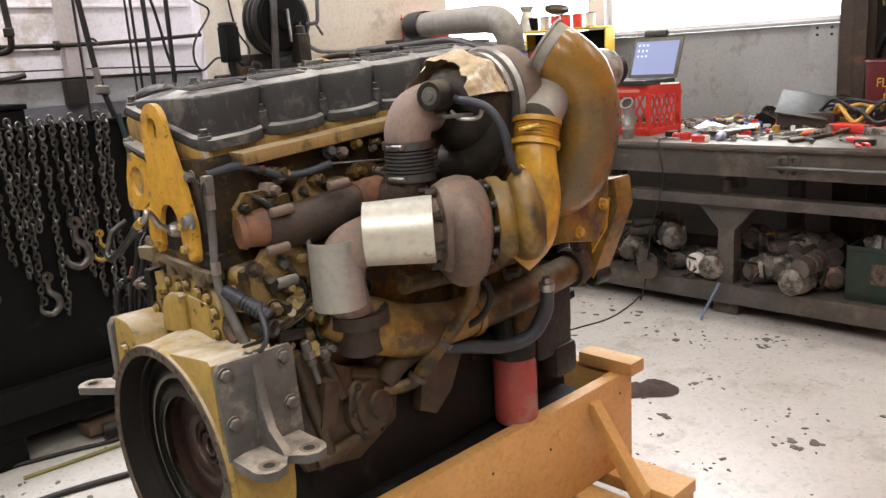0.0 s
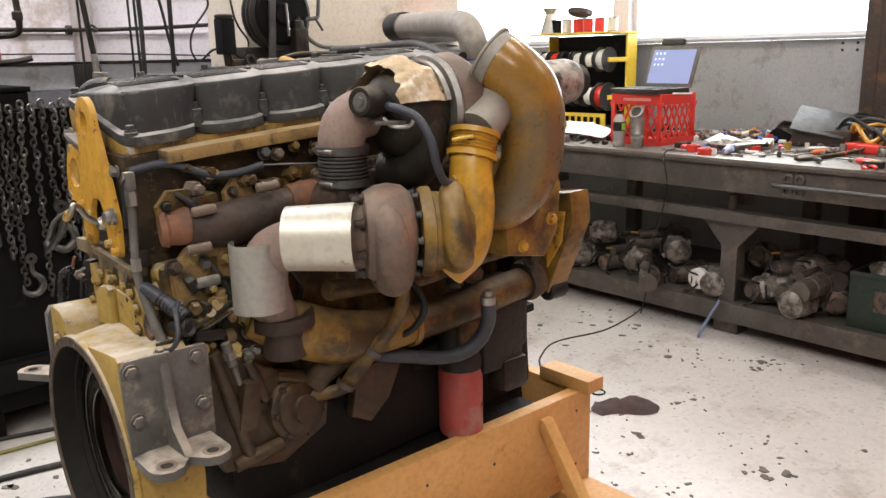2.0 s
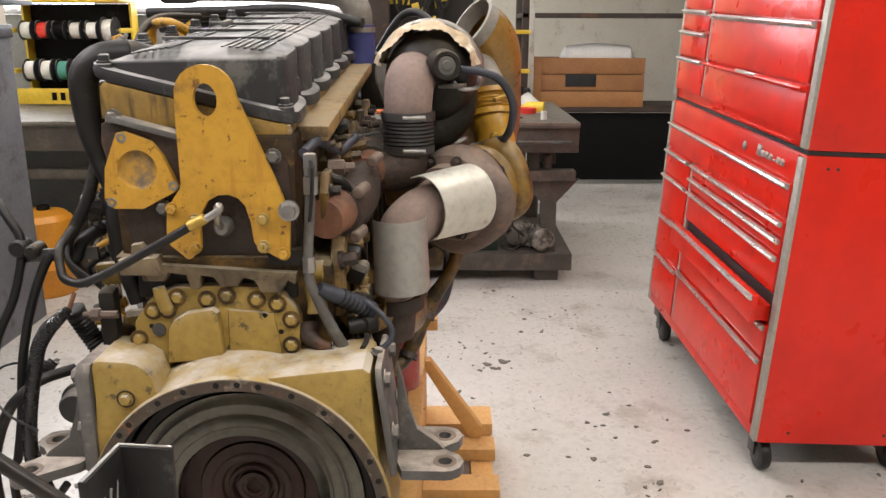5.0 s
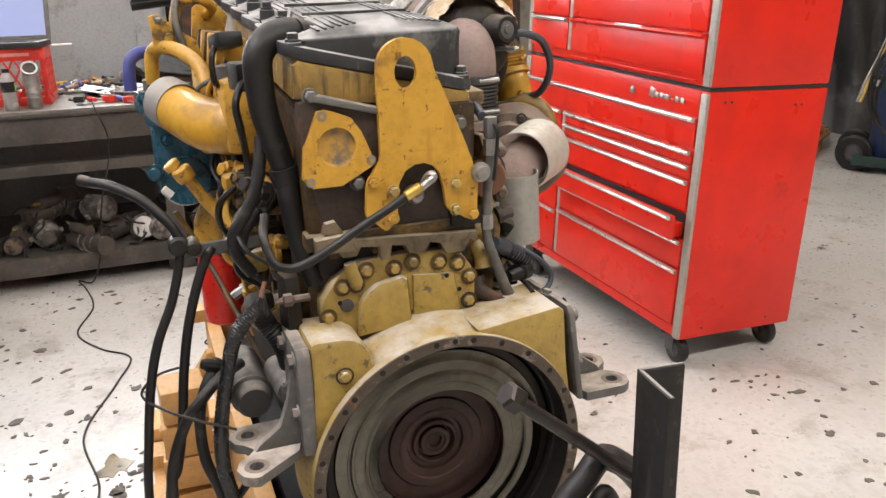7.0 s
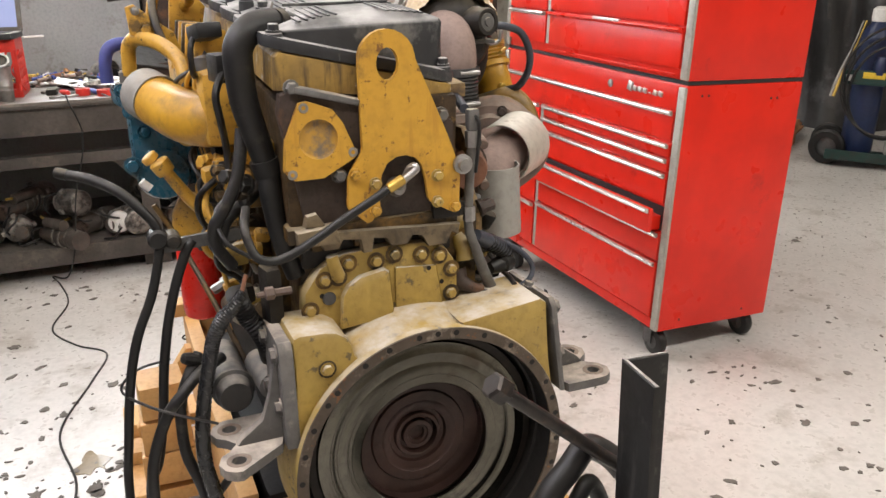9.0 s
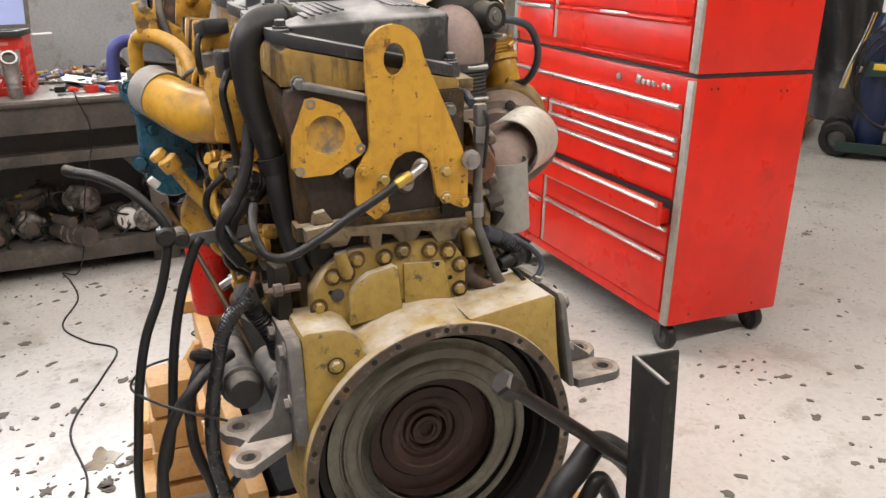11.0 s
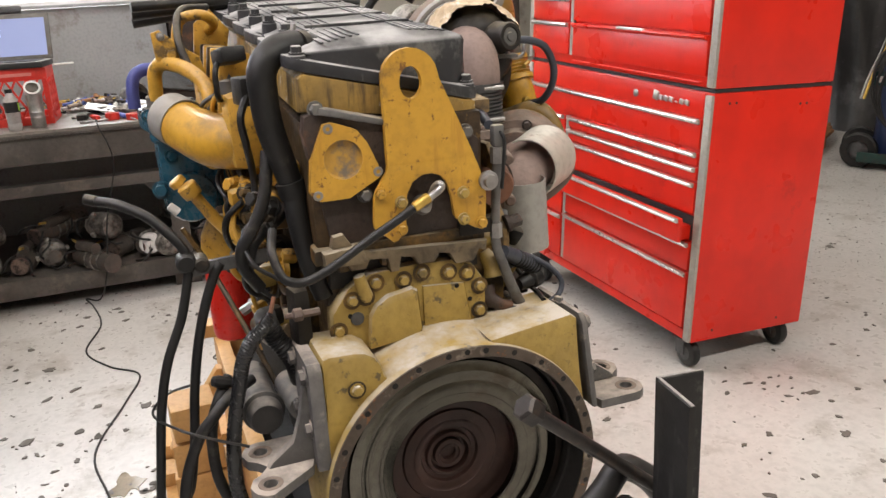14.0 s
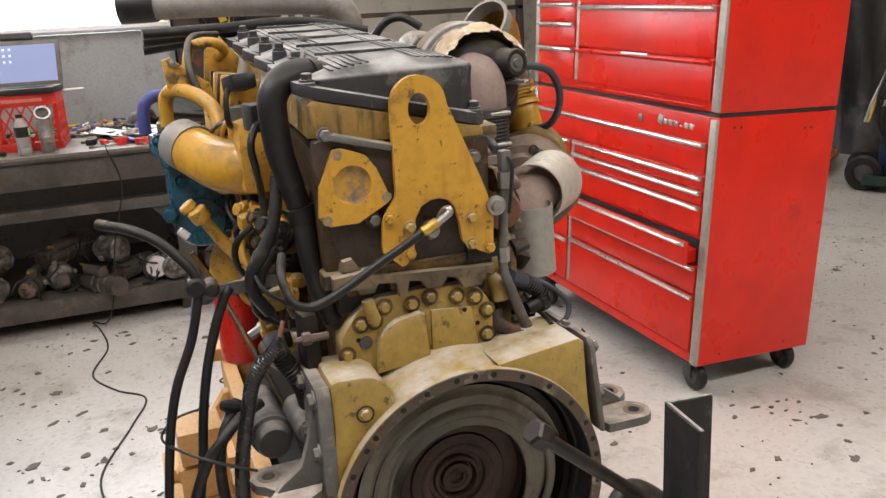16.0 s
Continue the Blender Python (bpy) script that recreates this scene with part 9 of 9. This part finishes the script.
for k, (pts, r, c) in enumerate((([(-0.6, 1.15, 0.012), (-0.1, 1.25, 0.012), (0.3, 1.20, 0.012), (0.6, 1.05, 0.012), (0.5, 0.75, 0.012), (0.2, 0.62, 0.012)], 0.012, RUBBER),
                                 ([(-0.7, 0.95, 0.014), (-0.3, 1.05, 0.014), (0.1, 0.98, 0.014), (0.3, 0.80, 0.014), (0.3, 0.55, 0.014)], 0.014, RUBBER),
                                 ([(0.1, 1.48, 0.008), (0.40, 1.46, 0.008), (0.568, 1.45, 0.008), (0.708, 1.41, 0.008), (0.832, 1.39, 0.008), (1.0, 1.42, 0.008)], 0.008, HOSE_GREEN),
                                 ([(-0.9, 0.7, 0.016), (-0.5, 0.82, 0.02), (-0.2, 0.75, 0.05), (-0.05, 0.6, 0.016), (-0.1, 0.4, 0.016)], 0.016, RUBBER))):
    solo("floor_hose", tube(pts, r, 10), c, "hose lying on the floor beside the engine" if c is RUBBER else "yellow-green air hose on the floor", "hose", "hoses on the floor")


def rag(x, y, s, seed):
    r = random.Random(seed)
    bm = bmesh.new()
    n = 10
    V = []
    for i in range(n + 1):
        row = []
        for j in range(n + 1):
            u, v = i / n - 0.5, j / n - 0.5
            w = max(0.0, 1 - (2 * max(abs(u), abs(v))) ** 3)
            row.append(bm.verts.new((u * s * 1.7 * (1 + 0.15 * math.sin(5 * v + seed)), v * s * (1 + 0.2 * math.sin(6 * u)), 0.003 + w * (0.012 + 0.018 * math.sin(7 * u + 3 * v + seed) ** 2 + 0.01 * r.random()))))
        V.append(row)
    for i in range(n):
        for j in range(n):
            bm.faces.new((V[i][j], V[i + 1][j], V[i + 1][j + 1], V[i][j + 1]))
    solo("rag", bm, RAG, "crumpled dark brown rag on the floor", "rag", m=pose(x, y, 0, 0, 0, -35))


rag(2.18, 0.09, 0.15, 2)
solo("key_ring", lathe((2.22, 0.26, 0.002), (0, 0, 1), [(0, 0.03), (0.004, 0.034), (0.008, 0.03)], 20), BLACK_STEEL, "black ring on the floor by the rag", "ring")
bm = bmesh.new()
ring_ = [(1.33 + (0.06 + 0.02 * math.sin(3 * a + 1) + 0.012 * math.sin(7 * a)) * math.cos(a), 0.66 + (0.05 + 0.014 * math.sin(4 * a)) * math.sin(a)) for a in np.linspace(0, 2 * math.pi, 41)[:-1]]
hi = [bm.verts.new((x, y, 0.0022)) for x, y in ring_]
lo = [bm.verts.new((1.33 + (x - 1.33) * 1.03, 0.66 + (y - 0.66) * 1.03, 0.0003)) for x, y in ring_]
bm.faces.new(hi)
for k in range(40):
    bm.faces.new((lo[k], lo[(k + 1) % 40], hi[(k + 1) % 40], hi[k]))
solo("wet_patch", bm, mat("oily_water", (0.30, 0.25, 0.17), (0.22, 0.18, 0.12), 0.05, scale=9, bump=0.0), "shiny wet patch on the floor", "puddle")
tub = thing("yellow_drum", "orange-yellow plastic drum standing by the bench", "drum", pose(3.12, 1.86, 0))
part("drum_body", lathe((0, 0, 0), (0, 0, 1), [(0, 0), (0, 0.17), (0.02, 0.18), (0.15, 0.182), (0.16, 0.188), (0.18, 0.182), (0.42, 0.18), (0.45, 0.15), (0.45, 0)], 30), mat("orange_yellow_plastic", (0.66, 0.28, 0.02), (0.58, 0.24, 0.02), 0.4, scale=5), tub)
part("drum_cap", cyl((0.08, 0, 0.448), (0.08, 0, 0.475), 0.035, chamfer=0.004), BLACK_STEEL, tub)
# dark plastic sheet and gas cart
bm = bmesh.new()
n, rows_n = 110, 22
cols_ = []
for k in range(n + 1):
    col = []
    for j in range(rows_n + 1):
        z = 3.75 * j / rows_n
        fold = 0.07 * math.sin(0.62 * k + 0.8 * z) + 0.05 * math.sin(0.27 * k - 1.9 * z + 1) + 0.05 * abs(math.sin(0.41 * k + 1.5 * z))
        swag = 0.10 * math.sin(0.12 * k + 2.6 * z) * max(0.0, 1 - z / 2.6)
        col.append(bm.verts.new((6.6 - 3.8 * k / n + 0.6 * (fold + swag), -4.3 - 2.9 * k / n - 0.8 * (fold + swag), z)))
    cols_.append(col)
for p, q in zip(cols_, cols_[1:]):
    for j in range(rows_n):
        bm.faces.new((p[j], q[j], q[j + 1], p[j + 1]))
solo("plastic_curtain", bm, TARP, "dark translucent plastic curtain hanging in folds to the floor", "curtain")
cart = thing("gas_cylinder_cart", "dark green hand cart with gas cylinders, hoses and torch", "cylinder cart", Matrix.Translation((3.52, -4.75, 0)) @ Euler((0.041, -0.035, 0)).to_matrix().to_4x4() @ Euler((0, 0, radians(221.3))).to_matrix().to_4x4())
CART_GREEN = mat("dark_green_cart_paint", (0.010, 0.05, 0.042), (0.008, 0.034, 0.03), 0.4, scale=7, bump=0.08, stain=(0.03, 0.028, 0.024), stain_amount=0.2)
part("cylinder", lathe((0.21, 0.06, 0.11), (0, 0, 1), [(0, 0), (0, 0.11), (0.02, 0.116), (0.82, 0.116), (0.90, 0.10), (0.96, 0.06), (0.98, 0.05), (0.98, 0)], 32), NAVY, cart, "navy gas cylinder")
part("collar", lathe((0.21, 0.06, 0.945), (0, 0, 1), [(0, 0.112), (0.0, 0.120), (0.022, 0.120), (0.022, 0.112)], 28), NAVY, cart)
part("valve_cap", lathe((0.21, 0.06, 1.09), (0, 0, 1), [(0, 0.055), (0.03, 0.06), (0.09, 0.058), (0.11, 0.03), (0.11, 0)], 20), PAPER, cart, "white valve cap")
part("cylinder", lathe((0.52, 0.05, 0.11), (0, 0, 1), [(0, 0), (0, 0.11), (0.02, 0.116), (0.60, 0.116), (0.69, 0.07), (0.72, 0.035), (0.76, 0.03), (0.76, 0)], 32), WHITE_PLASTIC, cart, "pale gas cylinder")
part("small_bottle", lathe((0.27, -0.13, 0.72), (0, 0, 1), [(0, 0), (0, 0.045), (0.09, 0.05), (0.13, 0.035), (0.14, 0)], 18), NAVY, cart, "small blue bottle on the cross bar")
part("deck", box((0.40, 0.02, 0.085), (0.80, 0.36, 0.022), bevel=0.004), CART_GREEN, cart)
part("deck_rail", box((0.40, -0.165, 0.105), (0.80, 0.02, 0.075), bevel=0.004), CART_GREEN, cart)
part("cross_bar", box((0.42, -0.15, 0.695), (0.76, 0.03, 0.105), bevel=0.006), CART_GREEN, cart, "dark green cross bar")
part("maker_plate", box((0.24, -0.167, 0.715), (0.15, 0.004, 0.045), bevel=0.001), YEL_SHELF, cart, "small yellow plate")
part("tag", box((0.075, -0.167, 0.69), (0.045, 0.004, 0.045), bevel=0.001), PAPER, cart, "white label")
for x in (0.78,):
    part("upright", tube([(x, -0.14, 0.09), (x, -0.14, 0.45), (x, -0.14, 0.95), (x + 0.02, -0.08, 1.15)], 0.014, 10), CART_GREEN, cart)
for y in (-0.03, 0.30):
    w = part("wheel", lathe((0.0, y - 0.03, 0.135), (0.25, 1, 0), [(0, 0.075), (0.0, 0.12), (0.012, 0.135), (0.045, 0.135), (0.057, 0.12), (0.057, 0.075)], 32), RUBBER, cart)
    part("rim", lathe((0.0, y - 0.02, 0.135), (0.25, 1, 0), [(0, 0), (0, 0.03), (0.01, 0.078), (0.03, 0.078), (0.04, 0.03), (0.04, 0)], 22), STEEL_DARK, w)
for k in range(3):
    part("gas_hose", tube([(0.36 + (0.27 + 0.03 * k) * math.cos(a), -0.185 - 0.012 * k, 0.60 + 0.04 * k + (0.34 + 0.03 * k) * math.sin(a)) for a in np.linspace(0.3 + 0.2 * k, 5.6 + 0.3 * k, 14)], 0.010, 8), RUBBER, cart, "looped black gas hose")
for k in range(2):
    part("leather_strap", tube([(0.36 + 0.06 * k, -0.18, 0.72), (0.37 + 0.07 * k, -0.21, 0.84), (0.42 + 0.05 * k, -0.19, 0.92), (0.48 + 0.04 * k, -0.15, 0.86)], [0.02, 0.03, 0.032, 0.02], 10), ORANGE, cart, "orange-brown leather glove")
for k in range(2):
    part("torch", tube([(-0.03 + 0.02 * k, -0.22, 0.55), (0.0 + 0.02 * k, -0.20, 0.70), (0.055 + 0.02 * k, -0.17, 0.90), (0.10 + 0.02 * k, -0.15, 1.10)], [0.012, 0.013, 0.006, 0.005], 8), BRASS if k else STEEL, cart, "brass cutting torch")
for k in range(3):
    solo("pallet_board", box((4.15 + 0.13 * k, -4.98 - 0.11 * k, 0.10), (0.9, 0.12, 0.025), (0, 0, -55), 0.003), WOOD_OLD, "weathered board of a pallet stack", "board", "boards in the corner")
    solo("pallet_block", box((4.15 + 0.13 * k, -4.98 - 0.11 * k, 0.0435), (0.3, 0.10, 0.087), (0, 0, -55), 0.003), WOOD_OLD, "weathered wooden bearer under a board", "bearer", "bearers in the corner")

# more bench clutter: tape rolls, grease rolls, pliers, heaped hardware
def tape_roll(x, y, r, h, material, label):
    t = thing("tape_roll", label, "tape roll", pose(x, y, BZ), "rolls on the bench")
    part("roll", lathe((0, 0, 0.0005), (0, 0, 1), [(0, r * 0.55), (0, r), (h, r), (h, r * 0.55)], 22), material, t)
    part("core", lathe((0, 0, 0.0005), (0, 0, 1), [(0, r * 0.48), (0, r * 0.56), (h * 0.96, r * 0.56), (h * 0.96, r * 0.48)], 22), WOOD_OLD, t, "cardboard core")


tape_roll(3.36, 0.55, 0.035, 0.035, RED, "red tape roll lying on the bench")
tape_roll(3.30, 0.44, 0.045, 0.03, RED, "red tape roll lying on the bench")
tape_roll(3.52, 0.30, 0.035, 0.032, RED, "red tape roll lying on the bench")
solo("rag_roll", tube([(3.30, 0.34, BZ + 0.022), (3.36, 0.35, BZ + 0.024), (3.45, 0.38, BZ + 0.022), (3.50, 0.40, BZ + 0.02)], [0.012, 0.022, 0.021, 0.013], 12, ripple=0.002), mat("blue_white_rag", (0.10, 0.14, 0.45), (0.60, 0.60, 0.66), 0.8, scale=22, bump=0.4, spread=0.2), "rolled blue and white shop rag on the bench", "rag")
for k, (x, y, a) in enumerate(((3.86, -0.10, 20), (3.80, -0.18, -12))):
    solo("red_case", box((0, 0, 0.022), (0.07, 0.15, 0.042), bevel=0.01), RED, "small red plastic case on the bench", "case", "cases on the bench", m=pose(x, y, BZ, 0, 0, a))
pl = thing("pliers", "red-handled pliers lying on the bench edge", "pliers", pose(3.29, -0.36, BZ + 0.012, 0, 0, 30))
part("jaw", lathe((0, 0, -0.006), (0, 0, 1), [(0, 0), (0, 0.014), (0.014, 0.014), (0.014, 0)], 14, bm=box((0.035, 0, 0), (0.05, 0.014, 0.010), bevel=0.003)), STEEL_DARK, pl)
for sgn in (-1, 1):
    part("grip", tube([(-0.005, sgn * 0.006, 0), (-0.04, sgn * 0.022, 0), (-0.08, sgn * 0.024, 0), (-0.11, sgn * 0.012, 0)], [0.005, 0.0075, 0.0075, 0.006], 10), RED, pl, "red dipped grip")
br = solo("black_bracket", prism([(-0.06, 0.0), (0.06, 0.0), (0.06, 0.06), (0.02, 0.09), (-0.06, 0.05)], "x", -0.004, 0.004, 0.001), BLACK_STEEL, "black steel angle bracket standing on the bench", "bracket", m=pose(4.0, 0.40, BZ, 0, 0, 10))
for k in range(4):
    solo("plug_socket", cyl((3.58 + 0.05 * k, 0.10 - 0.035 * k, BZ + 0.0135), (3.66 + 0.05 * k, 0.06 - 0.03 * k, BZ + 0.0135), 0.013, chamfer=0.002), STEEL, "long bright steel socket lying on the bench", "socket", "long sockets on the bench")
rng5 = random.Random(55)
for k in range(150):
    x, y = 4.05 + rng5.gauss(0, 0.16), 0.62 + rng5.gauss(0, 0.16)
    if not (3.86 < x < 4.42 and 0.30 < y < 0.98):
        continue
    h = rng5.uniform(0.0, 0.05) * max(0.0, 1 - abs(y - 0.62) / 0.3)
    c = rng5.choice((STEEL, STEEL_DARK, RUST, WHITE_PLASTIC, BRASS, IRON_DARK, ALT_C, WOOD_OLD, PAPER, BLUE))
    s_ = rng5.uniform(0.5, 1.3)
    solo("loose_bolt", cyl((x, y, BZ + 0.011 * s_ + h), (x + 0.05 * s_ * math.cos(k), y + 0.05 * s_ * math.sin(k), BZ + 0.011 * s_ + h * 0.8), 0.009 * s_, seg=8, bm=lathe((x, y, BZ + 0.0125 * s_ + h), (math.cos(k), math.sin(k), 0), [(-0.01, 0), (-0.01, 0.0125 * s_), (0, 0.0125 * s_), (0, 0)], 6)), c, "bolt in a heap of hardware on the bench", "bolt", "heaped hardware")
# floor clutter by the bin
for pts, r in (([(0.10, 1.62, 0.009), (0.33, 1.56, 0.009), (0.449, 1.52, 0.009), (0.662, 1.50, 0.009), (0.85, 1.40, 0.009), (1.0, 1.42, 0.009)], 0.009), ([(0.72, 1.33, 0.008), (0.62, 1.24, 0.008), (0.54, 1.14, 0.008), (0.39, 0.95, 0.008), (0.20, 0.80, 0.008)], 0.008)):
    solo("floor_hose", tube(pts, r, 10), RUBBER, "black hose lying on the floor by the bin", "hose", "hoses on the floor")
solo("blue_rag", lathe((0.50, 1.00, 0.0), (0, 0, 1), [(0, 0.04), (0.010, 0.036), (0.018, 0.022), (0.026, 0.010), (0.027, 0)], 7), BLUE, "crumpled blue rag on the floor", "rag")
